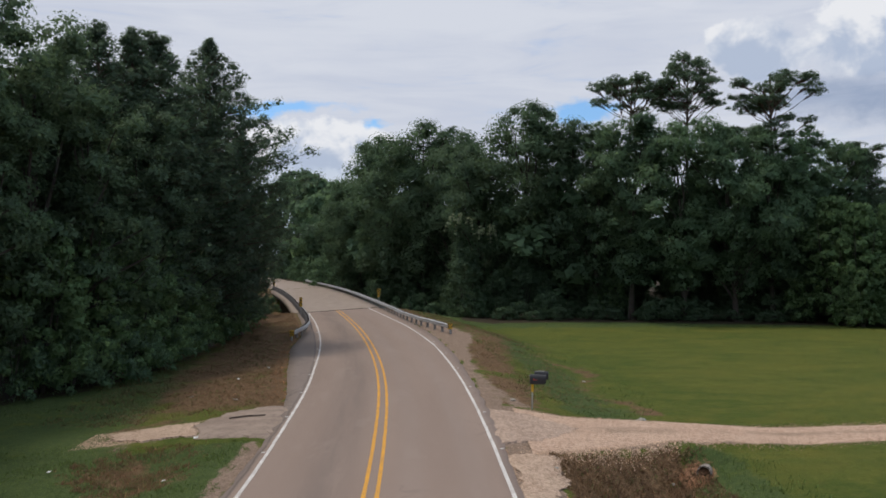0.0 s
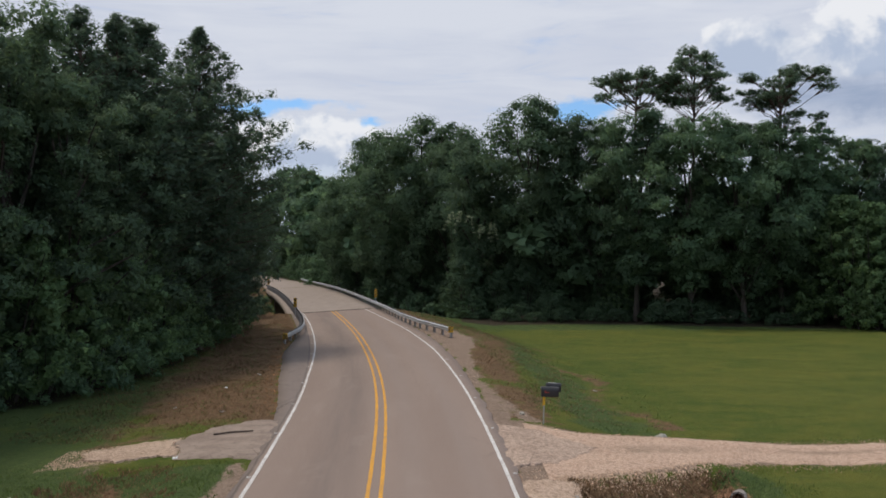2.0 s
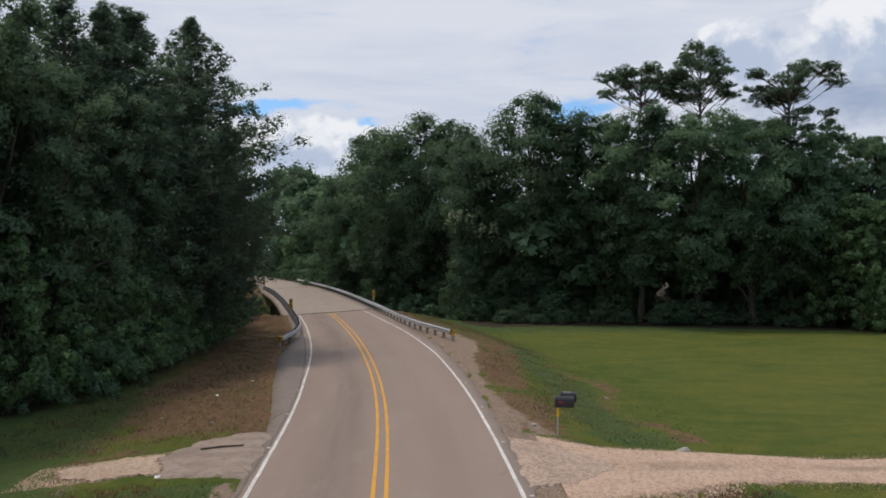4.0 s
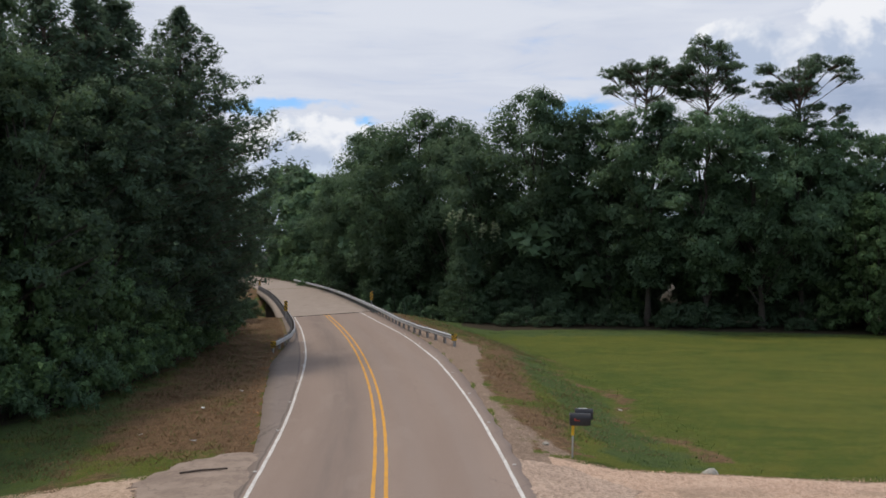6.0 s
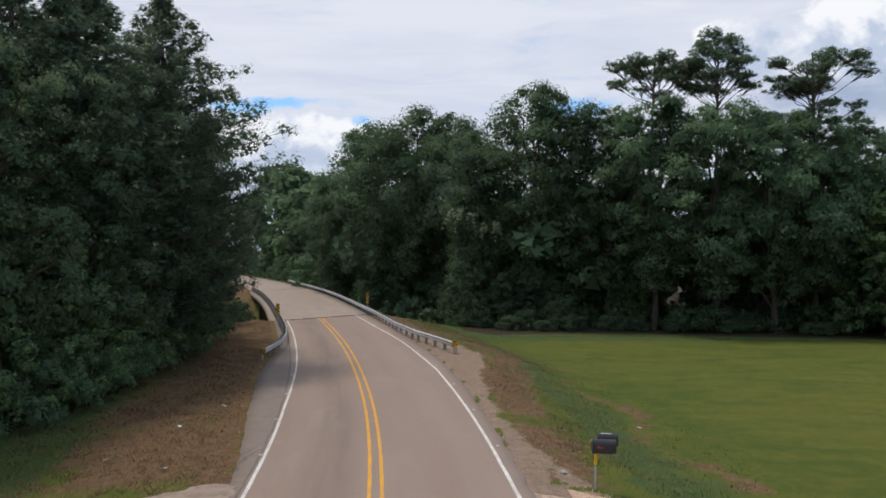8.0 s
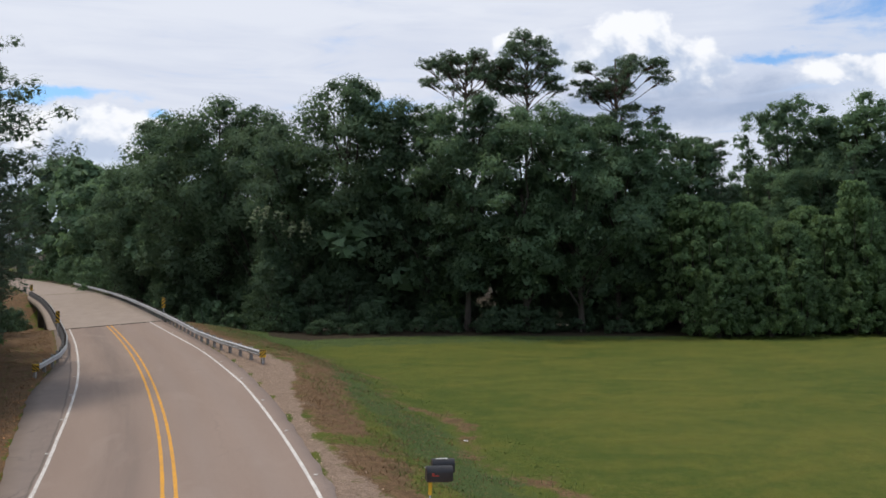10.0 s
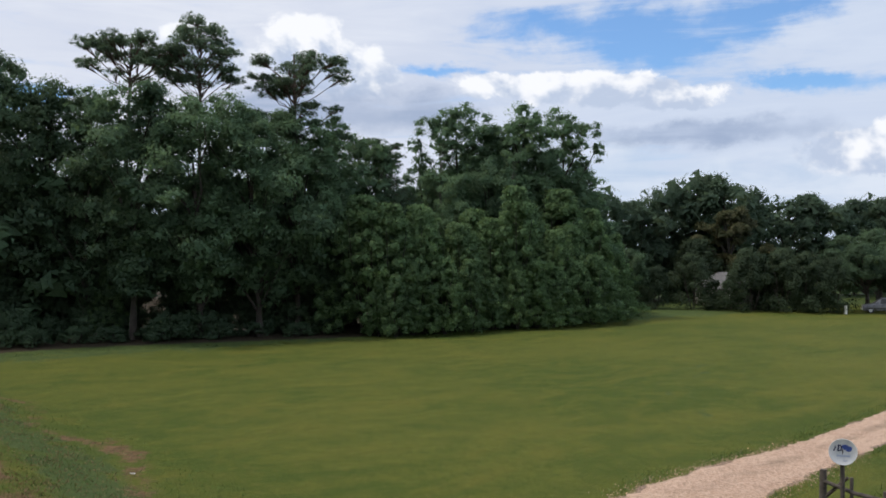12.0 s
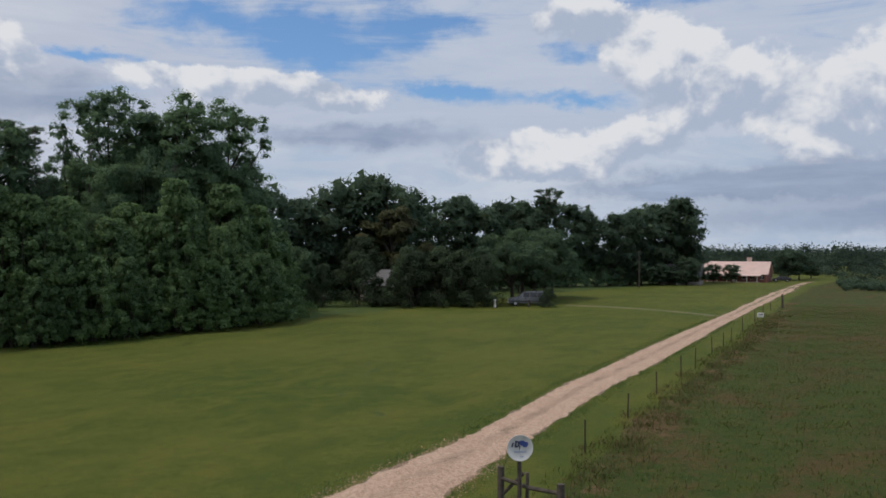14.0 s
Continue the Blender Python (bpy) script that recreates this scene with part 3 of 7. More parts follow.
def height(x, y):
    """The ground's height."""
    x, y = np.asarray(x, float), np.asarray(y, float)
    o, b = off(x, y), bank(y)
    el, er = paved_left(y), paved_right(y)
    apron = np.interp(y, [44, 60, 68, 90], [0, 2.3, 2.0, 0.8])
    under = b * o - 0.07
    right = (b * (er + apron) - 0.03) + (FIELD - (b * (er + apron) - 0.03)) * smooth((o - er - apron) / np.interp(y, [20, 50, 90], [5.5, 6.5, 8.0]))
    right = np.where(o < er + apron, b * o - 0.03, right)
    left = (b * el - 0.03) + (-0.55 - b * el) * smooth((el - o) / 8.0)
    z = np.where(o > er, right, np.where(o < el, left, under))
    # the creek that the bridge crosses
    z = z - 3.4 * smooth((y - 92) / 10) * smooth((150 - y) / 12) * smooth((90 - np.abs(o)) / 30)
    # the drive's ramp over the ditch, and the ditch beside it
    ramp = np.interp(x, [2.0, 13.0], [-0.02, FIELD])
    inside = smooth((drive_n(x) + 0.6 - y) / 0.8) * smooth((y - drive_s(x) + 0.6) / 0.8) * (x > 1.0) * (x < 30)
    z = np.where(o > er, z * (1 - inside) + ramp * inside, z)
    ditch = np.exp(-((x - 6.3) / 2.4) ** 2) * smooth((drive_s(x) - 0.4 - y) / 1.6) * smooth((y + 30) / 20)
    z = z - np.where(o > er + 0.4, 0.75 * ditch, 0)
    # the ditch on the other side
    ditch = np.exp(-((x + 9.3) / 1.9) ** 2) * smooth((29.0 - y) / 2.5)
    z = z - np.where(o < el - 0.5, 0.45 * ditch, 0)
    # soil over the culvert
    z = z + np.where(x > 4, 0.5 * np.exp(-((x - 8.6) / 1.2) ** 2 - ((y - 28.5) / 0.75) ** 2), 0)
    # lie of the land further off
    z = z - 0.65 * smooth((x - 130) / 80)
    z = z + 0.05 * np.sin(x * 0.31 + 1.0) * np.sin(y * 0.23) * smooth((np.abs(o) - 8) / 8)
    return z


def hz(x, y):
    return float(height(x, y))


# ---- builders ----


def mesh_object(name, mesh, mat, parent=None, label=""):
    if mat is not None and not mesh.materials:
        mesh.materials.append(mat)
    ob = new(name, mesh)
    if parent is not None:
        ob.parent = parent
    if label:
        ob["label"] = label
    return ob


def part(name, bm, mat, parent=None, label="", flat=False):
    me = bpy.data.meshes.new(name)
    bm.normal_update()
    bm.to_mesh(me)
    bm.free()
    if not flat:
        for p in me.polygons:
            p.use_smooth = True
        me.set_sharp_from_angle(angle=radians(38))
    return mesh_object(name, me, mat, parent, label)


def raw_mesh(name, verts, quads):
    """A mesh from number arrays: verts (n, 3) and quads (m, 4)."""
    me = bpy.data.meshes.new(name)
    v, q = np.asarray(verts, np.float32), np.asarray(quads, np.int32)
    k = q.shape[1]
    me.vertices.add(len(v))
    me.vertices.foreach_set("co", v.ravel())
    me.loops.add(q.size)
    me.loops.foreach_set("vertex_index", q.ravel())
    me.polygons.add(len(q))
    me.polygons.foreach_set("loop_start", np.arange(0, q.size, k, dtype=np.int32))
    me.update(calc_edges=True)
    return me


def empty(name, m, label, category, group="", kind=""):
    ob = new(name)
    ob.matrix_basis = m
    ob.empty_display_size = 0.2
    return tagged(ob, label, category, group, kind)


def box(bm, sx, sy, sz, at=(0, 0, 0), bevel=0.0, turn=None):
    r = bmesh.ops.create_cube(bm, size=1.0)
    m = Matrix.Translation(at) @ (turn if turn is not None else Matrix.Identity(4)) @ Matrix.Diagonal((sx, sy, sz, 1))
    bmesh.ops.transform(bm, matrix=m, verts=r["verts"])
    if bevel:
        es = list({e for v in r["verts"] for e in v.link_edges})
        bmesh.ops.bevel(bm, geom=es, offset=bevel, segments=2, affect="EDGES", profile=0.6)
    return bm


def tube(bm, points, radii, sides=8, caps=True):
    """A tapered round bar through points."""
    rings = []
    pts = [Vector(p) for p in points]
    for i, p in enumerate(pts):
        d = (pts[min(i + 1, len(pts) - 1)] - pts[max(i - 1, 0)]).normalized()
        a = d.orthogonal().normalized() if i == 0 else (rings[-1][1] - d * rings[-1][1].dot(d)).normalized()
        c = d.cross(a)
        r = radii[i] if isinstance(radii, (list, tuple)) else radii
        rings.append(([bm.verts.new(p + (a * math.cos(t) + c * math.sin(t)) * r) for t in [2 * math.pi * k / sides for k in range(sides)]], a))
    for (r0, _), (r1, _) in zip(rings, rings[1:]):
        for k in range(sides):
            bm.faces.new((r0[k], r0[(k + 1) % sides], r1[(k + 1) % sides], r1[k]))
    if caps:
        bm.faces.new(list(reversed(rings[0][0])))
        bm.faces.new(rings[-1][0])
    return bm


def prism(bm, outline, depth, m=None):
    """A flat outline in x and z, given depth along y."""
    m = m or Matrix.Identity(4)
    f = [bm.verts.new(m @ Vector((x, -depth / 2, z))) for x, z in outline]
    k = [bm.verts.new(m @ Vector((x, depth / 2, z))) for x, z in outline]
    bm.faces.new(f)
    bm.faces.new(list(reversed(k)))
    for i in range(len(f)):
        j = (i + 1) % len(f)
        bm.faces.new((f[j], f[i], k[i], k[j]))
    return bm


# ---- the ground ----


def spread(lo, hi, fine, reach, grow=1.25):
    mid = list(np.arange(lo, hi, fine))
    a, s, left = lo, fine, []
    while a > -reach:
        s *= grow
        a -= s
        left.append(a)
    a, s, right = mid[-1], fine, []
    while a < reach:
        s *= grow
        a += s
        right.append(a)
    return np.array(left[::-1] + mid + right)


def build_ground():
    gx, gy = spread(-26, 34, 0.42, 2600, 1.12), spread(12, 100, 0.42, 2600, 1.12)
    X, Y = np.meshgrid(gx, gy)
    Z = height(X, Y)
    nx, ny = len(gx), len(gy)
    idx = np.arange(nx * ny).reshape(ny, nx)
    quads = np.stack([idx[:-1, :-1], idx[:-1, 1:], idx[1:, 1:], idx[1:, :-1]], -1).reshape(-1, 4)
    me = raw_mesh("ground", np.stack([X, Y, Z], -1).reshape(-1, 3), quads)
    me.polygons.foreach_set("use_smooth", np.ones(len(quads), bool))
    o = off(X, Y)
    el, er = paved_left(Y), paved_right(Y)
    r, l = o - er, el - o
    right, left = r > 0, l > 0
    fields = {}
    # brown weeds: the ditch by the culvert, both verges
    d = np.where(right, smooth((8.3 - X) / 1.0) * smooth((drive_s(X) + 0.3 - Y) / 0.8) * smooth((X - 3.0) / 0.9), 0)
    d = np.maximum(d, np.where(right, (0.50 + 0.16 * smooth((Y - 43) / 9)) * smooth((6.0 - r) / 4.5) * smooth((Y - 36) / 4) * smooth((100 - Y) / 8), 0))
    d = np.maximum(d, np.where(left, 0.80 * smooth((8.0 - l) / 4.5) * smooth((Y - 32) / 5), 0))
    d = np.maximum(d, np.where(left, 0.62 * np.exp(-(((X + 9.3 + 0.5 * np.sin(Y)) / 2.2) ** 2 + ((Y - 26.0) / 3.0) ** 2)), 0))
    d = np.maximum(d, np.where(left, 0.48 * smooth((Y - 27) / 3) * smooth((l - 2) / 3) * smooth((8.5 - l) / 3), 0))
    d = np.maximum(d, np.where(left & (Y > 30), 0.95 * smooth((1.3 - l) / 0.6), 0))
    hedge_line = np.interp(X, [21, 29.6, 49, 70, 113, 200], [29.6, 30.6, 33.0, 35.2, 40.6, 50.0])
    d = np.maximum(d, np.where(right & (X > 19) & (X < 125), 0.40 * np.exp(-((Y - hedge_line + 1.4) / 1.4) ** 2), 0))
    # a thatch line between the bank and the lawn
    d = np.maximum(d, np.where(right & (Y > 36), 0.55 * np.exp(-((r - 6.6 - 0.7 * np.sin(Y * 0.55)) / 0.8) ** 2) * smooth((80 - Y) / 10), 0))
    d = np.maximum(d, np.where(right, 0.75 * np.exp(-(((r - np.interp(Y, [40, 52, 62, 72], [1.4, 2.4, 4.2, 4.6])) / 1.5) ** 2)) * smooth((Y - 40) / 6) * smooth((84 - Y) / 10), 0))
    d = np.maximum(d, np.where(right, 0.72 * smooth((3.4 - r) / 1.6) * smooth((Y - 34.2) / 1) * smooth((46 - Y) / 6), 0))
    fields["dry"] = d
    # bare pale ground along the pavement and about the drive's mouth
    c = np.where(right, smooth((np.interp(Y, [20, 26, 36, 44, 52, 60, 68, 90], [1.0, 1.6, 0.6, 0.55, 0.9, 2.6, 2.2, 0.5]) - r) / 0.5 + 0.5), 0)
    c = np.maximum(c, np.where(left, smooth((1.0 - l) / 0.8) * smooth((29 - Y) / 1.0), 0))
    c = np.maximum(c, 0.6 * np.exp(-(((X + 10.8) / 1.6) ** 2 + ((Y - 29.6) / 0.9) ** 2)))
    c = np.maximum(c, np.where(right, smooth((drive_n(X) + 0.12 - Y) / 0.3) * smooth((Y - drive_s(X) + 0.12) / 0.3) * (X < 225), 0))
    c = np.maximum(c, np.where(right & (Y > 34), 0.22 * smooth((2.2 - r) / 1.6), 0))
    c = np.maximum(c, np.where(right, 0.95 * np.exp(-((X - np.interp(Y, [34.6, 36, 40, 46], [3.2, 2.85, 1.85, 1.6])) / 0.42) ** 2) * smooth((Y - 34.2) / 0.6) * smooth((46 - Y) / 5), 0))
    fields["dirt"] = c
    fields["clay"] = 0.8 * np.exp(-(((X - 8.2) / 0.9) ** 2 + ((Y - 27.4) / 0.7) ** 2))
    g = np.where(right, 0.85 * smooth((r - 2.2) / 2.4) * smooth((9.0 - r) / 5.0) * smooth((Y - 34) / 2), 0)
    g = np.maximum(g, np.where(right, 0.8 * smooth((X - 7.4) / 0.8) * smooth((11 - X) / 2) * smooth((drive_s(X) - Y) / 1.0), 0))
    g = np.maximum(g, np.where(left, smooth((28.8 - Y) / 1.0) * smooth(l / 0.6), 0))
    g = np.maximum(g, np.where(left, 0.42 * smooth((l - 1) / 2) + 0.30 * smooth((l - 4.5) / 2), 0))
    g = np.maximum(g, np.where(right, 0.7 * smooth((Y - 74) / 8), 0))
    for side in (-0.8, 0.8):
        mark_y = np.interp(X, [28, 30, 36, 42, 46, 50], [39, 41, 46.5, 50.6, 51.4, 51.0]) + side
        g = np.maximum(g, np.where(right, 0.40 * np.exp(-((Y - mark_y) / 0.55) ** 2) * smooth((X - 29) / 3) * smooth((49 - X) / 3), 0))
    fields["lush"] = g
    fence = np.interp(X, [21, 29.6, 49, 70, 113, 200], [29.6, 30.6, 33.0, 35.2, 40.6, 50.0])
    fields["rough"] = np.where(right, smooth((fence + 0.2 - Y) / 1.2) * smooth((X - 14) / 5), 0)
    # where the soil takes its shade-dark colour: inside the wood edges
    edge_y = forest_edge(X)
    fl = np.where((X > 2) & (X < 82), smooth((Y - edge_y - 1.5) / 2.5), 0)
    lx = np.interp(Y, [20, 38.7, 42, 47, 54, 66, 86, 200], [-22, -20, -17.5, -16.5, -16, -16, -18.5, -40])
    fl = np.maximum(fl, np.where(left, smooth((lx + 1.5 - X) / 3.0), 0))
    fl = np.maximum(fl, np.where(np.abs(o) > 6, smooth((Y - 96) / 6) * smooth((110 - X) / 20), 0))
    fields["shaded_floor"] = fl
    for name, values in fields.items():
        a = me.attributes.new(name, "FLOAT", "POINT")
        a.data.foreach_set("value", values.astype(np.float32).ravel())
    return tagged(mesh_object("ground", me, GROUND), "mown grass, brown verge weeds and soil around the road, painted shade-dark under the trees", "ground", kind="structure")


def forest_edge(x):
    return np.interp(x, [2, 4.6, 12, 17, 26, 39, 52, 58, 66, 70, 78, 86], [84, 81.3, 83, 82.3, 80, 77, 76.4, 75.5, 78, 80, 87, 95])


build_ground()

# ---- the road ----


def strip(name, y0, y1, left_of, right_of, lift, mat, across=1, step=1.0, skirt=0.0, wobble=0.0, thing=None):
    """A ribbon that follows the road between two offsets."""
    ys = np.arange(y0, y1 + 0.001, step)
    rows, uvs = [], []
    for y in ys:
        a, b = float(left_of(y)), float(right_of(y))
        if wobble:
            a += wobble * noise.noise((y * 0.9, 0.0, 3.0)) + 0.4 * wobble * noise.noise((y * 4.0, 0.0, 9.0))
            b += wobble * noise.noise((y * 0.9, 5.0, 3.0)) + 0.4 * wobble * noise.noise((y * 4.0, 5.0, 9.0))
        os = list(np.linspace(a, b, across + 1))
        row = []
        for o in os:
            px, py = on_road(o, y)
            row.append((px, py, float(bank(y)) * o + lift))
        if skirt:
            row = [(row[0][0], row[0][1], row[0][2] - skirt)] + row + [(row[-1][0], row[-1][1], row[-1][2] - skirt)]
            os = [os[0]] + os + [os[-1]]
        rows.append(row)
        uvs.append([(o, y) for o in os])
    n = len(rows[0])
    v = np.array(rows).reshape(-1, 3)
    idx = np.arange(len(v)).reshape(len(rows), n)
    q = np.stack([idx[:-1, :-1], idx[:-1, 1:], idx[1:, 1:], idx[1:, :-1]], -1).reshape(-1, 4)
    me = raw_mesh(name, v, q)
    layer = me.uv_layers.new(name="lane")
    flat_uv = np.array(uvs, np.float32).reshape(-1, 2)
    layer.data.foreach_set("uv", flat_uv[q.ravel()].ravel())
    return mesh_object(name, me, mat, thing)


JOINT = 92.4
road = tagged(strip("road", -78, JOINT, paved_left, paved_right, 0.0, ASPHALT, 16, 0.5, 0.12, 0.10),
              "worn pinkish-grey two-lane asphalt with patched shoulders", "road", kind="structure")
deck_l, deck_r = (lambda y: -4.65), (lambda y: 4.55)
deck = tagged(strip("bridge_deck", JOINT + 0.06, 150, deck_l, deck_r, 0.012, CONCRETE, 8, 0.8, 0.55), "pale stained concrete bridge deck", "bridge", kind="structure")
tagged(strip("road_beyond_bridge", 150.1, 258, lambda y: -4.3, lambda y: 4.3, 0.0, CONCRETE, 6, 2.0, 0.2), "pale worn road beyond the bridge", "road", kind="structure")


def offset_line(shift, half):
    return (lambda y: shift(y) - half), (lambda y: shift(y) + half)


for nm, shift, half, mat, y1, lab in (("edge_line", line_left, 0.055, LINE_WHITE, JOINT - 0.3, "worn white road edge line"), ("edge_line", line_right, 0.055, LINE_WHITE, JOINT - 0.3, "worn white road edge line"),
                                      ("centre_line", lambda y: -0.17, 0.055, LINE_YELLOW, JOINT - 0.4, "double yellow centre line stripe"),
                                      ("centre_line", lambda y: 0.17, 0.055, LINE_YELLOW, JOINT - 0.4, "double yellow centre line stripe")):
    a, b = offset_line(shift, half)
    tagged(strip(nm, -78, y1, a, b, 0.005, mat, 1, 0.5, 0.0, 0.012), lab, "road marking", kind="structure")


def joint_strip(name, y, width, mat, lift):
    bm = bmesh.new()
    rows = []
    for o in np.linspace(-4.3, 4.4, 12):
        a, b = on_road(o, y - width / 2), on_road(o, y + width / 2)
        z = float(bank(y)) * o + lift
        rows.append((bm.verts.new((*a, z)), bm.verts.new((*b, z))))
    for p, q in zip(rows, rows[1:]):
        bm.faces.new((p[0], q[0], q[1], p[1]))
    return part(name, bm, mat)


TAR = worn("tar_joint", (0.11, 0.09, 0.076), (0.18, 0.148, 0.125), 0.8, 0, 5.0, 0.003, 40.0)
for y in (JOINT, 107.0, 121.5, 136.0):
    tagged(joint_strip("expansion_joint", y, 0.07, TAR, 0.02), "dark tar-filled joint across the bridge deck", "joint", kind="structure")

# raised markers beside the lines
marker_bm = bmesh.new()
box(marker_bm, 0.11, 0.10, 0.02, (0, 0, 0.008), 0.006)
marker_mesh = part("road_stud", marker_bm, LINE_WHITE)
tagged(marker_mesh, "small worn white reflective road stud", "road stud", "studs along the road")
studs = []
for k, y in enumerate(np.arange(8.0, 88.0, 6.1)):
    for o in (float(line_left(y)) - 0.14, float(line_right(y)) + 0.22):
        studs.append((o, y + 0.3 * math.sin(k * 7.0)))
for k, (o, y) in enumerate(studs):
    px, py = on_road(o, y)
    m = pose(float(px), float(py), float(bank(y)) * o + 0.003, 0, 0, 3 * math.sin(k * 3.1))
    if k == 0:
        marker_mesh.matrix_basis = m
    else:
        copy_thing(marker_mesh, m)


def ribbon(name, north, south, lift, mat, step, jag, label, category, across=6):
    """A gravel track between two lines, with ragged edges, lying on the ground."""
    xs = np.concatenate([np.arange(north[0][0], 60, step), np.arange(60, north[-1][0], 2.0)])
    rows = []
    for x in xs:
        n = float(np.interp(x, [p[0] for p in north], [p[1] for p in north]))
        s = float(np.interp(x, [p[0] for p in south], [p[1] for p in south]))
        n += jag * (noise.noise((x * 0.8, 1.0, 0.0)) + 0.7 * noise.noise((x * 2.6, 2.0, 0.0)) + 0.5 * noise.noise((x * 7.0, 3.0, 0.0)))
        s += jag * (noise.noise((x * 0.8, 11.0, 0.0)) + 0.7 * noise.noise((x * 2.6, 12.0, 0.0)) + 0.5 * noise.noise((x * 7.0, 13.0, 0.0)))
        ys = np.linspace(s, n, across + 1)
        z = height(np.full(across + 1, x), ys) + lift
        z[0] -= lift + 0.02
        z[-1] -= lift + 0.02
        rows.append(np.stack([np.full(across + 1, x), ys, z], -1))
    v = np.array(rows)
    idx = np.arange(v.shape[0] * v.shape[1]).reshape(v.shape[:2])
    q = np.stack([idx[:-1, :-1], idx[1:, :-1], idx[1:, 1:], idx[:-1, 1:]], -1).reshape(-1, 4)
    me = raw_mesh(name, v.reshape(-1, 3), q)
    me.polygons.foreach_set("use_smooth", np.ones(len(q), bool))
    at = me.attributes.new("across", "FLOAT", "POINT")
    at.data.foreach_set("value", np.tile(np.linspace(0, 1, across + 1, dtype=np.float32), len(rows)))
    return tagged(mesh_object(name, me, mat), label, category, kind="structure")


ribbon("driveway", [(2.75, 34.3)] + [p for p in DRIVE_N if p[0] > 3], [(2.75, 26.2)] + [p for p in DRIVE_S if p[0] > 3], 0.045, GRAVEL, 0.16, 0.26,
       "long pale pinkish gravel driveway", "driveway", 10)


def ragged_patch(name, pts, lift, mat, label, category, jag=0.15, sub=24):
    """A patch of ground with a broken, uneven outline."""
    out = []
    for i, (ax, ay) in enumerate(pts):
        bx, by = pts[(i + 1) % len(pts)]
        for k in range(sub):
            t = k / sub
            px, py = ax + (bx - ax) * t, ay + (by - ay) * t
            dx = sum(a * noise.noise((px * f, py * f, 4.0)) for f, a in ((0.8, 1.0), (2.3, 0.8), (6.5, 0.45)))
            dy = sum(a * noise.noise((px * f, py * f, 14.0)) for f, a in ((0.8, 1.0), (2.3, 0.8), (6.5, 0.45)))
            out.append((px + jag * dx, py + jag * dy))
    mx, my = sum(p[0] for p in out) / len(out), sum(p[1] for p in out) / len(out)
    bm = bmesh.new()
    rings = []
    for f, dz in ((1.0, -0.03), (0.96, lift), (0.75, lift), (0.5, lift), (0.25, lift)):
        rings.append([bm.verts.new((mx + (px - mx) * f, my + (py - my) * f, hz(mx + (px - mx) * f, my + (py - my) * f) + dz)) for px, py in out])
    mid = bm.verts.new((mx, my, hz(mx, my) + lift))
    n = len(out)
    for r0, r1 in zip(rings, rings[1:]):
        for i in range(n):
            bm.faces.new((r0[i], r0[(i + 1) % n], r1[(i + 1) % n], r1[i]))
    for i in range(n):
        bm.faces.new((rings[-1][i], rings[-1][(i + 1) % n], mid))
    bmesh.ops.recalc_face_normals(bm, faces=bm.faces)
    return tagged(part(name, bm, mat), label, category, kind="structure")


ragged_patch("side_apron", [(-5.75, 28.6), (-6.1, 34.8), (-7.0, 34.7), (-8.6, 33.7), (-9.1, 31.5), (-8.4, 29.2)], 0.06, APRON, "cracked pale concrete apron of a side track", "pavement", 0.22)
ragged_patch("side_gravel", [(-8.6, 29.6), (-9.1, 32.2), (-10.8, 31.9), (-12.1, 31.0), (-11.7, 30.1), (-10.2, 29.6)], 0.05, PALE_GRAVEL, "pale broken gravel of a side track", "gravel", 0.4)
ragged_patch("shoulder_gravel", [(2.05, 19.0), (2.0, 26.3), (3.6, 26.4), (3.4, 23.6), (2.9, 21.0), (2.7, 17.0)], 0.04, PALE_GRAVEL, "pale loose gravel beside the pavement", "gravel", 0.3)
ragged_patch("drive_mouth", [(1.75, 27.4), (1.65, 33.6), (3.2, 32.8), (4.9, 30.6), (3.3, 28.2)], 0.06, MOUTH_GRAVEL,
             "worn grey asphalt mouth of the driveway", "pavement", 0.2)


def track(name, points, wide, mat, label, category):
    """A narrow worn track along a bent line."""
    P = [Vector((x, y, 0)) for x, y in points]
    fine_pts = []
    for i in range(len(P) - 1):
        p0, p1, p2, p3 = P[max(i - 1, 0)], P[i], P[i + 1], P[min(i + 2, len(P) - 1)]
        for k in range(12):
            t = k / 12
            fine_pts.append(0.5 * ((2 * p1) + (p2 - p0) * t + (2 * p0 - 5 * p1 + 4 * p2 - p3) * t * t + (3 * p1 - p0 - 3 * p2 + p3) * t ** 3))
    bm = bmesh.new()
    rows = []
    for i, p in enumerate(fine_pts):
        d = (fine_pts[min(i + 1, len(fine_pts) - 1)] - fine_pts[max(i - 1, 0)]).normalized()
        side = Vector((d.y, -d.x, 0))
        row = []
        for f, up in ((-1.0, -0.05), (-0.8, 0.035), (0.0, 0.05), (0.8, 0.035), (1.0, -0.05)):
            q = p + side * (f * wide / 2 * (1 + 0.3 * noise.noise(p * 0.9 + Vector((f * 3, 0, 0)))))
            row.append(bm.verts.new((q.x, q.y, hz(q.x, q.y) + up)))
        rows.append(row)
    for a, b in zip(rows, rows[1:]):
        for k in range(4):
            bm.faces.new((a[k], b[k], b[k + 1], a[k + 1]))
    bmesh.ops.recalc_face_normals(bm, faces=bm.faces)
    return tagged(part(name, bm, mat), label, category, kind="structure")


WORN_TURF = worn("worn_turf", (0.092, 0.100, 0.030), (0.175, 0.155, 0.070), 0.95, 0, 0.7, 0.02, 9.0)
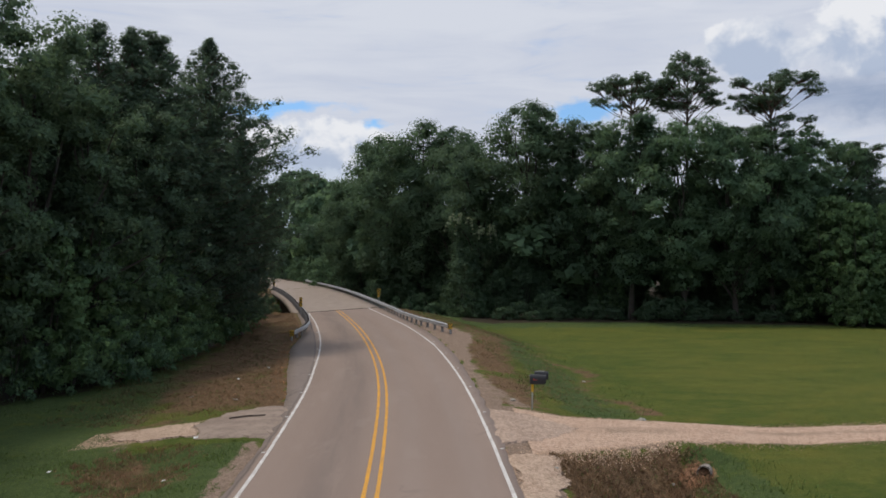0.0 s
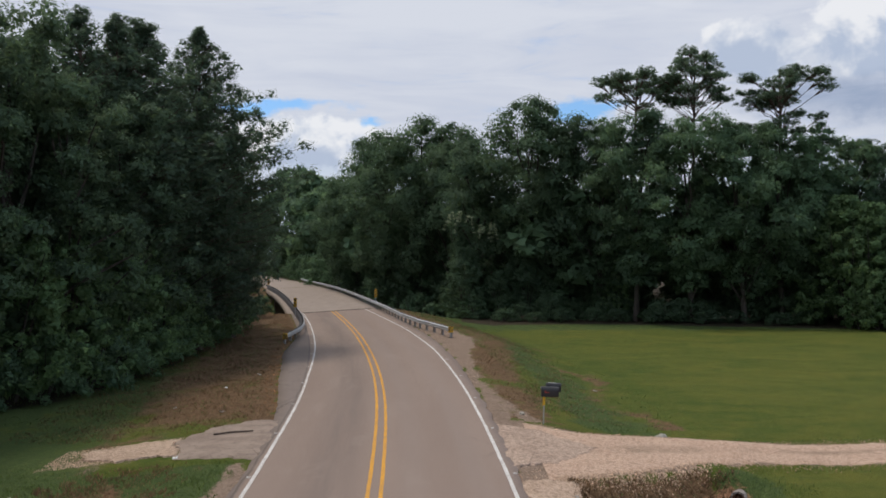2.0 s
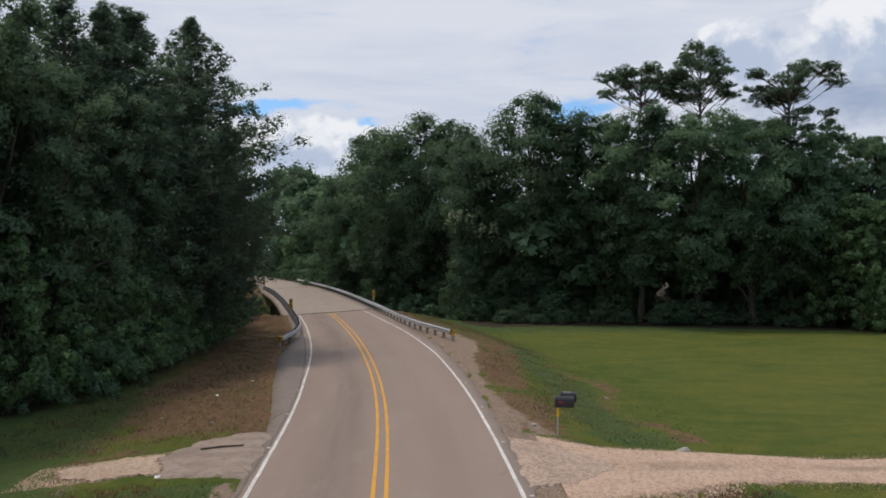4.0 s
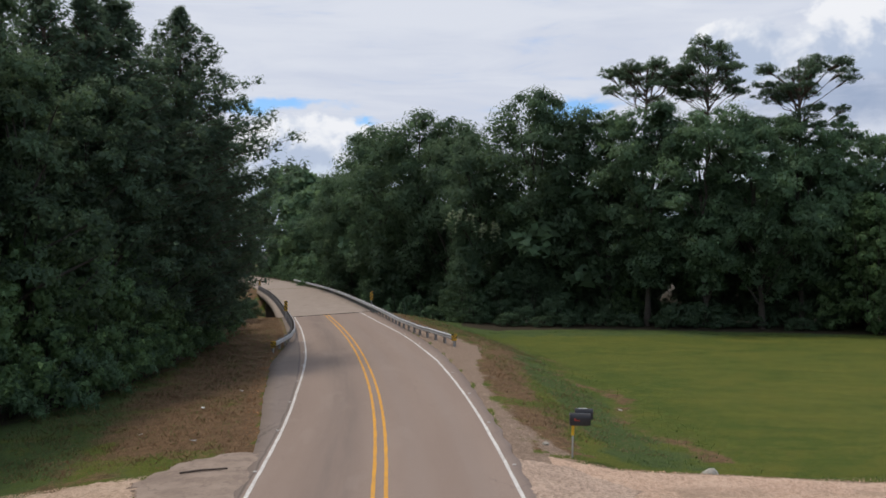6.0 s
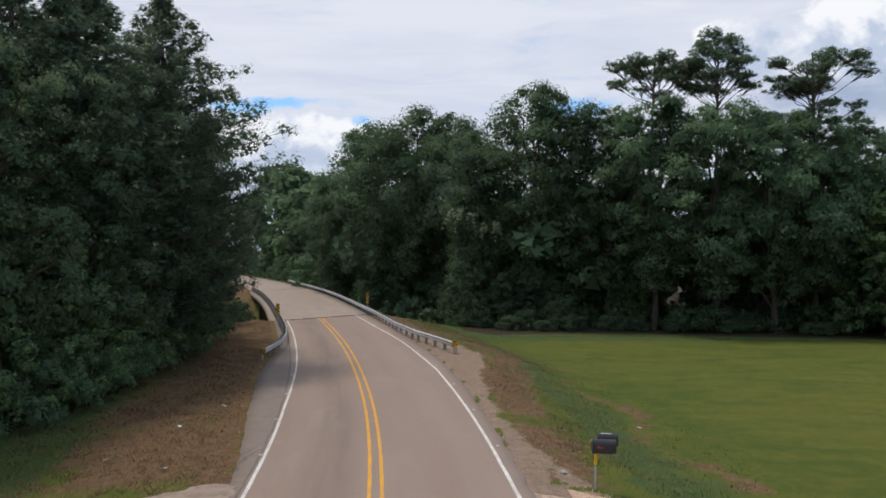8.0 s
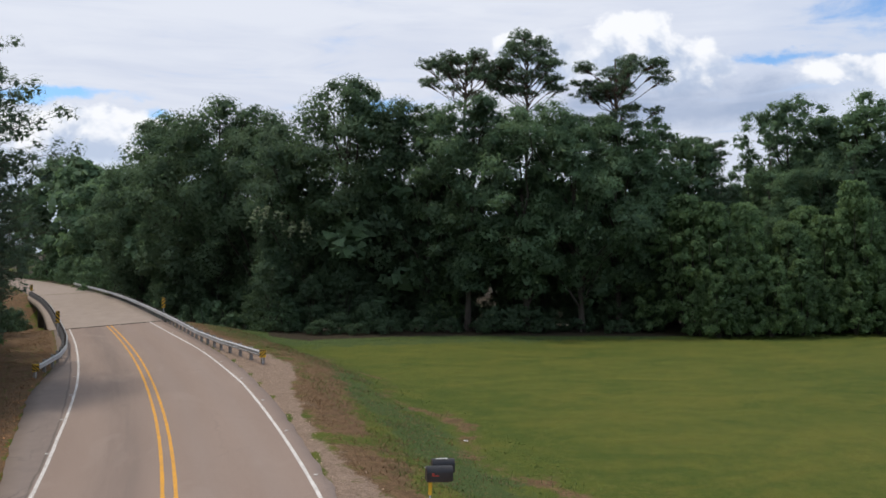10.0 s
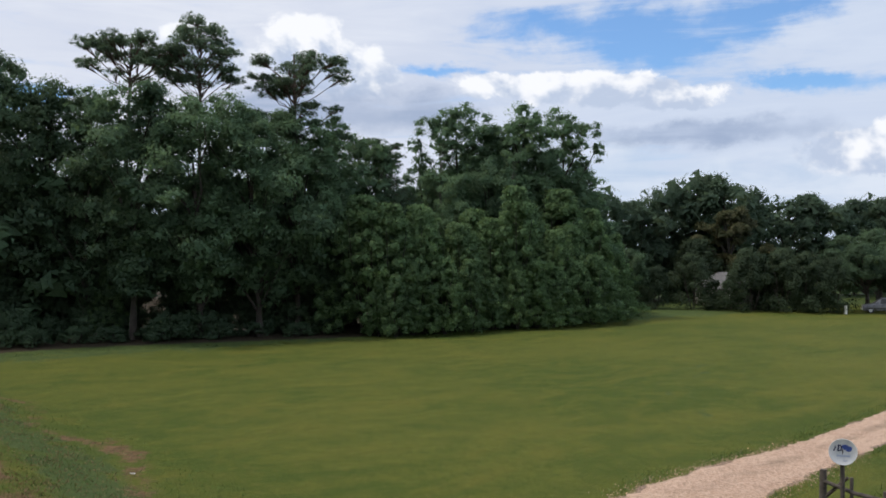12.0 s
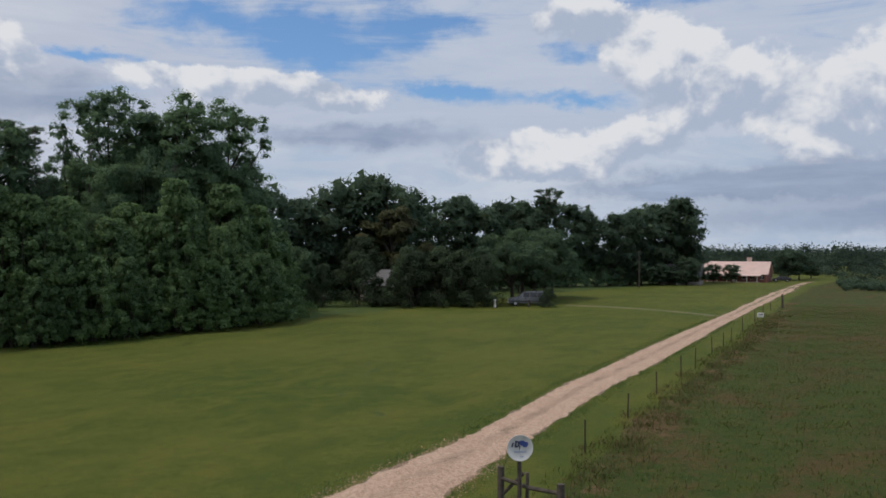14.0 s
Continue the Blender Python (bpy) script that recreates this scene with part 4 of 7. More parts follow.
track("side_track", [(95.0, 43.2), (98.2, 46.4), (101.6, 52.0), (103.2, 58.5), (103.0, 64.5)], 1.7, WORN_TURF, "faint worn track across the lawn to the van", "track")

# ---- trees ----


def leaf_quads(c, nrm, size, slim, rng, droop=0.0):
    """Small leaf blades at centres c, facing nrm: verts and faces."""
    n = len(c)
    nrm = nrm / np.maximum(np.linalg.norm(nrm, axis=1, keepdims=True), 1e-6)
    r = rng.normal(size=(n, 3))
    r[:, 2] -= droop
    a = r - nrm * np.sum(r * nrm, axis=1, keepdims=True)
    a /= np.maximum(np.linalg.norm(a, axis=1, keepdims=True), 1e-6)
    b = np.cross(nrm, a)
    s = (size * rng.uniform(0.6, 1.35, n))[:, None]
    v = np.empty((n, 3, 3))
    w_ = s * slim * rng.uniform(0.35, 0.65, n)[:, None]
    v[:, 0] = c - a * s * 0.5 + b * w_
    v[:, 1] = c - a * s * 0.5 - b * (s * slim - w_) + nrm * s * 0.05
    v[:, 2] = c + a * s * 0.5 - nrm * s * 0.08
    return v.reshape(-1, 3), np.arange(n * 3).reshape(n, 3)


def clumps(centres, radii, per, size, slim, rng, squash=0.75, under=-0.45, droop=0.0, loose=0.2, cores=16, core=0.6, heart=0.5, boughs=None):
    """Leaves laid over the outer shells of rounded clumps, round a closed heart of larger sprays; boughs: the middle of the limb that each clump belongs to."""
    k = len(centres)
    mid = centres.mean(axis=0)

    def shell(count, blade, narrow, mean, spread):
        d = rng.normal(size=(k * count, 3))
        d /= np.linalg.norm(d, axis=1, keepdims=True)
        low = d[:, 2] < under
        d[low, 2] *= -1
        c0, r0 = np.repeat(centres, count, axis=0), np.repeat(radii, count)
        depth = mean - np.abs(rng.normal(0, spread, k * count)) + (rng.random(k * count) < 0.03) * rng.uniform(0, 0.16, k * count)
        p = c0 + d * (r0 * np.clip(depth, 0.12, 1.3))[:, None] * np.array((1, 1, squash))
        nrm = d + rng.normal(0, 0.45, d.shape) + np.array((0, 0, 0.35))
        v, q = leaf_quads(p, nrm, np.minimum(core * r0, heart) if narrow == 0.9 else blade, narrow, rng, droop)
        # rounded shading: leaves lean with their clump and with the whole crown
        out = c0 - mid
        out /= np.maximum(np.linalg.norm(out, axis=1, keepdims=True), 0.5)
        soft = d * 0.75 + out * 0.45 + rng.normal(0, 0.17, d.shape) + np.array((0, 0, 0.15))
        if boughs is not None:
            lobe = c0 - np.repeat(boughs, count, axis=0)
            lobe /= np.maximum(np.linalg.norm(lobe, axis=1, keepdims=True), 0.4)
            soft = d * 0.45 + lobe * 0.7 + out * 0.2 + rng.normal(0, 0.15, d.shape) + np.array((0, 0, 0.12))
        soft /= np.linalg.norm(soft, axis=1, keepdims=True)
        return v, q, np.repeat(soft, 3, axis=0)

    v, q, soft = shell(per, size, slim, 1.0, loose)
    if cores:
        v2, q2, soft2 = shell(cores, core, 0.9, 0.66, 0.2)
        v, q, soft = np.concatenate((v, v2)), np.concatenate((q, q2 + len(v))), np.concatenate((soft, soft2))
    return v, q, soft


def bent(a, b, sag, rng, n=4):
    a, b = np.asarray(a, float), np.asarray(b, float)
    out = []
    for i in range(n + 1):
        t = i / n
        p = a + (b - a) * t + np.array((0, 0, sag * math.sin(math.pi * t)))
        if 0 < i < n:
            p = p + rng.normal(0, 0.05, 3) * np.linalg.norm(b - a) * 0.4
        out.append(tuple(p))
    return out


def tree_root(name, label, category="tree", group=""):
    return empty(name, Matrix.Identity(4), label, category, group)


def leaf_mesh(name, verts, faces, soft):
    me = raw_mesh(name, verts, faces)
    me.polygons.foreach_set("use_smooth", np.ones(len(faces), bool))
    me.normals_split_custom_set_from_vertices(soft.tolist())
    return me


def broadleaf(name, seed, tall, radius, base, n_clump, per, size, leaf, label, shape=1.0, bark=BARK, clump=1.6, gaps=0.0, slim=0.62, trunk_r=0.26, group="", droop=0.2, cores=20, loose=0.12, heart=0.5, foot=0.0, hollow=0.55):
    """A spreading tree: bent trunk, limbs, and a crown of many clumps with gaps."""
    rng = np.random.default_rng(seed)
    root = tree_root(name, label, group=group)
    lean = rng.normal(0, 0.03, 2) * tall
    trunk_top = tall * (0.80 if base < 0.5 else 0.9)
    pts = [(lean[0] * t * t + 0.15 * math.sin(3 * t + seed), lean[1] * t * t, tall * 0.9 * t - 0.3) for t in np.linspace(0, 1, 7)]
    bm = bmesh.new()
    tube(bm, pts, [trunk_r * (1.5 if i == 0 else 1.0) * (1 - 0.82 * i / 6) for i in range(7)], 9)
    part("trunk", bm, bark, root)
    # boughs on an uneven egg, each a rounded mass of clumps
    cs, rs, bs = [], [], []
    ph = rng.uniform(0, 6.28, 6)
    zc, zr = tall * (base + 1) / 2, tall * (1 - base) / 2
    limb_r = min(0.44 * radius, 2.3)
    middles = []
    n_bough = max(12, n_clump // 6)
    for k in range(n_bough):
        up = 1 - 2 * (k + 0.5) / n_bough
        th = 2.39996 * k + rng.normal(0, 0.25)
        swell = 1 + 0.15 * math.sin(2 * th + ph[0] + 3 * up) + 0.12 * math.sin(3 * th + ph[1] - 2 * up) + 0.08 * math.sin(5 * th + ph[2] + 5 * up)
        if gaps and math.sin(3.1 * th + ph[3]) * math.cos(4.0 * up + ph[4]) > 1 - gaps:
            continue
        f = rng.uniform(0.25, 0.7) if k % 4 == 1 else rng.uniform(hollow + 0.15, 1.0)
        lobe = limb_r * rng.uniform(0.65, 1.2)
        pz = up * (zr - 0.75 * lobe) * (0.9 + 0.1 * f)
        rad = max(0.0, radius * swell * f * math.sqrt(max(0.0, 1 - up * up * 0.92)) - 0.35 * lobe)
        if pz < 0:
            rad *= 1.0 + foot * pz / zr
        if shape != 1.0:
            rad *= (1.0 - (pz / zr)) ** 0.5 * shape if pz > 0 else shape
        middles.append((np.array((math.cos(th) * rad, math.sin(th) * rad, zc + pz)), lobe))
    while len(cs) < n_clump:
        m, lobe = middles[rng.integers(len(middles))]
        d = rng.normal(size=3) + np.array((0, 0, 0.45))
        d /= np.linalg.norm(d)
        p = m + d * lobe * rng.uniform(0.35, 0.85) * np.array((1, 1, 0.8))
        r = clump * rng.uniform(0.4, 0.95)
        if p[2] + r * 0.7 > tall:
            p[2] = tall - r * 0.7
        bend = np.array((lean[0], lean[1], 0)) * (p[2] / tall) ** 2
        cs.append(p + bend)
        bs.append(m + bend)
        rs.append(r)
    cs, rs = np.array(cs), np.array(rs)
    v, q, soft = clumps(cs, rs, per, size, slim, rng, droop=droop, cores=cores, loose=loose, heart=heart, boughs=np.array(bs))
    mesh_object("crown", leaf_mesh("crown", v, q, soft), leaf, root)
    bm = bmesh.new()
    for c in cs[rng.permutation(len(cs))[:16]]:
        h = max(0.12, min(0.85, (c[2] - 0.25 * tall) / tall * 0.9 + 0.05))
        i = int(h * 6)
        a = np.array(pts[i]) + (np.array(pts[i + 1]) - np.array(pts[i])) * (h * 6 - i)
        tube(bm, bent(a, c, 0.06 * tall * 0.5, rng), [trunk_r * 0.42 * (1 - 0.2 * k) + 0.012 for k in range(5)], 5, False)
    part("branchwork", bm, bark, root)
    return root


def young_pine(name, seed, tall, radius, n_whorl, per, size, leaf, label, group=""):
    """A pointed pine, foliage nearly to the ground, needle tufts at the ends of whorled branches."""
    rng = np.random.default_rng(seed)
    root = tree_root(name, label, group=group)
    bm = bmesh.new()
    pts = [(0.1 * math.sin(t * 4 + seed), 0.1 * math.cos(t * 3), tall * t - 0.3) for t in np.linspace(0, 1, 8)]
    tube(bm, pts, [0.30 * (1 - 0.93 * i / 7) + 0.01 for i in range(8)], 8)
    part("trunk", bm, PINE_BARK, root)
    bm = bmesh.new()
    cs, rs = [], []
    for k in range(n_whorl):
        t = (k + 0.5) / n_whorl
        z = tall * (0.08 + 0.92 * t)
        reach = radius * min(1.0, 2.1 * (1 - t) ** 0.95, 0.5 + 1.7 * t) * (0.93 + 0.09 * math.sin(k * 1.7 + seed)) + 0.05
        for j in range(6):
            th = 2.4 * k + 2 * math.pi * j / 6 + rng.normal(0, 0.25)
            L = reach * rng.uniform(0.72, 1.1)
            tip = np.array((math.cos(th) * L, math.sin(th) * L, z + 0.28 * L * rng.uniform(0.2, 1.4)))
            tube(bm, bent((0.1 * math.sin(z / tall * 4 + seed), 0.1 * math.cos(z / tall * 3), z - 0.2), tip, -0.05 * L, rng, 3), [0.05 * (1 - t) + 0.02, 0.04 * (1 - t) + 0.015, 0.02, 0.008], 4, False)
            m = max(2, int(L / 0.55))
            for s in range(m):
                f = (s + 0.8) / m
                cs.append(tip * f + np.array((0, 0, z - 0.2)) * (1 - f) + rng.normal(0, 0.16, 3))
                rs.append(rng.uniform(0.34, 0.62) * min(1.0, 0.5 + 2.2 * (1 - t)))
    part("branchwork", bm, PINE_BARK, root)
    v, q, soft = clumps(np.array(cs), np.array(rs), per, size, 0.14, rng, squash=1.05, under=-0.7, droop=-0.5, loose=0.22, cores=14, core=0.6, heart=0.21)
    mesh_object("crown", leaf_mesh("crown", v, q, soft), leaf, root)
    return root


def tall_pine(name, seed, tall, crown_r, crown_base, limbs, per, size, leaf, label, habit="round", group=""):
    """An old pine: long bare bending trunk, open crown of separate needle pads on crooked limbs."""
    rng = np.random.default_rng(seed)
    root = tree_root(name, label, group=group)
    bend = rng.uniform(-0.5, 0.5, 2)
    top = lambda t: np.array((bend[0] * t * t + 0.2 * math.sin(4 * t + seed), bend[1] * t * t, tall * 0.97 * t - 0.3))
    bm = bmesh.new()
    tube(bm, [tuple(top(t)) for t in np.linspace(0, 1, 9)], [0.27 * (1 - 0.85 * i / 8) + 0.015 for i in range(9)], 9)
    part("trunk", bm, PINE_BARK, root)
    bm = bmesh.new()
    cs, rs = [], []
    deep = tall * (1 - crown_base)
    for k in range(limbs):
        u, th = (k + 0.5) / limbs, 2.399 * k + rng.normal(0, 0.3)
        if habit == "flat":
            # an umbrella: all pads near one low dome
            r = crown_r * math.sqrt(u)
            z = tall - 0.6 - 0.34 * crown_r * (r / crown_r) ** 2 - rng.uniform(0, 1.0) ** 1.5 * 2.0
        elif habit == "round":
            f = u ** 0.8
            r = crown_r * min(1.0, 0.30 + 1.15 * f) * (0.65 + 0.4 * rng.random()) * (1.0 if f < 0.75 else 1.0 - 0.9 * (f - 0.75))
            z = tall - 0.5 - deep * 0.86 * f + rng.normal(0, 0.2)
        else:
            r = crown_r * (0.25 + 0.75 * rng.random()) * (0.75 + 0.25 * math.sin(th + 0.6))
            z = tall - 0.6 - deep * (0.5 * rng.random() if k % 3 else rng.uniform(0.4, 1.0)) - 0.10 * r + 0.5 * math.sin(2 * th)
        tip = np.array((math.cos(th) * r, math.sin(th) * r, z)) + top(0.95) * np.array((1, 1, 0))
        a = top(max(crown_base - 0.02, min(0.96, (z - 0.38 * r - 0.2) / tall)))
        limb = bent(a, tip, rng.uniform(-0.16, 0.06) * r, rng, 4)
        tube(bm, limb, [0.055, 0.042, 0.032, 0.022, 0.012], 5, False)
        wide = rng.uniform(0.7, 1.2)
        for s in range(int(27 * wide)):
            d = rng.normal(size=3)
            d *= wide * rng.random() ** 0.4 / np.linalg.norm(d)
            d[2] = abs(d[2]) * 0.62 - 0.12
            cs.append(tip + d)
            rs.append(rng.uniform(0.18, 0.34))
            if s % 3 == 0:
                tube(bm, [limb[3], tuple(tip + d * 0.4 - np.array((0, 0, 0.12))), tuple(tip + d)], [0.024, 0.014, 0.005], 4, False)
    part("branchwork", bm, PINE_BARK, root)
    v, q, soft = clumps(np.array(cs), np.array(rs), per, size, 0.16, rng, squash=0.85, under=-0.6, droop=-0.5, loose=0.25, cores=5, core=0.7, heart=0.22)
    mesh_object("crown", leaf_mesh("crown", v, q, soft), leaf, root)
    return root


def shrub(name, seed, tall, radius, n_clump, per, size, leaf, label, category="bush", group="", clump=0.9, slim=0.6):
    """A bush or low tree that is leafy down to the ground."""
    rng = np.random.default_rng(seed)
    root = tree_root(name, label, category, group)
    bm = bmesh.new()
    for k in range(5):
        th = k * 1.26 + rng.normal(0, 0.2)
        tube(bm, bent((0.1 * math.cos(th), 0.1 * math.sin(th), -0.2), (radius * 0.5 * math.cos(th), radius * 0.5 * math.sin(th), tall * 0.75), 0.1, rng, 3), [0.06, 0.05, 0.03, 0.012], 5, False)
    part("stemwork", bm, BARK, root)
    cs, rs = [], []
    for k in range(n_clump):
        u = rng.uniform(0, 1) ** 0.8
        th = rng.uniform(0, 6.283)
        wide = radius * (1.0 - 0.82 * u ** 1.3) * rng.uniform(0.6, 1.05) * (1 + 0.2 * math.sin(3 * th + seed))
        stray = rng.random() < 0.18
        cs.append(np.array((wide * math.cos(th), wide * math.sin(th), 0.35 + (tall - 1.0) * u * (rng.uniform(0.95, 1.14) if stray else 1.0))) * (np.array((1.18, 1.18, 1.0)) if stray else 1.0))
        rs.append(clump * rng.uniform(0.6, 1.2) * (1.0 - 0.3 * u) * (0.55 if stray else 1.0))
    v, q, soft = clumps(np.array(cs), np.array(rs), per, size, slim, rng, squash=0.8, under=-0.75, droop=0.3, loose=0.27, cores=28, heart=0.24)
    mesh_object("foliage", leaf_mesh("foliage", v, q, soft), leaf, root)
    return root


class Stand:
    """Places trees: the first of each kind is the made one, the others are copies of it."""

    def __init__(self, root, tall):
        self.root, self.tall, self.used = root, tall, False

    def at(self, x, y, tall, turn=0.0, wide=1.0, label=""):
        s = tall / self.tall
        z = min(hz(x, y), hz(x + 0.5, y), hz(x - 0.5, y))
        m = pose(x, y, z, 0, 0, turn) @ Matrix.Diagonal((s * wide, s * wide, s, 1))
        if not self.used:
            self.used = True
            self.root.matrix_basis = m
            ob = self.root
        else:
            keep = self.root.scale.copy()
            self.root.scale = (1, 1, 1)
            ob = copy_thing(self.root, m)
            self.root.scale = keep
        if label:
            ob["label"] = label
        return ob


def build_trees():
    rng = random.Random(4)
    W = "woodland trees"
    dense, open_top = "tall dark green broadleaf tree in the dense wood", "tall open-crowned broadleaf tree showing sky through its top"
    oak_a = Stand(broadleaf("oak_tree", 11, 20, 5.6, 0.07, 250, 90, 0.20, LEAF_OAK, dense, group=W, foot=0.18, clump=1.75, cores=62, heart=0.30), 20)
    oak_b = Stand(broadleaf("oak_tree", 12, 20, 5.0, 0.08, 240, 90, 0.20, LEAF_OAK, dense, group=W, foot=0.18, clump=1.75, cores=62, heart=0.30), 20)
    oak_c = Stand(broadleaf("oak_tree", 13, 20, 6.2, 0.08, 255, 90, 0.20, LEAF_OAK, "broad dark green tree with a rounded crown in the wood", group=W, foot=0.18, clump=1.75, cores=62, heart=0.30), 20)
    dark_a = Stand(broadleaf("oak_tree", 17, 20, 5.0, 0.07, 250, 90, 0.20, LEAF_OAK_SHADED, dense, group=W, foot=0.3, clump=1.95, hollow=0.66, cores=62, loose=0.12, heart=0.30), 20)
    dark_c = Stand(broadleaf("oak_tree", 18, 20, 5.4, 0.08, 255, 90, 0.20, LEAF_OAK_SHADED, "broad dark green tree with a rounded crown in the wood", group=W, foot=0.3, clump=2.0, hollow=0.66, cores=62, loose=0.12, heart=0.30), 20)
    airy = Stand(broadleaf("gum_tree", 14, 20, 4.2, 0.08, 330, 90, 0.15, LEAF_OAK, open_top, group=W, clump=1.2, cores=9, loose=0.3), 20)
    airy_b = Stand(broadleaf("gum_tree", 15, 20, 3.7, 0.08, 300, 90, 0.15, LEAF_OAK, open_top, group=W, clump=1.15, cores=9, loose=0.3), 20)
    inner = Stand(broadleaf("wood_tree", 16, 18, 5.5, 0.06, 130, 16, 0.45, LEAF_OAK, "dark broadleaf tree deep in the wood", group=W, clump=2.5, cores=16, heart=1.2), 18)
    near_a = Stand(broadleaf("beech_tree", 21, 18, 4.6, 0.05, 235, 62, 0.17, LEAF_SHADE, "dense dark broadleaf tree leafy almost to the ground", group=W, clump=1.25, cores=58, heart=0.22), 18)
    near_b = Stand(broadleaf("beech_tree", 22, 18, 4.2, 0.06, 225, 62, 0.17, LEAF_SHADE, "dense green broadleaf tree leafy almost to the ground", group=W, clump=1.15, cores=58, heart=0.22), 18)
    pine_y = Stand(young_pine("young_pine", 31, 21, 5.6, 58, 34, 0.24, LEAF_PINE, "pointed dark pine with bushy upturned branches", W), 21)
    pine_z = Stand(young_pine("young_pine", 32, 19, 3.6, 48, 30, 0.23, LEAF_PINE, "slim pointed dark pine among the broadleaf trees", W), 19)
    pads_a = Stand(tall_pine("tall_pine", 41, 26, 3.7, 0.83, 36, 26, 0.2, LEAF_PINE, "old tall pine with a flat open crown above the wood", "flat", W), 26)
    pads_b = Stand(tall_pine("tall_pine", 42, 28, 3.2, 0.77, 52, 26, 0.2, LEAF_PINE, "old tall pine with a rounded open crown above the wood", "round", W), 28)
    pads_c = Stand(tall_pine("tall_pine", 43, 25, 4.0, 0.70, 40, 26, 0.2, LEAF_PINE, "old tall pine with layered open boughs above the wood", "layered", W), 25)
    bush_a = Stand(shrub("edge_bush", 51, 5, 2.6, 50, 44, 0.18, LEAF_OAK, "dark leafy bush at the edge of the wood", group="bushes along the wood"), 5)
    bush_b = Stand(shrub("edge_sapling", 52, 9, 3.0, 190, 46, 0.18, LEAF_EDGE, "leafy green sapling thicket at the edge of the lawn", group="bushes along the wood", clump=0.68), 9)
    bush_c = Stand(shrub("edge_sapling", 53, 7.5, 2.8, 165, 46, 0.175, LEAF_EDGE, "leafy green sapling thicket at the edge of the lawn", group="bushes along the wood", clump=0.64), 7.5)

    dark_s = Stand(shrub("shade_sapling", 54, 9, 2.9, 90, 90, 0.19, LEAF_OAK_SHADED, "dark leafy sapling in the shade of the wood", group="bushes along the wood", clump=1.0), 9)

    low = Stand(shrub("edge_bush", 55, 3, 2.4, 46, 64, 0.17, LEAF_OAK_SHADED, "low dark leafy bush under the oaks", group="bushes along the wood", clump=0.85), 3)
    # wood on the right of the road
    for kind, x, y, tall, wide in (
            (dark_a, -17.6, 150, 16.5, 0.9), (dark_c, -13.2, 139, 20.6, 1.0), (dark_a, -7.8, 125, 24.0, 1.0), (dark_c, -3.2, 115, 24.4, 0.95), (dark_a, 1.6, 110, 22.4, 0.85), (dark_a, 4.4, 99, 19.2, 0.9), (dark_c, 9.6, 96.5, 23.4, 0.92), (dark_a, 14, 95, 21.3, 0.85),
            (oak_b, 19.5, 88.5, 20.6, 0.95), (oak_a, 24.5, 87, 20.0, 1.0), (oak_c, 29.5, 86, 20.3, 0.9), (oak_b, 33.5, 87, 19.4, 0.9),
            (airy, 16.5, 92, 20.5, 0.8), (airy_b, 37.5, 88.5, 19.5, 1.0), (airy, 41, 90, 18.3, 1.0), (pine_z, 44.5, 90, 16.8, 1.2), (oak_b, 47.5, 92, 13.5, 0.9),
            (airy_b, 52, 93.5, 17.5, 0.8), (airy, 55, 92, 22.8, 1.0), (airy_b, 60.2, 88.5, 23.0, 1.1), (airy, 64.6, 85.5, 22.6, 0.9), (oak_b, 57.5, 91, 20.5, 0.9), (oak_c, 62.5, 89, 20.5, 0.8), (airy_b, 68.5, 86, 17.5, 1.1),
            (oak_b, 50.5, 86, 14.5, 0.8), (oak_a, 55.0, 86, 16.5, 0.75), (oak_b, 61.5, 85.5, 17.0, 0.75), (oak_c, 66.5, 85, 15.5, 0.75)):
        kind.at(x, y, tall - hz(x, y), rng.uniform(0, 360), wide)
    pads_a.at(20.4, 94.0, 27.2, 20, 1.15)
    pads_b.at(26.4, 92.6, 28.7, 60, 1.05)
    pads_c.at(35.0, 89.6, 26.9, 200, 1.25)
    pads_c.at(44.0, 91.0, 19.4, 40, 1.1)
    for x in np.arange(12, 72, 7.0):
        for row, (dy, tall) in enumerate(((13.5, 16.5), (21, 18), (29, 18.5))):
            if 46 < x < 54:
                tall = 12
            inner.at(x + rng.uniform(-1.5, 1.5) + 3 * row, float(forest_edge(max(x, 4))) + dy + rng.uniform(-1.5, 1.5), tall * rng.uniform(0.88, 1.05), rng.uniform(0, 360), rng.uniform(1.0, 1.25))
    for x, y, tall in ((4, 122, 17), (9, 117, 17), (14, 113, 17), (-1, 132, 17), (18, 110, 16), (7, 108, 15), (12, 105, 15)):
        inner.at(x, y, tall, rng.uniform(0, 360), 1.2)
    x = 1.5
    while x < 36:
        y = float(forest_edge(max(x, 4.6))) + (max(0, 4.6 - x) * 3.0)
        low.at(x, y + rng.uniform(5.4, 7.0), rng.uniform(0.9, 1.8), rng.uniform(0, 360), rng.uniform(0.95, 1.5))
        low.at(x + 1.6, y + rng.uniform(8.0, 10.0), rng.uniform(2.2, 3.6), rng.uniform(0, 360), rng.uniform(0.7, 1.0))
        if rng.random() < 0.6:
            kind = (bush_c, dark_s, dark_s, dark_s)[rng.randrange(4)]
            kind.at(x + rng.uniform(-0.8, 1.5), y + rng.uniform(7.5, 10.5), rng.uniform(4.0, 11.0), rng.uniform(0, 360), rng.uniform(0.7, 1.0))
        x += rng.uniform(2.2, 3.4)
    for bx in np.arange(3.0, 40, 2.7):
        dark_s.at(float(bx) + rng.uniform(-0.6, 0.6), float(forest_edge(max(bx, 4.6))) + rng.uniform(10.0, 12.5), rng.uniform(5.0, 8.0), rng.uniform(0, 360), 1.15)
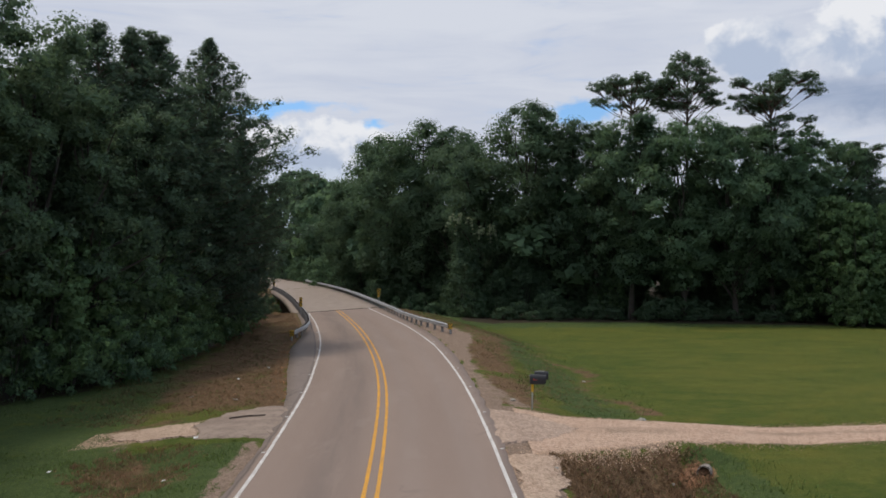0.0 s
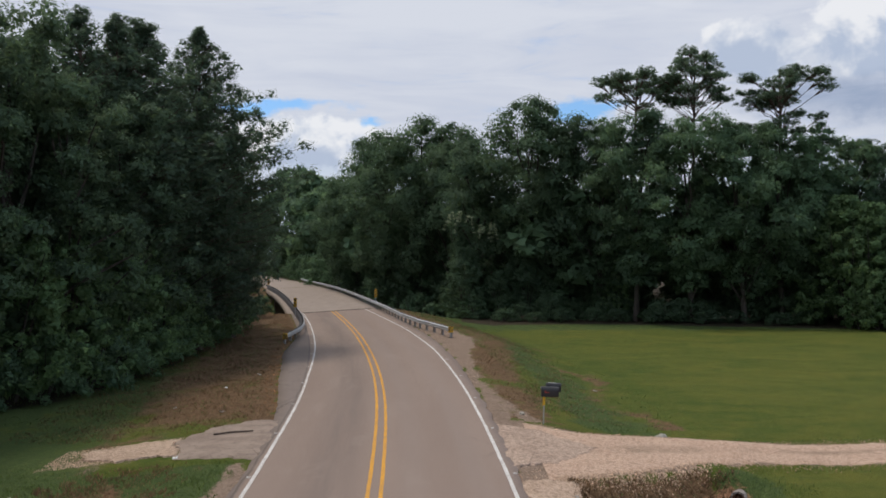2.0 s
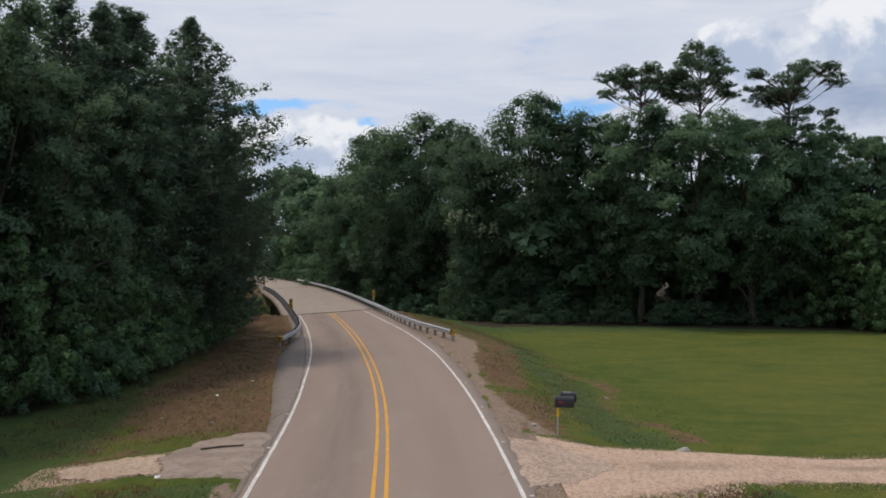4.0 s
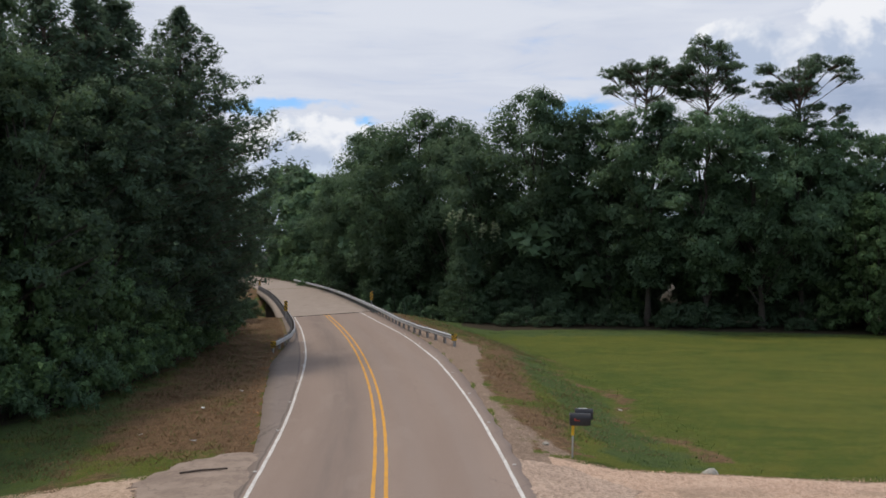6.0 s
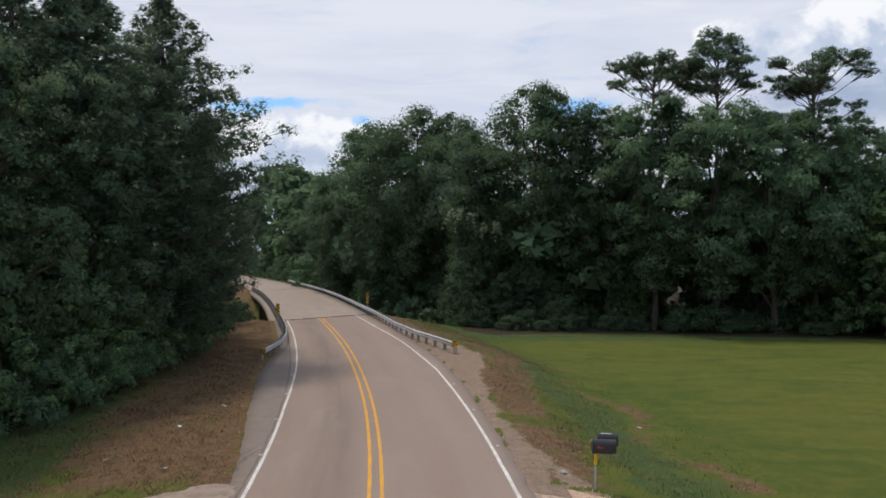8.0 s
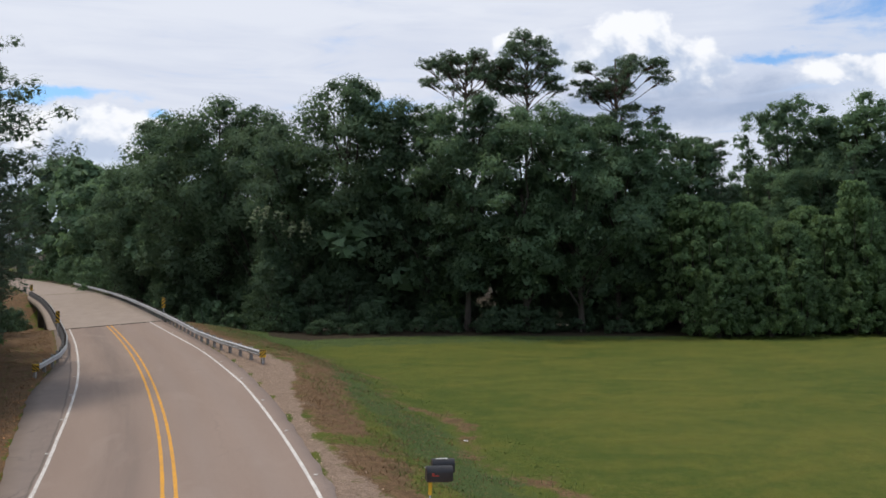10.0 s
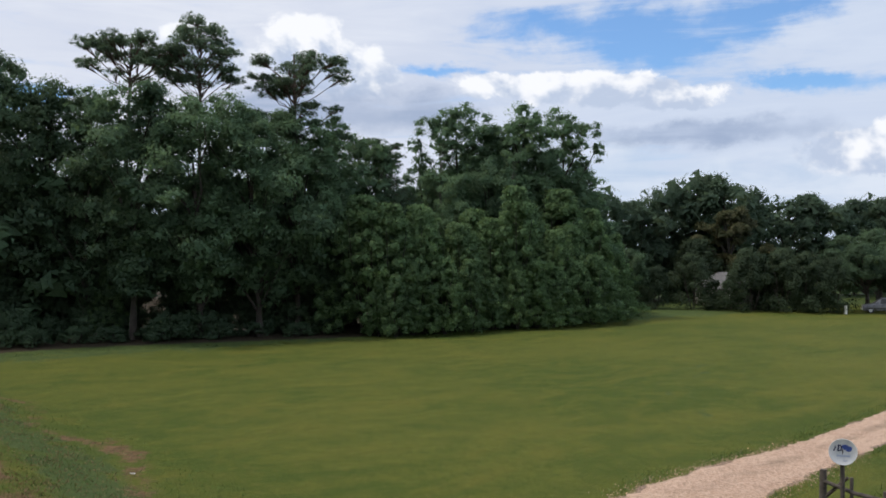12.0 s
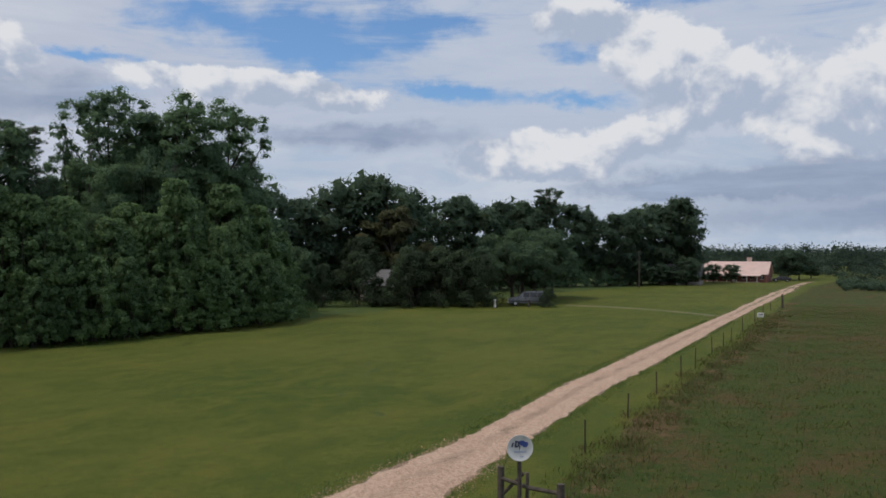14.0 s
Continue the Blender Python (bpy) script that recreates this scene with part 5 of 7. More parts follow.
    while x < 71:
        y = float(forest_edge(x))
        bush_b.at(x, y + rng.uniform(2.2, 4.4), rng.choice((5.5, 7.5, 9.0, 11.0, 13.0)) * rng.uniform(0.9, 1.1), rng.uniform(0, 360), rng.uniform(0.62, 0.95))
        bush_c.at(x + 1.2, y + rng.uniform(1.2, 2.4), rng.uniform(2.6, 7.6), rng.uniform(0, 360), rng.uniform(0.9, 1.2))
        x += rng.uniform(2.1, 3.0)
    for x, y, tall in ((72, 85, 9), (75, 88, 10), (66, 84, 12), (70, 90, 13), (61, 82, 14.5), (56, 82, 13), (50, 82.5, 12), (44, 83, 12), (38, 83, 13), (64.5, 81.5, 12.5), (53, 80.5, 10.5), (47, 81, 10.5)):
        bush_b.at(x, y, tall, rng.uniform(0, 360), 1.0)
    low.at(22.0, 86.8, 2.8, 40, 1.2)
    low.at(24.2, 87.4, 3.0, 160, 1.2)
    # between the bridge and the wood
    for x, y, tall in ((-1, 101, 5), (-3, 107, 6), (-4.5, 114, 7), (3.5, 92, 3.5), (2.5, 97, 5), (-7, 126, 8), (-10.5, 138, 8), (-13, 147, 7.5), (-1, 110, 8)):
        bush_a.at(x, y, tall, rng.uniform(0, 360), 1.0)
    for x, y, tall in ((-9, 135, 20), (-13, 150, 19), (-18, 163, 17), (-4, 140, 21), (-24, 182, 15), (-20, 195, 16), (-8, 165, 18)):
        inner.at(x, y, tall, rng.uniform(0, 360), 1.0)

    for y in np.arange(95.0, 142.0, 4.0):
        px, py = on_road(-8.2 + 0.7 * math.sin(y), y)
        low.at(float(px), float(py), 2.6, rng.uniform(0, 360), 0.9)

    # wood on the left of the road
    pine_y.at(-16.8, 61.5, 22.0, 30, 1.2)
    for kind, x, y, tall, wide in (
            (pine_z, -19.0, 56.5, 21.2, 1.5), (pine_z, -19.6, 54, 20.8, 1.35), (pine_z, -20.9, 51.5, 20.6, 1.3), (pine_z, -21.6, 48.0, 18.6, 1.2), (pine_y, -22.5, 58.5, 19.5, 0.9), (near_a, -20.8, 57.5, 16.6, 1.0), (near_b, -22.3, 52.5, 16.8, 1.0), (near_a, -23, 47.5, 16.4, 1.0), (pine_z, -16.4, 69.5, 16.5, 1.2), (near_a, -22.4, 84, 15.2, 0.9),
            (near_a, -20.6, 43.5, 19.5, 1.0), (near_b, -23.4, 40.0, 20.4, 1.0), (near_a, -18.4, 58.0, 16.0, 0.95), (near_b, -18.4, 51.5, 16.0, 1.0), (near_a, -19.2, 46.5, 16.0, 0.9), (near_b, -17.0, 64.5, 14.0, 1.0),
            (near_b, -21.2, 38.5, 14.5, 1.0), (near_a, -24.5, 35.0, 18.0, 1.0), (near_b, -18.2, 61.8, 13.0, 1.0), (near_a, -19.0, 76.5, 14.5, 0.9), (near_b, -23.8, 91.5, 15.5, 0.95), (near_a, -26.0, 98.0, 15.0, 0.9),
            # near_a at y 33, 27, 20.5: added past the view's edge to shade the verge
            (near_a, -24, 66, 17, 1.1), (near_b, -23, 73, 15, 1.0), (near_a, -26.5, 104, 15, 0.9), (near_a, -22.6, 33.0, 20.5, 0.95), (near_a, -21.0, 27.0, 18.5, 0.9), (near_a, -20.5, 20.5, 18.0, 0.9), (near_b, -29.2, 114, 16.4, 0.8), (near_a, -33.5, 126, 18.2, 0.85), (near_b, -43.0, 146, 19.5, 1.0)):
        kind.at(x, y, tall, rng.uniform(0, 360), wide)
    for x, y, tall in ((-29, 28, 17), (-30, 38, 18), (-28, 47, 18), (-29, 55, 18), (-29, 63, 17), (-30, 75, 16), (-33, 105, 15), (-38, 116, 16), (-36, 128, 15), (-42, 140, 16), (-47, 152, 16), (-40, 98, 16), (-36, 84, 17), (-34, 70, 18), (-35, 56, 18), (-50, 165, 17), (-56, 178, 17),
                       (-62, 192, 18), (-62, 205, 21), (-78, 214, 22), (-36, 224, 29), (-26, 186, 21), (-24, 200, 24), (-52, 186, 20), (-49, 174, 18), (-31, 212, 27), (-41, 238, 30), (-52, 245, 21), (-88, 236, 20), (-95, 222, 20)):
        inner.at(x, y, tall, rng.uniform(0, 360), 1.0)
    for x, y, tall in ((-20.0, 39.5, 4.0), (-18.2, 41.6, 3.5), (-17.4, 44.5, 4.2), (-16.8, 47.5, 3.4), (-17.0, 50.6, 4.0), (-17.2, 53.6, 3.6), (-17.4, 57, 4.2), (-17.6, 60.5, 3.8), (-17.8, 64, 4.4), (-18.2, 68, 4.0), (-18.8, 72, 4.6),
                       (-19.4, 76, 4.5), (-21.6, 80.5, 5.0), (-22.8, 85, 5.0), (-24.4, 90, 5), (-26, 96, 5.5), (-27.5, 103, 6), (-27, 110, 7.5), (-29.5, 118, 8), (-32, 126, 8), (-22.5, 36.5, 4.5), (-24, 32, 5)):
        bush_a.at(x, y, tall, rng.uniform(0, 360), 0.95)
    # leafy thicket that hides the trunks
    for x, y, tall in ((-19.6, 41.5, 9), (-18.4, 45, 8), (-18.0, 49, 9), (-17.6, 54, 8), (-17.8, 59, 8.5), (-18.0, 66, 9), (-18.8, 75, 9), (-23.5, 84, 9), (-26, 93, 9)):
        bush_c.at(x, y, tall, rng.uniform(0, 360), 1.0)

    for x, y, tall in ((-38, 138, 9), (-41, 150, 9), (-45, 162, 9), (-50, 176, 9), (-19, 160, 9), (-22.5, 174, 9), (-27.5, 190, 8), (-33, 204, 7), (-41, 223, 7), (-44, 232, 8), (-40, 230, 10), (-68, 215, 10), (-60, 205, 9), (-30, 205, 9), (-78, 224, 10), (-35, 216, 9)):
        bush_a.at(x, y, tall, rng.uniform(0, 360), 1.2)
    # garden and far trees past the lawn
    Y = "trees round the lawn"
    round_tree = Stand(broadleaf("garden_tree", 61, 10, 5.2, 0.14, 100, 170, 0.2, LEAF_OAK_SHADED, "round green garden tree on the lawn", group=Y, clump=1.5, trunk_r=0.3), 10)
    magnolia = Stand(broadleaf("magnolia_tree", 62, 12, 4.6, 0.10, 100, 90, 0.38, LEAF_FLOWER, "magnolia tree with pale blossoms among dark leaves", group=Y, clump=1.1, shape=1.1), 12)
    far_a = Stand(broadleaf("far_tree", 63, 17, 6.2, 0.03, 150, 50, 0.36, LEAF_FAR, "dark green tree in the far tree line", group=Y, clump=2.5, cores=12, heart=1.1), 17)
    far_b = Stand(broadleaf("far_tree", 64, 17, 5.2, 0.05, 140, 50, 0.36, LEAF_FAR, "dark green tree in the far tree line", group=Y, clump=2.3, cores=12, heart=1.1), 17)
    hedge = Stand(shrub("hedge_bush", 65, 6, 3.2, 75, 110, 0.2, LEAF_HEDGE, "large dark clipped shrub hiding a house", group="shrubs by the lawn", clump=1.1), 6)
    for x, y, tall, wide in ((84.5, 89.5, 5.6, 0.8), (88.5, 87.0, 7.2, 0.95), (89.6, 83.9, 2.5, 1.3), (91.3, 80.2, 7.3, 1.0), (93.2, 77.4, 7.5, 1.0), (94.8, 74.9, 7.4, 1.0), (96.6, 73.0, 6.8, 0.85), (101, 96, 9.5, 1.0), (93, 82, 8, 0.9), (95.5, 78.5, 8.0, 0.9)):
        hedge.at(x, y, tall, rng.uniform(0, 360), wide)
    for x, y, tall, wide in ((102.6, 72.0, 8.8, 1.1), (110.5, 74.5, 10.8, 1.0), (116, 73.5, 10.9, 1.05), (121.5, 75.0, 8.6, 0.9), (106, 70.5, 8.4, 1.0), (82.5, 92.5, 8.0, 0.8)):
        round_tree.at(x, y, tall, rng.uniform(0, 360), wide)
    magnolia.at(104.5, 93.5, 14.0, 40, 1.0)
    for x in np.arange(78, 200, 5.0):
        bush_a.at(x + rng.uniform(-1, 1), float(np.interp(x, [78, 100, 130, 165, 200], [101, 99, 93, 85, 80])) + 3 + rng.uniform(-1, 1), rng.uniform(4.5, 7.5), rng.uniform(0, 360), 1.15)
    hedge.at(99.2, 65.0, 2.6, 30, 0.9, "low grey-green bush beside the parked van")
    for x, y, tall, kind in ((84, 105, 15, far_a), (90, 104, 16.5, far_b), (97, 103, 15, far_a), (104, 103, 18, far_b), (108, 101, 19.5, far_b), (112.5, 99.5, 19.5, far_a), (119, 100, 16, far_a), (126, 98, 16.5, far_b), (131, 95.5, 17.0, far_a), (139, 95, 16.5, far_a),
                             (147, 94, 17.5, far_b), (154, 91, 20.4, pads_c), (152, 93, 17.5, far_a), (160, 92, 17, far_a), (166, 88, 16.5, far_b), (174, 86, 15.5, far_a), (181, 84, 16, far_a), (193, 79.5, 20.0, far_a), (199, 79.0, 19.5, far_b), (204, 80, 15.0, far_a), (187, 84, 18, far_b),
                             (128, 84, 9.5, far_b), (136, 85, 9, far_a), (76, 100, 14, far_b), (80, 108, 17, far_a), (66, 112, 15, far_a), (58, 115, 14, far_b), (74, 118, 18, far_b)):
        kind.at(x, y, tall, rng.uniform(0, 360), rng.uniform(0.9, 1.1))
    for x, y, tall in ((205, 77.5, 7.8), (209, 73.5, 4.6), (210, 69.5, 4.6), (236, 61.5, 8.2), (241, 59.8, 7.6), (252, 58.5, 5.2), (199, 82, 9.5), (175, 80, 5.5), (181, 77.5, 5.0), (184.5, 76.5, 4.4), (184, 73.4, 3.6), (187.5, 73.6, 6.4), (190.5, 72.6, 5.4)):
        far_b.at(x, y, tall, rng.uniform(0, 360), 1.6)



def snag(x, y, tall, seed):
    """A dead tree, bare grey branches reaching up among the crowns."""
    rng = np.random.default_rng(seed)
    root = empty("dead_tree", pose(x, y, hz(x, y)), "bare grey dead tree standing among the green crowns", "tree", "dead trees in the wood")
    bm = bmesh.new()
    tube(bm, [(0, 0, -0.3), (0.2, 0.1, tall * 0.5), (0.1, 0, tall)], [0.16, 0.09, 0.015], 8)
    part("trunk", bm, DEAD_WOOD, root)
    bm = bmesh.new()
    for k in range(16):
        z = tall * rng.uniform(0.5, 0.9)
        th = rng.uniform(0, 6.283)
        L = rng.uniform(0.8, 2.2)
        tip = (math.cos(th) * L * 0.55, math.sin(th) * L * 0.55, min(tall * 1.02, z + L * 1.6))
        tube(bm, bent((0.15, 0.05, z), tip, 0.05, rng, 4), [0.035, 0.028, 0.02, 0.014, 0.005], 5, False)
    part("branchwork", bm, DEAD_WOOD, root)


build_trees()


def vine(x, y, z, seed, wide, drop):
    """Pale hanging sprays of a flowering vine on the face of the wood."""
    rng = np.random.default_rng(seed)
    root = empty("climbing_vine", pose(x, y, z), "pale green flowering vine hanging on the dark wood", "vine", "vines on the wood")
    cs = []
    for k in range(9):
        a = np.array((rng.uniform(-wide, wide), rng.uniform(-0.5, 0.5), rng.uniform(-0.3, 0.5)))
        b = a + np.array((rng.normal(0, 0.5), -rng.uniform(0.1, 0.5), -drop * rng.uniform(0.3, 1.0)))
        line = bent(a, b, 0.25, rng, 5)
        bm = bmesh.new()
        tube(bm, line, [0.02, 0.018, 0.015, 0.012, 0.009, 0.005], 4)
        part("stem", bm, DEAD_WOOD, root)
        cs += [np.array(p) + rng.normal(0, 0.07, 3) for p in line]
    v, q, soft = clumps(np.array(cs), rng.uniform(0.12, 0.24, len(cs)), 18, 0.15, 0.5, rng, cores=0, loose=0.3)
    mesh_object("sprays", leaf_mesh("sprays", v, q, soft), LEAF_VINE, root)


vine(2.2, 92.4, 9.8, 301, 1.7, 2.0)
vine(4.6, 92.2, 8.6, 302, 1.0, 1.8)
snag(57.8, 86.0, 17.2, 91)
snag(51.6, 90.5, 18.6, 92)


def far_woods():
    """The woods on the horizon all round, past counting."""
    rng = np.random.default_rng(9)
    cs, rs = [], []
    for k in range(800):
        th = rng.uniform(0, 2 * math.pi)
        d = rng.uniform(330, 520)
        x, y = 60 + d * math.sin(th), 60 + d * math.cos(th)
        tall = rng.uniform(6.5, 10.5) * (0.9 + 0.18 * math.sin(th * 9))
        for j in range(3):
            cs.append((x + rng.normal(0, 3), y + rng.normal(0, 3), -1.5 + tall * (0.2 + 0.25 * j)))
            rs.append(rng.uniform(2.6, 4.6))
    for k in range(330):
        x, y = rng.uniform(300, 400), rng.uniform(10, 190)
        tall = rng.uniform(7.5, 11.5)
        for j in range(2):
            cs.append((x + rng.normal(0, 2), y + rng.normal(0, 2), -1.5 + tall * (0.25 + 0.4 * j)))
            rs.append(rng.uniform(2.6, 4.2))
    v, q, soft = clumps(np.array(cs), np.array(rs), 44, 0.75, 0.7, rng, squash=0.9, under=-0.8, cores=6, heart=1.6)
    tagged(mesh_object("far_woods", leaf_mesh("far_woods", v, q, soft), LEAF_WOODS), "dark green woods along the horizon", "woods", kind="stuff")
    # brush behind the lawn, towards the horizon
    cs, rs = [], []
    for k in range(420):
        x, y = rng.uniform(225, 330), rng.uniform(-60, 150)
        if 50 < y < 68 and x < 262:
            continue
        cs.append((x, y, -1.3 + rng.uniform(0.3, 1.8)))
        rs.append(rng.uniform(1.2, 2.6))
    v, q, soft = clumps(np.array(cs), np.array(rs), 70, 0.5, 0.6, rng, squash=0.8, under=-0.8)
    tagged(mesh_object("far_brush", leaf_mesh("far_brush", v, q, soft), LEAF_WOODS), "low green brush beyond the meadow", "brush", kind="stuff")
    cs, rs = [], []
    for k in range(520):
        x, y = rng.uniform(173, 215), 0.0
        y = rng.uniform(-30, 41 + (x - 173) * 0.14)
        cs.append((x, y, -1.1 + rng.uniform(0.2, 0.9)))
        rs.append(rng.uniform(0.6, 1.1))
    v, q, soft = clumps(np.array(cs), np.array(rs), 70, 0.42, 0.4, rng, squash=0.8, under=-0.8)
    tagged(mesh_object("crop_rows", leaf_mesh("crop_rows", v, q, soft), LEAF_FAR), "dense green standing crop in the far field", "crop", kind="stuff")


far_woods()

# ---- along the road ----


def rail_right(y):
    return np.interp(y, [58.5, 60, 64, 68, 75, 92, 150, 175], [6.3, 6.05, 5.45, 4.9, 4.5, 4.55, 4.45, 4.5])


def rail_left(y):
    return np.interp(y, [62.5, 64, 66, 69, 73, 80, 92, 150], [-5.6, -5.3, -4.9, -4.3, -3.95, -3.8, -3.9, -4.35])


def rail_point(o_of, y, up):
    o = float(o_of(y))
    px, py = on_road(o, y)
    return Vector((float(px), float(py), float(bank(y)) * o + up))


W_BEAM = ((-0.155, 0.0), (-0.135, 0.035), (-0.095, 0.072), (-0.055, 0.072), (-0.02, 0.018), (0.02, 0.018), (0.055, 0.072), (0.095, 0.072), (0.135, 0.035), (0.155, 0.0))


def guardrail(o_of, y0, y1, side, label):
    """A wavy steel beam on posts; side: +1 when the road is on its left."""
    root = empty("guardrail", Matrix.Translation(rail_point(o_of, y0, 0)), label, "guardrail")
    home = root.matrix_basis.translation.copy()
    ys = np.arange(y0, y1, 0.75)
    seg = 5
    for s in range(0, len(ys) - 1, seg):
        bm = bmesh.new()
        rings = []
        for y in ys[s:s + seg + 1]:
            p = rail_point(o_of, y, 0.56)
            d = (rail_point(o_of, y + 0.3, 0.56) - rail_point(o_of, y - 0.3, 0.56)).normalized()
            out = Vector((d.y, -d.x, 0)).normalized() * -side
            lap = 0.003 * ((s // seg) % 2)
            front = [bm.verts.new(p - home + out * (0.10 + dep + lap) + Vector((0, 0, h))) for h, dep in W_BEAM]
            behind = [bm.verts.new(p - home + out * (0.092 + dep + lap) + Vector((0, 0, h))) for h, dep in W_BEAM]
            rings.append(front + behind[::-1])
        for a, b in zip(rings, rings[1:]):
            for i in range(len(a)):
                j = (i + 1) % len(a)
                bm.faces.new((a[i], a[j], b[j], b[i]))
        bm.faces.new(rings[0])
        bm.faces.new(rings[-1][::-1])
        bmesh.ops.recalc_face_normals(bm, faces=bm.faces)
        part("beam", bm, STEEL, root)
    post_me = None
    for y in np.arange(y0 + 0.25, y1 - 0.2, 1.9):
        p = rail_point(o_of, y, 0)
        d = rail_point(o_of, y + 0.3, 0) - rail_point(o_of, y - 0.3, 0)
        g = hz(p.x, p.y)
        if post_me is None:
            bm = bmesh.new()
            box(bm, 0.15, 0.20, 1.25, (0, 0, 0.085), 0.012)
            ob = part("post", bm, POST_GREY, root)
            post_me = ob.data
            bm = bmesh.new()
            box(bm, 0.14, 0.15, 0.34, (0, 0, 0.56), 0.01)
            blk = part("blockout", bm, POST_WOOD, root)
            block_me = blk.data
        else:
            ob, blk = mesh_object("post", post_me, None, root), mesh_object("blockout", block_me, None, root)
        turn = math.degrees(math.atan2(d.y, d.x)) - 90
        out = Vector((d.y, -d.x, 0)).normalized() * -side
        ob.matrix_basis = pose(*(p - home - out * 0.12), 0, 0, turn)
        blk.matrix_basis = pose(*(p - home + out * 0.03), 0, 0, turn)
    return root


def striped_panel(root, wide, high, at, turn, lean):
    """A yellow panel with black slanting bars, facing -y."""
    m = Matrix.Translation(at) @ pose(0, 0, 0, 0, 0, turn)
    bm = bmesh.new()
    box(bm, wide, 0.012, high, (0, 0, 0), 0.004, None)
    bmesh.ops.transform(bm, matrix=m, verts=bm.verts)
    part("panel", bm, SIGN_YELLOW, root, "yellow reflective panel")
    n = max(2, int(round(high / 0.30)))
    gap = high / n
    for k in range(-1, n + 1):
        z = -high / 2 + (k + 0.35) * gap
        rise = wide * 0.95 * lean
        pts = [(-wide / 2, z), (wide / 2, z + rise), (wide / 2, z + rise + gap * 0.5), (-wide / 2, z + gap * 0.5)]
        # keep to the panel
        clip = []
        for (x0, z0), (x1, z1) in zip(pts, pts[1:] + pts[:1]):
            clip.append((x0, max(-high / 2, min(high / 2, z0))))
        if max(c[1] for c in clip) - min(c[1] for c in clip) < 0.03:
            continue
        bm = bmesh.new()
        prism(bm, clip, 0.004, m @ Matrix.Translation((0, -0.0085, 0)))
        bmesh.ops.recalc_face_normals(bm, faces=bm.faces)
        bmesh.ops.dissolve_degenerate(bm, dist=0.0005, edges=bm.edges)
        part("stripe", bm, SIGN_BLACK, root, "black slanting stripe")


def object_marker(x, y, base, top, wide, high, lean, turn, label):
    root = empty("hazard_marker", pose(x, y, base), label, "road sign", "hazard markers at the bridge")
    bm = bmesh.new()
    box(bm, 0.06, 0.035, top + 0.1, (0, 0.025, top / 2 - 0.1), 0.006)
    part("post", bm, STEEL, root)
    striped_panel(root, wide, high, (0, -0.003, top - high / 2), turn, lean)
    return root


guardrail(rail_right, 60.6, 172, 1, "long galvanised steel guardrail on grey posts beside the bridge")
guardrail(rail_left, 64.2, 150, -1, "galvanised steel guardrail curving away at its end before the bridge")
p = rail_point(rail_right, 60.5, 0)
object_marker(p.x - 0.02, p.y - 0.12, p.z - 0.05, 0.84, 0.34, 0.42, 1, 0, "square yellow and black striped marker on the guardrail end")
p = rail_point(rail_left, 64.05, 0)
object_marker(p.x + 0.02, p.y - 0.12, p.z - 0.05, 0.82, 0.34, 0.42, -1, -8, "square yellow and black striped marker on the guardrail end")
object_marker(-14.25, 85.6, hz(-14.25, 85.6), 2.05, 0.31, 0.92, -1, -5, "tall yellow and black striped hazard marker before the bridge")
object_marker(-7.15, 95.0, hz(-7.15, 95.0), 1.75 - hz(-7.15, 95.0) + 0.45, 0.31, 0.92, 1, 0, "tall yellow and black striped hazard marker before the bridge")
object_marker(-29.4, 148.5, hz(-29.4, 148.5), -0.22 - hz(-29.4, 148.5) + 1.7, 0.36, 0.9, -1, 0, "hazard marker at the far end of the bridge")

# bridge girders and pier under the deck
bm = bmesh.new()
for o in (-4.3, -1.5, 1.4, 4.2):
    pts = [(*[float(c) for c in on_road(o, y)], float(bank(y)) * o - 0.75) for y in np.arange(JOINT + 1, 150, 8)]
    tube(bm, pts, 0.28, 6)
# concrete coloured dark to give the shade beneath the deck
SHADED_CONCRETE = worn("shaded_concrete", (0.05, 0.042, 0.035), (0.13, 0.11, 0.092), 0.95, 0, 0.8, 0.006, 20.0)
tagged(part("bridge_girders", bm, SHADED_CONCRETE), "concrete girders under the bridge deck", "bridge", kind="structure")
for y in (JOINT + 0.8, 107, 121.5, 136, 149.2):
    bm = bmesh.new()
    k = float(slope(y))
    turn = math.degrees(math.atan(-k))
    box(bm, 8.6, 0.8, 4.0, (float(cx(y)), y, -2.6), 0.05, pose(0, 0, 0, 0, 0, turn * -1 * -1))
    tagged(part("bridge_pier", bm, SHADED_CONCRETE), "concrete pier under the bridge", "bridge", kind="structure")


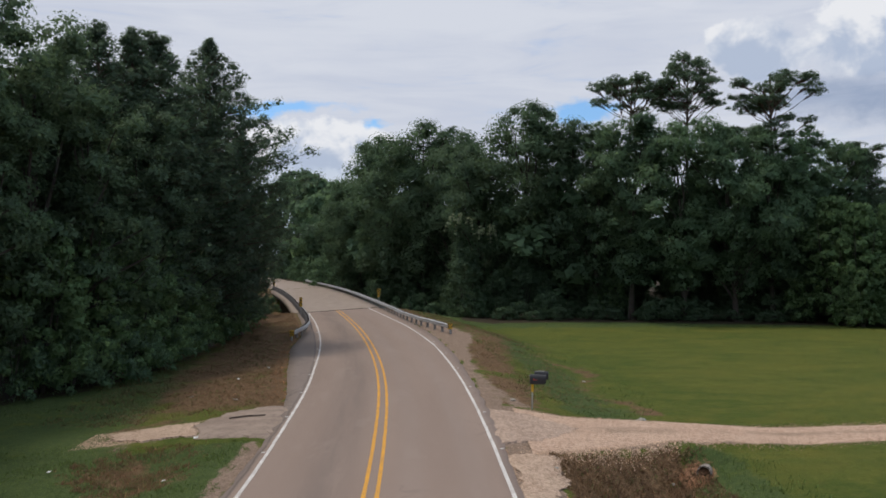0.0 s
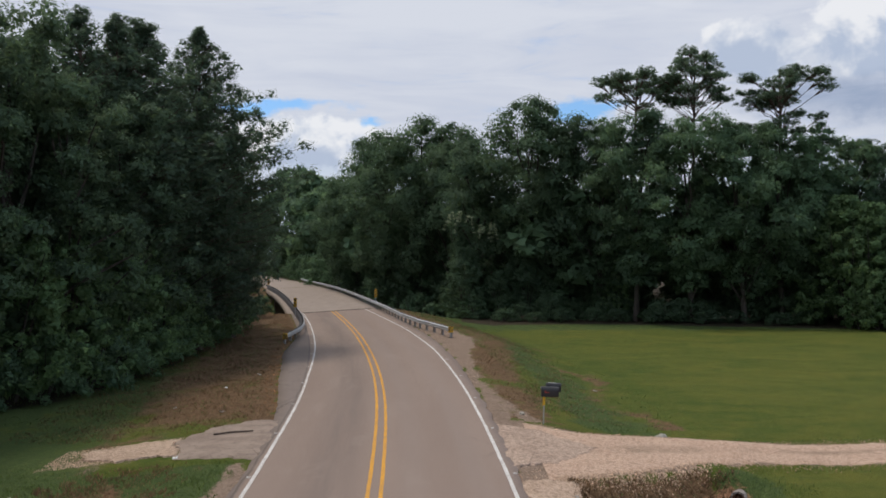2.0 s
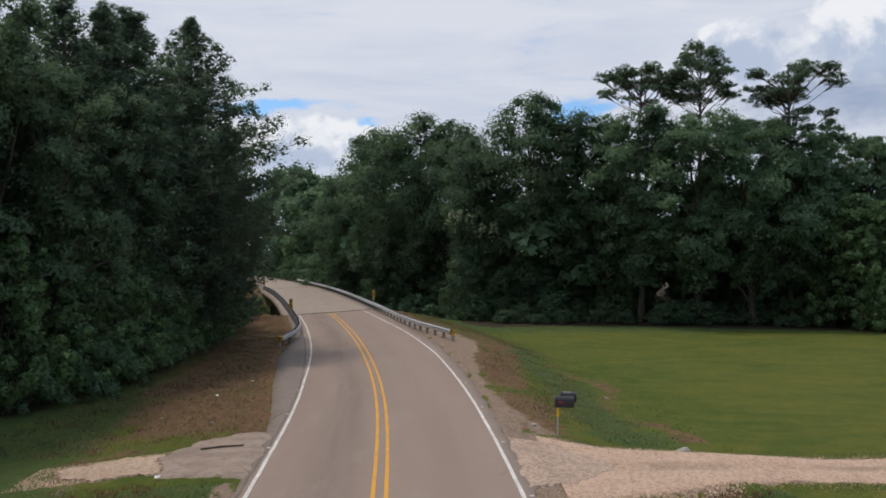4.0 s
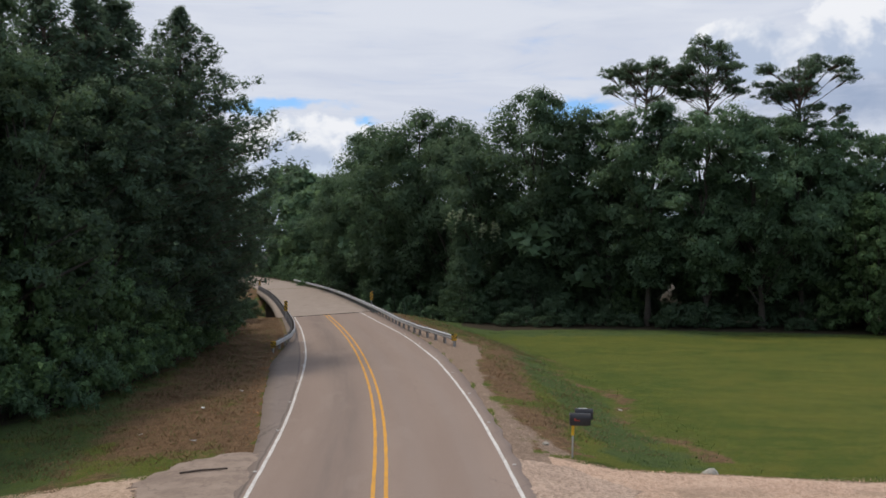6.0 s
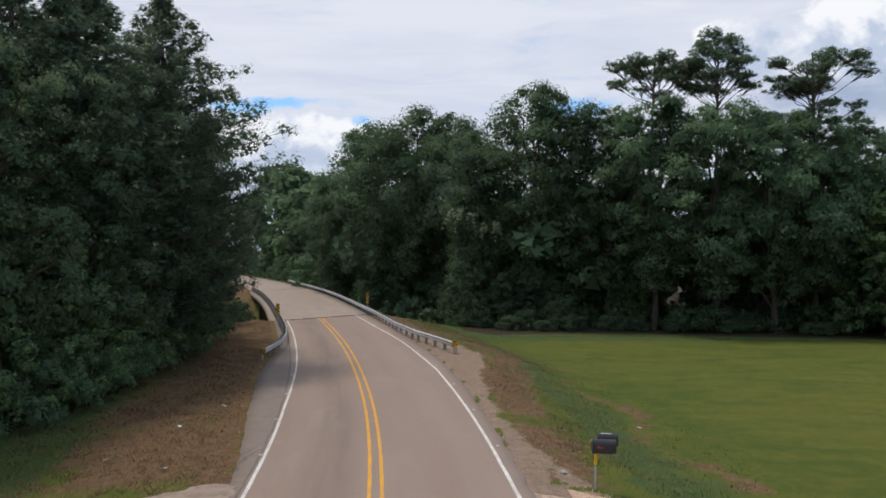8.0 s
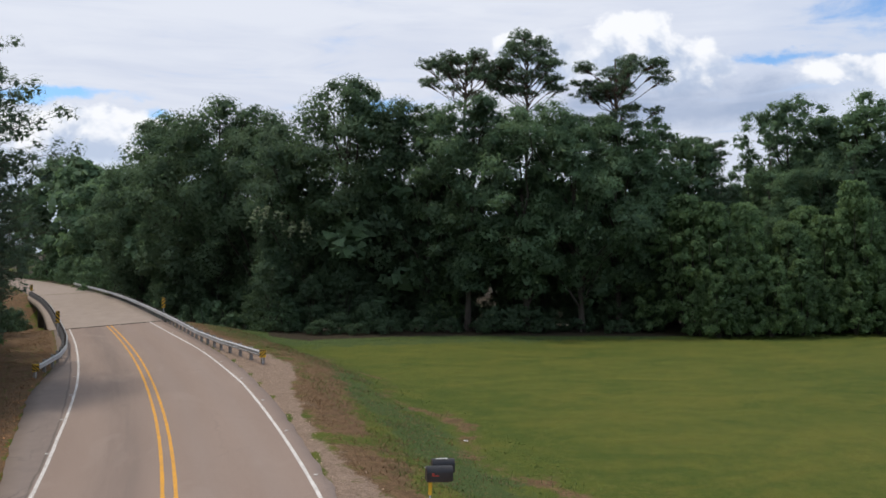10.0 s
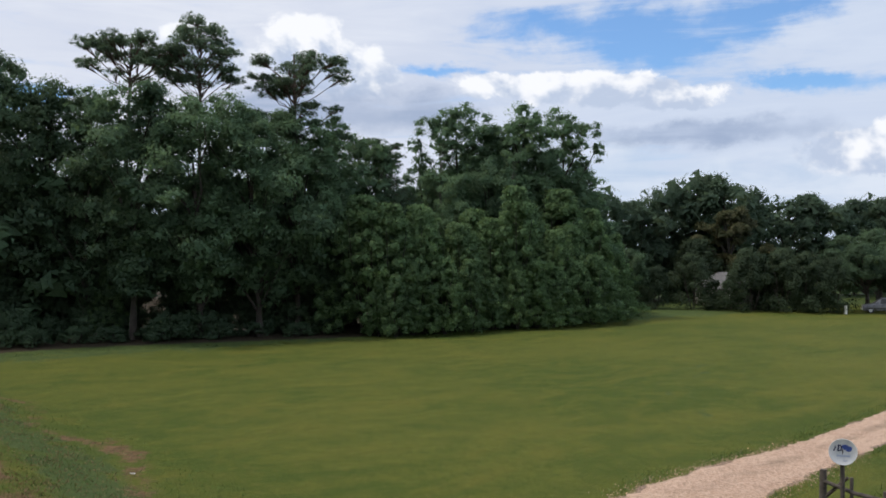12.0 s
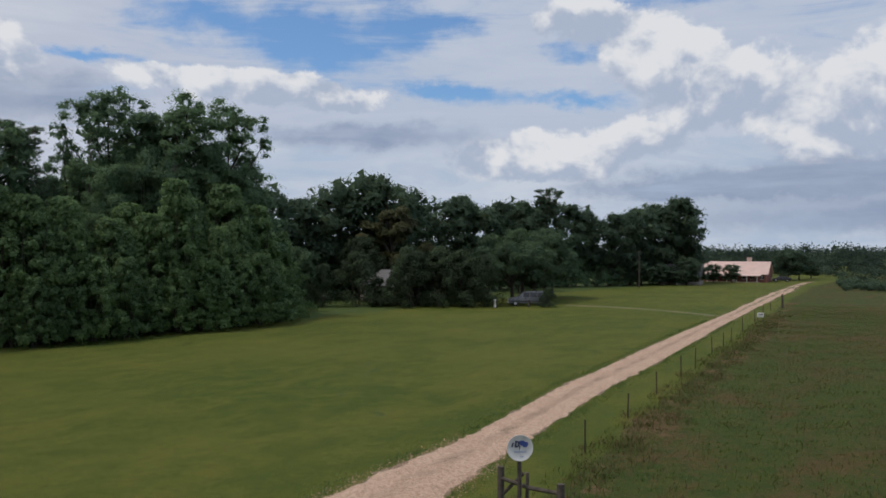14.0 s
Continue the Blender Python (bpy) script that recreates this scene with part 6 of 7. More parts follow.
def mailbox():
    root = empty("mailbox", pose(3.72, 34.44, hz(3.72, 34.44), 0, 1.5, -4), "large black metal mailbox on a steel post with yellow tape", "mailbox")
    bm = bmesh.new()
    tube(bm, [(-0.16, 0, -0.3), (-0.16, 0, 1.05)], 0.026, 10)
    part("post", bm, STEEL, root, "thin grey steel post")
    bm = bmesh.new()
    tube(bm, [(-0.16, 0, 0.72), (-0.16, 0, 1.03)], 0.048, 10)
    part("tape", bm, SIGN_YELLOW, root, "orange-yellow reflective tape")
    bm = bmesh.new()
    box(bm, 0.52, 0.22, 0.03, (0.02, 0, 1.06), 0.004)
    part("bracket", bm, POST_WOOD, root)
    arch = [(-0.15, 0.0)] + [(-0.15 * math.cos(a), 0.20 + 0.15 * math.sin(a)) for a in np.linspace(0, math.pi, 13)] + [(0.15, 0.0)]
    bm = bmesh.new()
    prism(bm, arch, 0.62, pose(0.06, 0, 1.075, 0, 0, 90))
    bmesh.ops.recalc_face_normals(bm, faces=bm.faces)
    body_ob = part("box", bm, BLACK_METAL, root, "domed black box")
    big = [(x * 1.05, z * 1.03) for x, z in arch]
    bm = bmesh.new()
    prism(bm, big, 0.03, pose(-0.258, 0, 1.07, 0, 0, 90))
    bmesh.ops.recalc_face_normals(bm, faces=bm.faces)
    door = part("door", bm, BLACK_METAL, root)
    bm = bmesh.new()
    box(bm, 0.03, 0.05, 0.03, (-0.285, 0, 1.38), 0.006)
    part("handle", bm, STEEL, door, "small steel pull")
    bm = bmesh.new()
    box(bm, 0.16, 0.012, 0.03, (-0.06, -0.165, 1.22), 0.003)
    box(bm, 0.06, 0.012, 0.06, (-0.12, -0.165, 1.25), 0.003)
    part("flag", bm, RED_PLASTIC, root, "folded red flag")
    bm = bmesh.new()
    box(bm, 0.30, 0.06, 0.006, (0.16, 0.34, 1.513), 0.002)
    part("label", bm, LITTER, root, "pale strip along the top")
    # second smaller box behind
    bm = bmesh.new()
    prism(bm, [(x * 0.95, z * 0.92) for x, z in arch], 0.56, pose(0.20, 0.36, 1.19, 0, 0, 90))
    bmesh.ops.recalc_face_normals(bm, faces=bm.faces)
    part("rear_box", bm, BLACK_METAL, root)
    bm = bmesh.new()
    box(bm, 0.06, 0.4, 0.05, (0.1, 0.2, 1.1), 0.006)
    part("crossbar", bm, POST_WOOD, root)


mailbox()


def culvert():
    root = empty("culvert_pipe", pose(8.42, 27.62, -0.98, -4, 0, -24) @ Matrix.Scale(0.8, 4), "pale concrete culvert pipe end in the ditch", "culvert")
    bm = bmesh.new()
    n = 24
    rings = []
    for r, y in ((0.30, 2.0), (0.30, -0.15), (0.24, -0.15), (0.24, 2.0)):
        rings.append([bm.verts.new((r * math.cos(2 * math.pi * k / n), y + (0.0 if y > 0 else 0.04 * math.sin(k * 2.3)), r * math.sin(2 * math.pi * k / n))) for k in range(n)])
    for a, b in zip(rings, rings[1:]):
        for k in range(n):
            bm.faces.new((a[k], a[(k + 1) % n], b[(k + 1) % n], b[k]))
    bmesh.ops.recalc_face_normals(bm, faces=bm.faces)
    part("pipe", bm, PIPE_CONCRETE, root)
    # a near-black disc across the pipe stands for its unlit inside
    bm = bmesh.new()
    bmesh.ops.create_circle(bm, cap_ends=True, segments=20, radius=0.245, matrix=pose(0, 1.2, 0, 90))
    part("dark_disc", bm, worn("pipe_darkness", (0.012, 0.01, 0.008), (0.03, 0.024, 0.018), 0.95), root, "dark disc standing for the unlit inside")


culvert()


def rock(name, x, y, size, seed, label, flat=0.6, mat=STONE):
    bm = bmesh.new()
    bmesh.ops.create_icosphere(bm, subdivisions=3, radius=1.0)
    for v in bm.verts:
        k = 1 + 0.35 * noise.noise(v.co * 1.3 + Vector((seed, 0, 0))) + 0.12 * noise.noise(v.co * 4 + Vector((seed, 3, 0)))
        v.co = Vector((v.co.x * k * size, v.co.y * k * size * 0.8, v.co.z * k * size * flat))
    ob = part(name, bm, mat)
    ob.matrix_basis = pose(x, y, hz(x, y) + size * flat * 0.25, 0, 0, seed * 50)
    return tagged(ob, label, "stone", "stones by the driveway")


for k, (x, y, s) in enumerate(((8.0, 34.62, 0.30), (8.15, 35.05, 0.2), (2.9, 35.8, 0.12), (3.3, 25.2, 0.10), (7.3, 27.2, 0.07))):
    rock("stone", x, y, s, k + 1, "pale rounded stone beside the gravel driveway")


def litter_bit(x, y, s, seed):
    bm = bmesh.new()
    g = bmesh.ops.create_grid(bm, x_segments=4, y_segments=4, size=s)
    for v in bm.verts:
        v.co.z = 0.5 * s * noise.noise(v.co * (2.5 / s) + Vector((seed, 0, 0)))
    ob = part("paper_scrap", bm, LITTER)
    ob.modifiers.new("thick", "SOLIDIFY").thickness = 0.006
    ob.matrix_basis = pose(x, y, hz(x, y) + 0.10, 10, 12, seed * 70)
    return tagged(ob, "small crumpled white scrap of paper in the grass", "litter", "litter by the road")


for k, (x, y, s) in enumerate(((7.45, 45.3, 0.085), (-8.9, 36.6, 0.08), (-11.3, 38.4, 0.07), (-8.4, 29.0, 0.08), (-10.3, 43.0, 0.06), (-9.6, 47.0, 0.08), (5.3, 24.6, 0.09), (-8.0, 24.4, 0.06), (-12.0, 26.0, 0.06))):
    litter_bit(x, y, s, k + 1)
bm = bmesh.new()
tube(bm, [(-8.05, 32.15, hz(-8.05, 32.15) + 0.10), (-7.5, 32.3, hz(-7.5, 32.3) + 0.11), (-6.75, 32.45, hz(-6.75, 32.45) + 0.10)], [0.03, 0.035, 0.025], 6)
tagged(part("fallen_branch", bm, worn("dark_twig", (0.03, 0.022, 0.018), (0.07, 0.05, 0.04), 0.9)), "dark fallen branch lying on the concrete apron", "branch")

# ---- by the meadow fence ----


def farm_sign():
    root = empty("round_sign", pose(19.66, 28.24, hz(19.66, 28.24), 0, 0, -53), "round white painted dish sign on a dark post", "sign")
    z = 1.62 - hz(19.66, 28.24)
    bm = bmesh.new()
    tube(bm, [(0, 0.05, -0.3), (0, 0.05, z + 0.1)], 0.055, 10)
    part("post", bm, POST_WOOD, root, "dark wooden post")
    bm = bmesh.new()
    n = 32
    rings = []
    for r, y in ((0.001, 0.0), (0.15, -0.008), (0.27, -0.03), (0.315, -0.055), (0.325, -0.05), (0.315, -0.035), (0.27, -0.012), (0.15, 0.01), (0.001, 0.02)):
        rings.append([bm.verts.new((r * math.cos(2 * math.pi * k / n), y, z + r * math.sin(2 * math.pi * k / n))) for k in range(n)])
    for a, b in zip(rings, rings[1:]):
        for k in range(n):
            bm.faces.new((a[k], a[(k + 1) % n], b[(k + 1) % n], b[k]))
    bmesh.ops.remove_doubles(bm, verts=bm.verts, dist=0.002)
    bmesh.ops.recalc_face_normals(bm, faces=bm.faces)
    dish = part("dish", bm, WHITE_PAINT_METAL, root, "shallow white dish")
    bm = bmesh.new()
    for ax, az, r in ((0.06, 0.115, 0.075), (0.13, 0.075, 0.075), (0.02, 0.13, 0.05), (0.16, 0.10, 0.05)):
        outline = [(ax + r * math.cos(t), z + az + r * 0.85 * math.sin(t)) for t in np.linspace(0, 2 * math.pi, 14)[:-1]]
        prism(bm, outline, 0.006, Matrix.Translation((0, -0.022 - 0.001 * ax * 10, 0)))
    bmesh.ops.recalc_face_normals(bm, faces=bm.faces)
    part("emblem", bm, BLUE_PAINT, root, "blue rounded emblem")
    bm = bmesh.new()
    box(bm, 0.035, 0.006, 0.15, (-0.10, -0.022, z + 0.09), 0.0, pose(0, 0, 0, 0, 10, 0))
    box(bm, 0.08, 0.006, 0.03, (-0.08, -0.0225, z + 0.155), 0.0, pose(0, 0, 0, 0, 12, 0))
    box(bm, 0.08, 0.006, 0.03, (-0.085, -0.0225, z + 0.025), 0.0, pose(0, 0, 0, 0, -8, 0))
    box(bm, 0.03, 0.006, 0.12, (-0.035, -0.023, z + 0.09), 0.0, pose(0, 0, 0, 0, 4, 0))
    box(bm, 0.03, 0.006, 0.12, (-0.185, -0.03, z + 0.075), 0.0, pose(0, 0, 0, 0, 18, 0))
    part("dark_bars", bm, NAVY_PAINT, root, "dark painted shapes")
    bm = bmesh.new()
    box(bm, 0.30, 0.006, 0.045, (0.01, -0.0215, z - 0.10), 0.0)
    box(bm, 0.09, 0.006, 0.02, (0.05, -0.036, z - 0.215), 0.0)
    part("faded_bar", bm, PALE_BLUE, root, "faded blue bar")


farm_sign()


def wood_brace():
    """Three old posts of a fence corner, joined by a rail and a slanting stay."""
    a, b, c = Vector((19.96, 28.93, 0)), Vector((19.72, 27.18, 0)), Vector((20.02, 28.22, 0))
    for v in (a, b, c):
        v.z = hz(v.x, v.y)
    root = empty("fence_corner", Matrix.Translation(a), "weathered wooden corner posts with a rail and a slanting stay", "fence")

    def post(at, high, r, seed):
        bm = bmesh.new()
        o = at - a
        tube(bm, [(o.x + 0.02 * math.sin(seed), o.y, o.z - 0.3), (o.x, o.y, o.z + high * 0.5), (o.x + 0.03, o.y + 0.01, o.z + high)], [r * 1.08, r, r * 0.95], 10)
        part("post", bm, POST_WOOD, root)

    post(a, 1.78, 0.09, 1)
    post(b, 1.66, 0.10, 4)
    post(c, 1.72, 0.045, 2)
    bm = bmesh.new()
    o, q = Vector((0, 0, 1.50)), (b - a) + Vector((0, 0, 1.44))
    tube(bm, [o, (o + q) / 2 + Vector((0, 0, -0.06)), q], [0.05, 0.055, 0.05], 8)
    part("rail", bm, POST_WOOD, root)
    bm = bmesh.new()
    tube(bm, [(c - a) + Vector((0.02, 0.1, 1.70)), Vector((0.02, -0.05, 1.1))], [0.04, 0.045], 8)
    part("stay", bm, POST_WOOD, root)


wood_brace()


def fence_posts():
    bm = bmesh.new()
    box(bm, 0.05, 0.012, 1.6, (0, 0, 0.45), 0.0)
    box(bm, 0.012, 0.05, 1.6, (0, 0.025, 0.45), 0.0)
    for k in range(8):
        box(bm, 0.03, 0.012, 0.015, (0, -0.008, 0.2 + 0.13 * k), 0.0)
    first = tagged(part("fence_post", bm, worn("rusty_steel", (0.03, 0.022, 0.018), (0.085, 0.055, 0.04), 0.85)), "thin dark steel fence post in the tall weeds", "fence post", "posts of the meadow fence")
    spots = ((29.6, 30.7), (36.4, 31.6), (42.7, 32.4), (49.4, 33.2), (53.6, 33.6), (60.9, 34.5), (65.9, 35.0), (70.3, 35.5), (79.3, 36.7), (90.4, 38.1), (99, 39.1), (108, 40.1))
    for k, (x, y) in enumerate(spots):
        m = pose(x, y, hz(x, y), 2 * math.sin(k * 2.1), 2 * math.sin(k * 3.7), 7) @ Matrix.Diagonal((1, 1, 0.95 + 0.08 * math.sin(k * 5.0), 1))
        if k == 0:
            first.matrix_basis = m
        else:
            keep = first.scale.copy()
            first.scale = (1, 1, 1)
            copy_thing(first, m)
            first.scale = keep


fence_posts()


def small_board():
    root = empty("drive_sign", pose(90.6, 37.6, hz(90.6, 37.6), 0, 0, -75), "small white board on short posts beside the driveway", "sign")
    bm = bmesh.new()
    box(bm, 0.62, 0.03, 0.44, (0, 0, 0.72), 0.01)
    part("board", bm, WHITE_PAINT_METAL, root)
    for x in (-0.24, 0.24):
        bm = bmesh.new()
        box(bm, 0.05, 0.05, 1.1, (x, 0.05, 0.30), 0.006)
        part("post", bm, POST_WOOD, root)
    bm = bmesh.new()
    box(bm, 0.4, 0.006, 0.09, (0, -0.018, 0.76), 0.0)
    part("dark_bar", bm, SIGN_BLACK, root)


small_board()
bm = bmesh.new()
tube(bm, [(0, 0, -0.3), (0.02, 0, 1.0), (0, 0.02, 1.7)], [0.15, 0.14, 0.12], 10)
ob = tagged(part("gate_post", bm, POST_WOOD), "thick dark wooden post beside the driveway", "post")
ob.matrix_basis = pose(113.9, 39.9, hz(113.9, 39.9))

# ---- across the lawn ----


def utility_pole(x, y, top, lamp, label):
    root = empty("utility_pole", pose(x, y, hz(x, y)), label, "pole", "poles by the lawn")
    h = top - hz(x, y)
    bm = bmesh.new()
    tube(bm, [(0, 0, -0.5), (0, 0, h * 0.5), (0.05, 0, h)], [0.12, 0.10, 0.08], 10)
    part("mast", bm, POST_WOOD, root)
    bm = bmesh.new()
    if lamp:
        tube(bm, [(0, 0, h - 0.4), (0.3, -1.0, h - 0.1), (0.35, -1.3, h - 0.15)], 0.05, 6)
        part("arm", bm, STEEL, root)
        bm = bmesh.new()
        tube(bm, [(0.36, -1.3, h - 0.45), (0.36, -1.3, h - 0.15)], [0.26, 0.12], 12)
        part("lamp_head", bm, WHITE_PAINT_METAL, root)
    else:
        box(bm, 0.10, 1.2, 0.10, (0, 0, h - 0.3), 0.01, pose(0, 0, 0, 0, 0, 30))
        part("crossarm", bm, POST_WOOD, root)


utility_pole(162.8, 75.6, 6.3, False, "plain wooden utility pole at the edge of the lawn")
utility_pole(189.0, 81.0, 7.0, True, "pole with a yard lamp by the trees")


def wheel(root, x, y, r, wide):
    bm = bmesh.new()
    tube(bm, [(x, y - wide / 2, r), (x, y - wide * 0.3, r), (x, y + wide * 0.3, r), (x, y + wide / 2, r)], [r * 0.92, r, r, r * 0.92], 20)
    tyre = part("wheel", bm, RUBBER, root)
    for s in (-1, 1):
        bm = bmesh.new()
        tube(bm, [(x, y + s * wide * 0.46, r), (x, y + s * (wide * 0.5 + 0.012), r)], [r * 0.62, r * 0.55], 16)
        part("rim", bm, STEEL, tyre)


def vehicle(name, m, side, wide, paint, label, belt, hood):
    """A parked car from its side outline; belt: height where the windows begin."""
    root = empty(name, m, label, "car")
    bm = bmesh.new()
    prism(bm, side, wide, None)
    bmesh.ops.recalc_face_normals(bm, faces=bm.faces)
    for v in bm.verts:
        if v.co.z > belt:
            v.co.y *= 1 - 0.16 * min(1, (v.co.z - belt) / 0.6)
    bmesh.ops.bevel(bm, geom=[e for e in bm.edges], offset=0.05, segments=2, affect="EDGES", profile=0.6)
    part("body", bm, paint, root)
    xs = [p[0] for p in side]
    L, R = min(xs), max(xs)
    roof = max(p[1] for p in side)
    tops = [p[0] for p in side if p[1] > roof - 0.12]
    a, b = min(tops) - 0.15, max(tops) - 0.05
    n = 3
    for s in (-1, 1):
        for k in range(n):
            x0, x1 = a + (b - a) * k / n + 0.05, a + (b - a) * (k + 1) / n - 0.05
            bm = bmesh.new()
            prism(bm, [(x0, belt + 0.05), (x1, belt + 0.05), (x1, roof - 0.13), (x0 + (0.12 if k == 0 else 0), roof - 0.13)], 0.03, Matrix.Translation((0, s * (wide * 0.5 - 0.002), belt + 0.05)) @ pose(0, 0, 0, s * 13) @ Matrix.Translation((0, 0, -belt - 0.05)))
            bmesh.ops.recalc_face_normals(bm, faces=bm.faces)
            part("window", bm, GLASS, root, "dark glass")
        bm = bmesh.new()
        box(bm, R - L - 0.5, 0.02, 0.08, ((L + R) / 2, s * (wide / 2 + 0.005), 0.62), 0.006)
        part("side_trim", bm, SIGN_BLACK, root)
        for x in (L + 0.85, R - 0.95):
            wheel(root, x, s * (wide / 2 - 0.12), 0.34, 0.22)
        bm = bmesh.new()
        box(bm, 0.05, 0.28, 0.16, (L - 0.005, s * (wide / 2 - 0.28), 0.78), 0.02)
        part("headlight", bm, WHITE_PAINT_METAL, root)
        bm = bmesh.new()
        box(bm, 0.05, 0.14, 0.3, (R + 0.005, s * (wide / 2 - 0.14), 0.85), 0.02)
        part("tail_light", bm, RED_PLASTIC, root)
    for x in (L - 0.02, R + 0.02):
        bm = bmesh.new()
        box(bm, 0.14, wide * 0.96, 0.18, (x, 0, 0.45), 0.04)
        part("bumper", bm, STEEL, root)
    return root


VAN_SIDE = ((-2.45, 0.35), (-2.5, 0.75), (-2.35, 0.98), (-1.35, 1.15), (-0.55, 1.80), (-0.2, 1.88), (2.15, 1.88), (2.4, 1.75), (2.5, 1.0), (2.48, 0.35))
CAR_SIDE = ((-2.2, 0.32), (-2.25, 0.7), (-1.2, 0.92), (-0.55, 1.40), (0.8, 1.44), (1.5, 1.05), (2.2, 0.95), (2.22, 0.32))
vehicle("van", pose(101.0, 68.9, hz(101, 68.9), 0, 0, -58), VAN_SIDE, 1.85, VAN_PAINT, "silver-grey van parked in the shade under a tree", 1.12, True)
vehicle("car", pose(222.5, 60.6, hz(222.5, 60.6), 0, 0, -70), CAR_SIDE, 1.75, CAR_PAINT, "dark car parked beside the farmhouse", 0.95, True)


def gable(bm, length, depth, eave, ridge, over, thick):
    """A pitched roof with thickness, ridge along y."""
    for s in (-1, 1):
        v = []
        for dz in (0, thick):
            for y in (-length / 2 - over, length / 2 + over):
                v.append(bm.verts.new((s * (depth / 2 + over), y, eave - over * (ridge - eave) / (depth / 2) + dz)))
                v.append(bm.verts.new((0, y, ridge + dz)))
        a, b, c, d, e, f, g, h = v
        for q in ((a, b, d, c), (e, g, h, f), (a, c, g, e), (a, e, f, b), (c, d, h, g), (b, f, h, d)):
            bm.faces.new(q)
    bmesh.ops.recalc_face_normals(bm, faces=bm.faces)


def house(m, length, depth, eave, ridge, wall_mat, roof_mat, label, porch, seams):
    root = empty("house", m, label, "house", "houses")
    t = 0.2
    openings = [(-length / 2 + length * (k + 0.5) / 7) for k in range(7)]
    bm = bmesh.new()
    # front wall in piers, sill and head, so that doors and windows go through it
    ys = [-length / 2] + [v for o in openings for v in (o - 0.5, o + 0.5)] + [length / 2]
    for k in range(0, len(ys), 2):
        box(bm, t, ys[k + 1] - ys[k], eave, (-depth / 2, (ys[k] + ys[k + 1]) / 2, eave / 2))
    for k, o in enumerate(openings):
        lo = 0.0 if k == 3 else 0.8
        if lo:
            box(bm, t, 1.0, lo, (-depth / 2, o, lo / 2))
        box(bm, t, 1.0, eave - 1.95, (-depth / 2, o, (eave + 1.95) / 2))
    part("front_wall", bm, wall_mat, root, flat=True)
    for k, o in enumerate(openings):
        lo = 0.05 if k == 3 else 0.8
        bm = bmesh.new()
        box(bm, 0.05, 0.98, 1.95 - lo, (-depth / 2 + 0.03, o, (lo + 1.95) / 2))
        if k == 3:
            door = part("door", bm, TRIM_WHITE, root, "white front door")
            bm = bmesh.new()
            tube(bm, [(-depth / 2 - 0.01, o + 0.38, 1.0), (-depth / 2 - 0.07, o + 0.38, 1.0)], 0.03, 8)
            part("knob", bm, STEEL, door)
        else:
            win = part("window", bm, GLASS, root, "dark window")
            bm = bmesh.new()
            box(bm, 0.06, 0.05, 1.15, (-depth / 2 - 0.03, o, 1.375))
            box(bm, 0.06, 1.0, 0.05, (-depth / 2 - 0.03, o, 1.375))
            part("muntin", bm, TRIM_WHITE, win, "white glazing bars")
            bm = bmesh.new()
            box(bm, 0.14, 1.16, 0.07, (-depth / 2 - 0.10, o, 0.79))
            part("sill", bm, TRIM_WHITE, win)
    for nm, sx, sy, at in (("back_wall", t, length, (depth / 2, 0, eave / 2)), ("side_wall", depth - t, t, (0, -length / 2 + t / 2, eave / 2)), ("side_wall", depth - t, t, (0, length / 2 - t / 2, eave / 2))):
        bm = bmesh.new()
        box(bm, sx, sy, eave, at)
        part(nm, bm, wall_mat, root, flat=True)
    for s in (-1, 1):
        bm = bmesh.new()
        prism(bm, [(-depth / 2, eave), (depth / 2, eave), (0, ridge)], t, Matrix.Translation((0, s * (length / 2 - t / 2), 0)))
        bmesh.ops.recalc_face_normals(bm, faces=bm.faces)
        part("gable", bm, wall_mat, root, flat=True)
    bm = bmesh.new()
    gable(bm, length, depth, eave, ridge, 0.45, 0.12)
    roof = part("roof", bm, roof_mat, root, flat=True)
    if seams:
        run = math.hypot(depth / 2 + 0.45, ridge - eave)
        tilt = math.degrees(math.atan2(ridge - eave, depth / 2))
        for k in range(int(length / 0.9) + 1):
            bm = bmesh.new()
            box(bm, run, 0.05, 0.04, (-depth / 4 - 0.22, -length / 2 + 0.9 * k, (eave + ridge) / 2 + 0.12 - 0.22 * (ridge - eave) / (depth / 2) + 0.02), 0, pose(0, 0, 0, 0, -tilt, 0))
            part("roof_seam", bm, roof_mat, roof, flat=True)
    if porch:
        bm = bmesh.new()
        box(bm, 2.6, length * 0.8, 0.15, (-depth / 2 - 1.3, 0, 0.1))
        part("porch_floor", bm, CONCRETE, root, flat=True)
        bm = bmesh.new()
        pitch = math.degrees(math.atan2(0.35, 2.8))
        box(bm, 2.9, length * 0.86, 0.10, (-depth / 2 - 1.5, 0, eave - 0.32), 0, pose(0, 0, 0, 0, -pitch, 0))
        part("porch_roof", bm, roof_mat, root, flat=True)
        for k in range(6):
            bm = bmesh.new()
            box(bm, 0.16, 0.16, eave - 0.5, (-depth / 2 - 2.5, -length * 0.38 + length * 0.76 * k / 5, (eave - 0.5) / 2 + 0.1), 0.01)
            part("porch_post", bm, TRIM_WHITE, root)
        bm = bmesh.new()
        box(bm, 0.8, 1.1, 1.6, (0.6, -length * 0.19, ridge + 0.35), 0.02)
        chim = part("chimney", bm, ROOF_PINK, root, "pale chimney")
        bm = bmesh.new()
        box(bm, 0.95, 1.25, 0.14, (0.6, -length * 0.19, ridge + 1.15), 0.02)
        part("cap", bm, CONCRETE, chim)
    return root


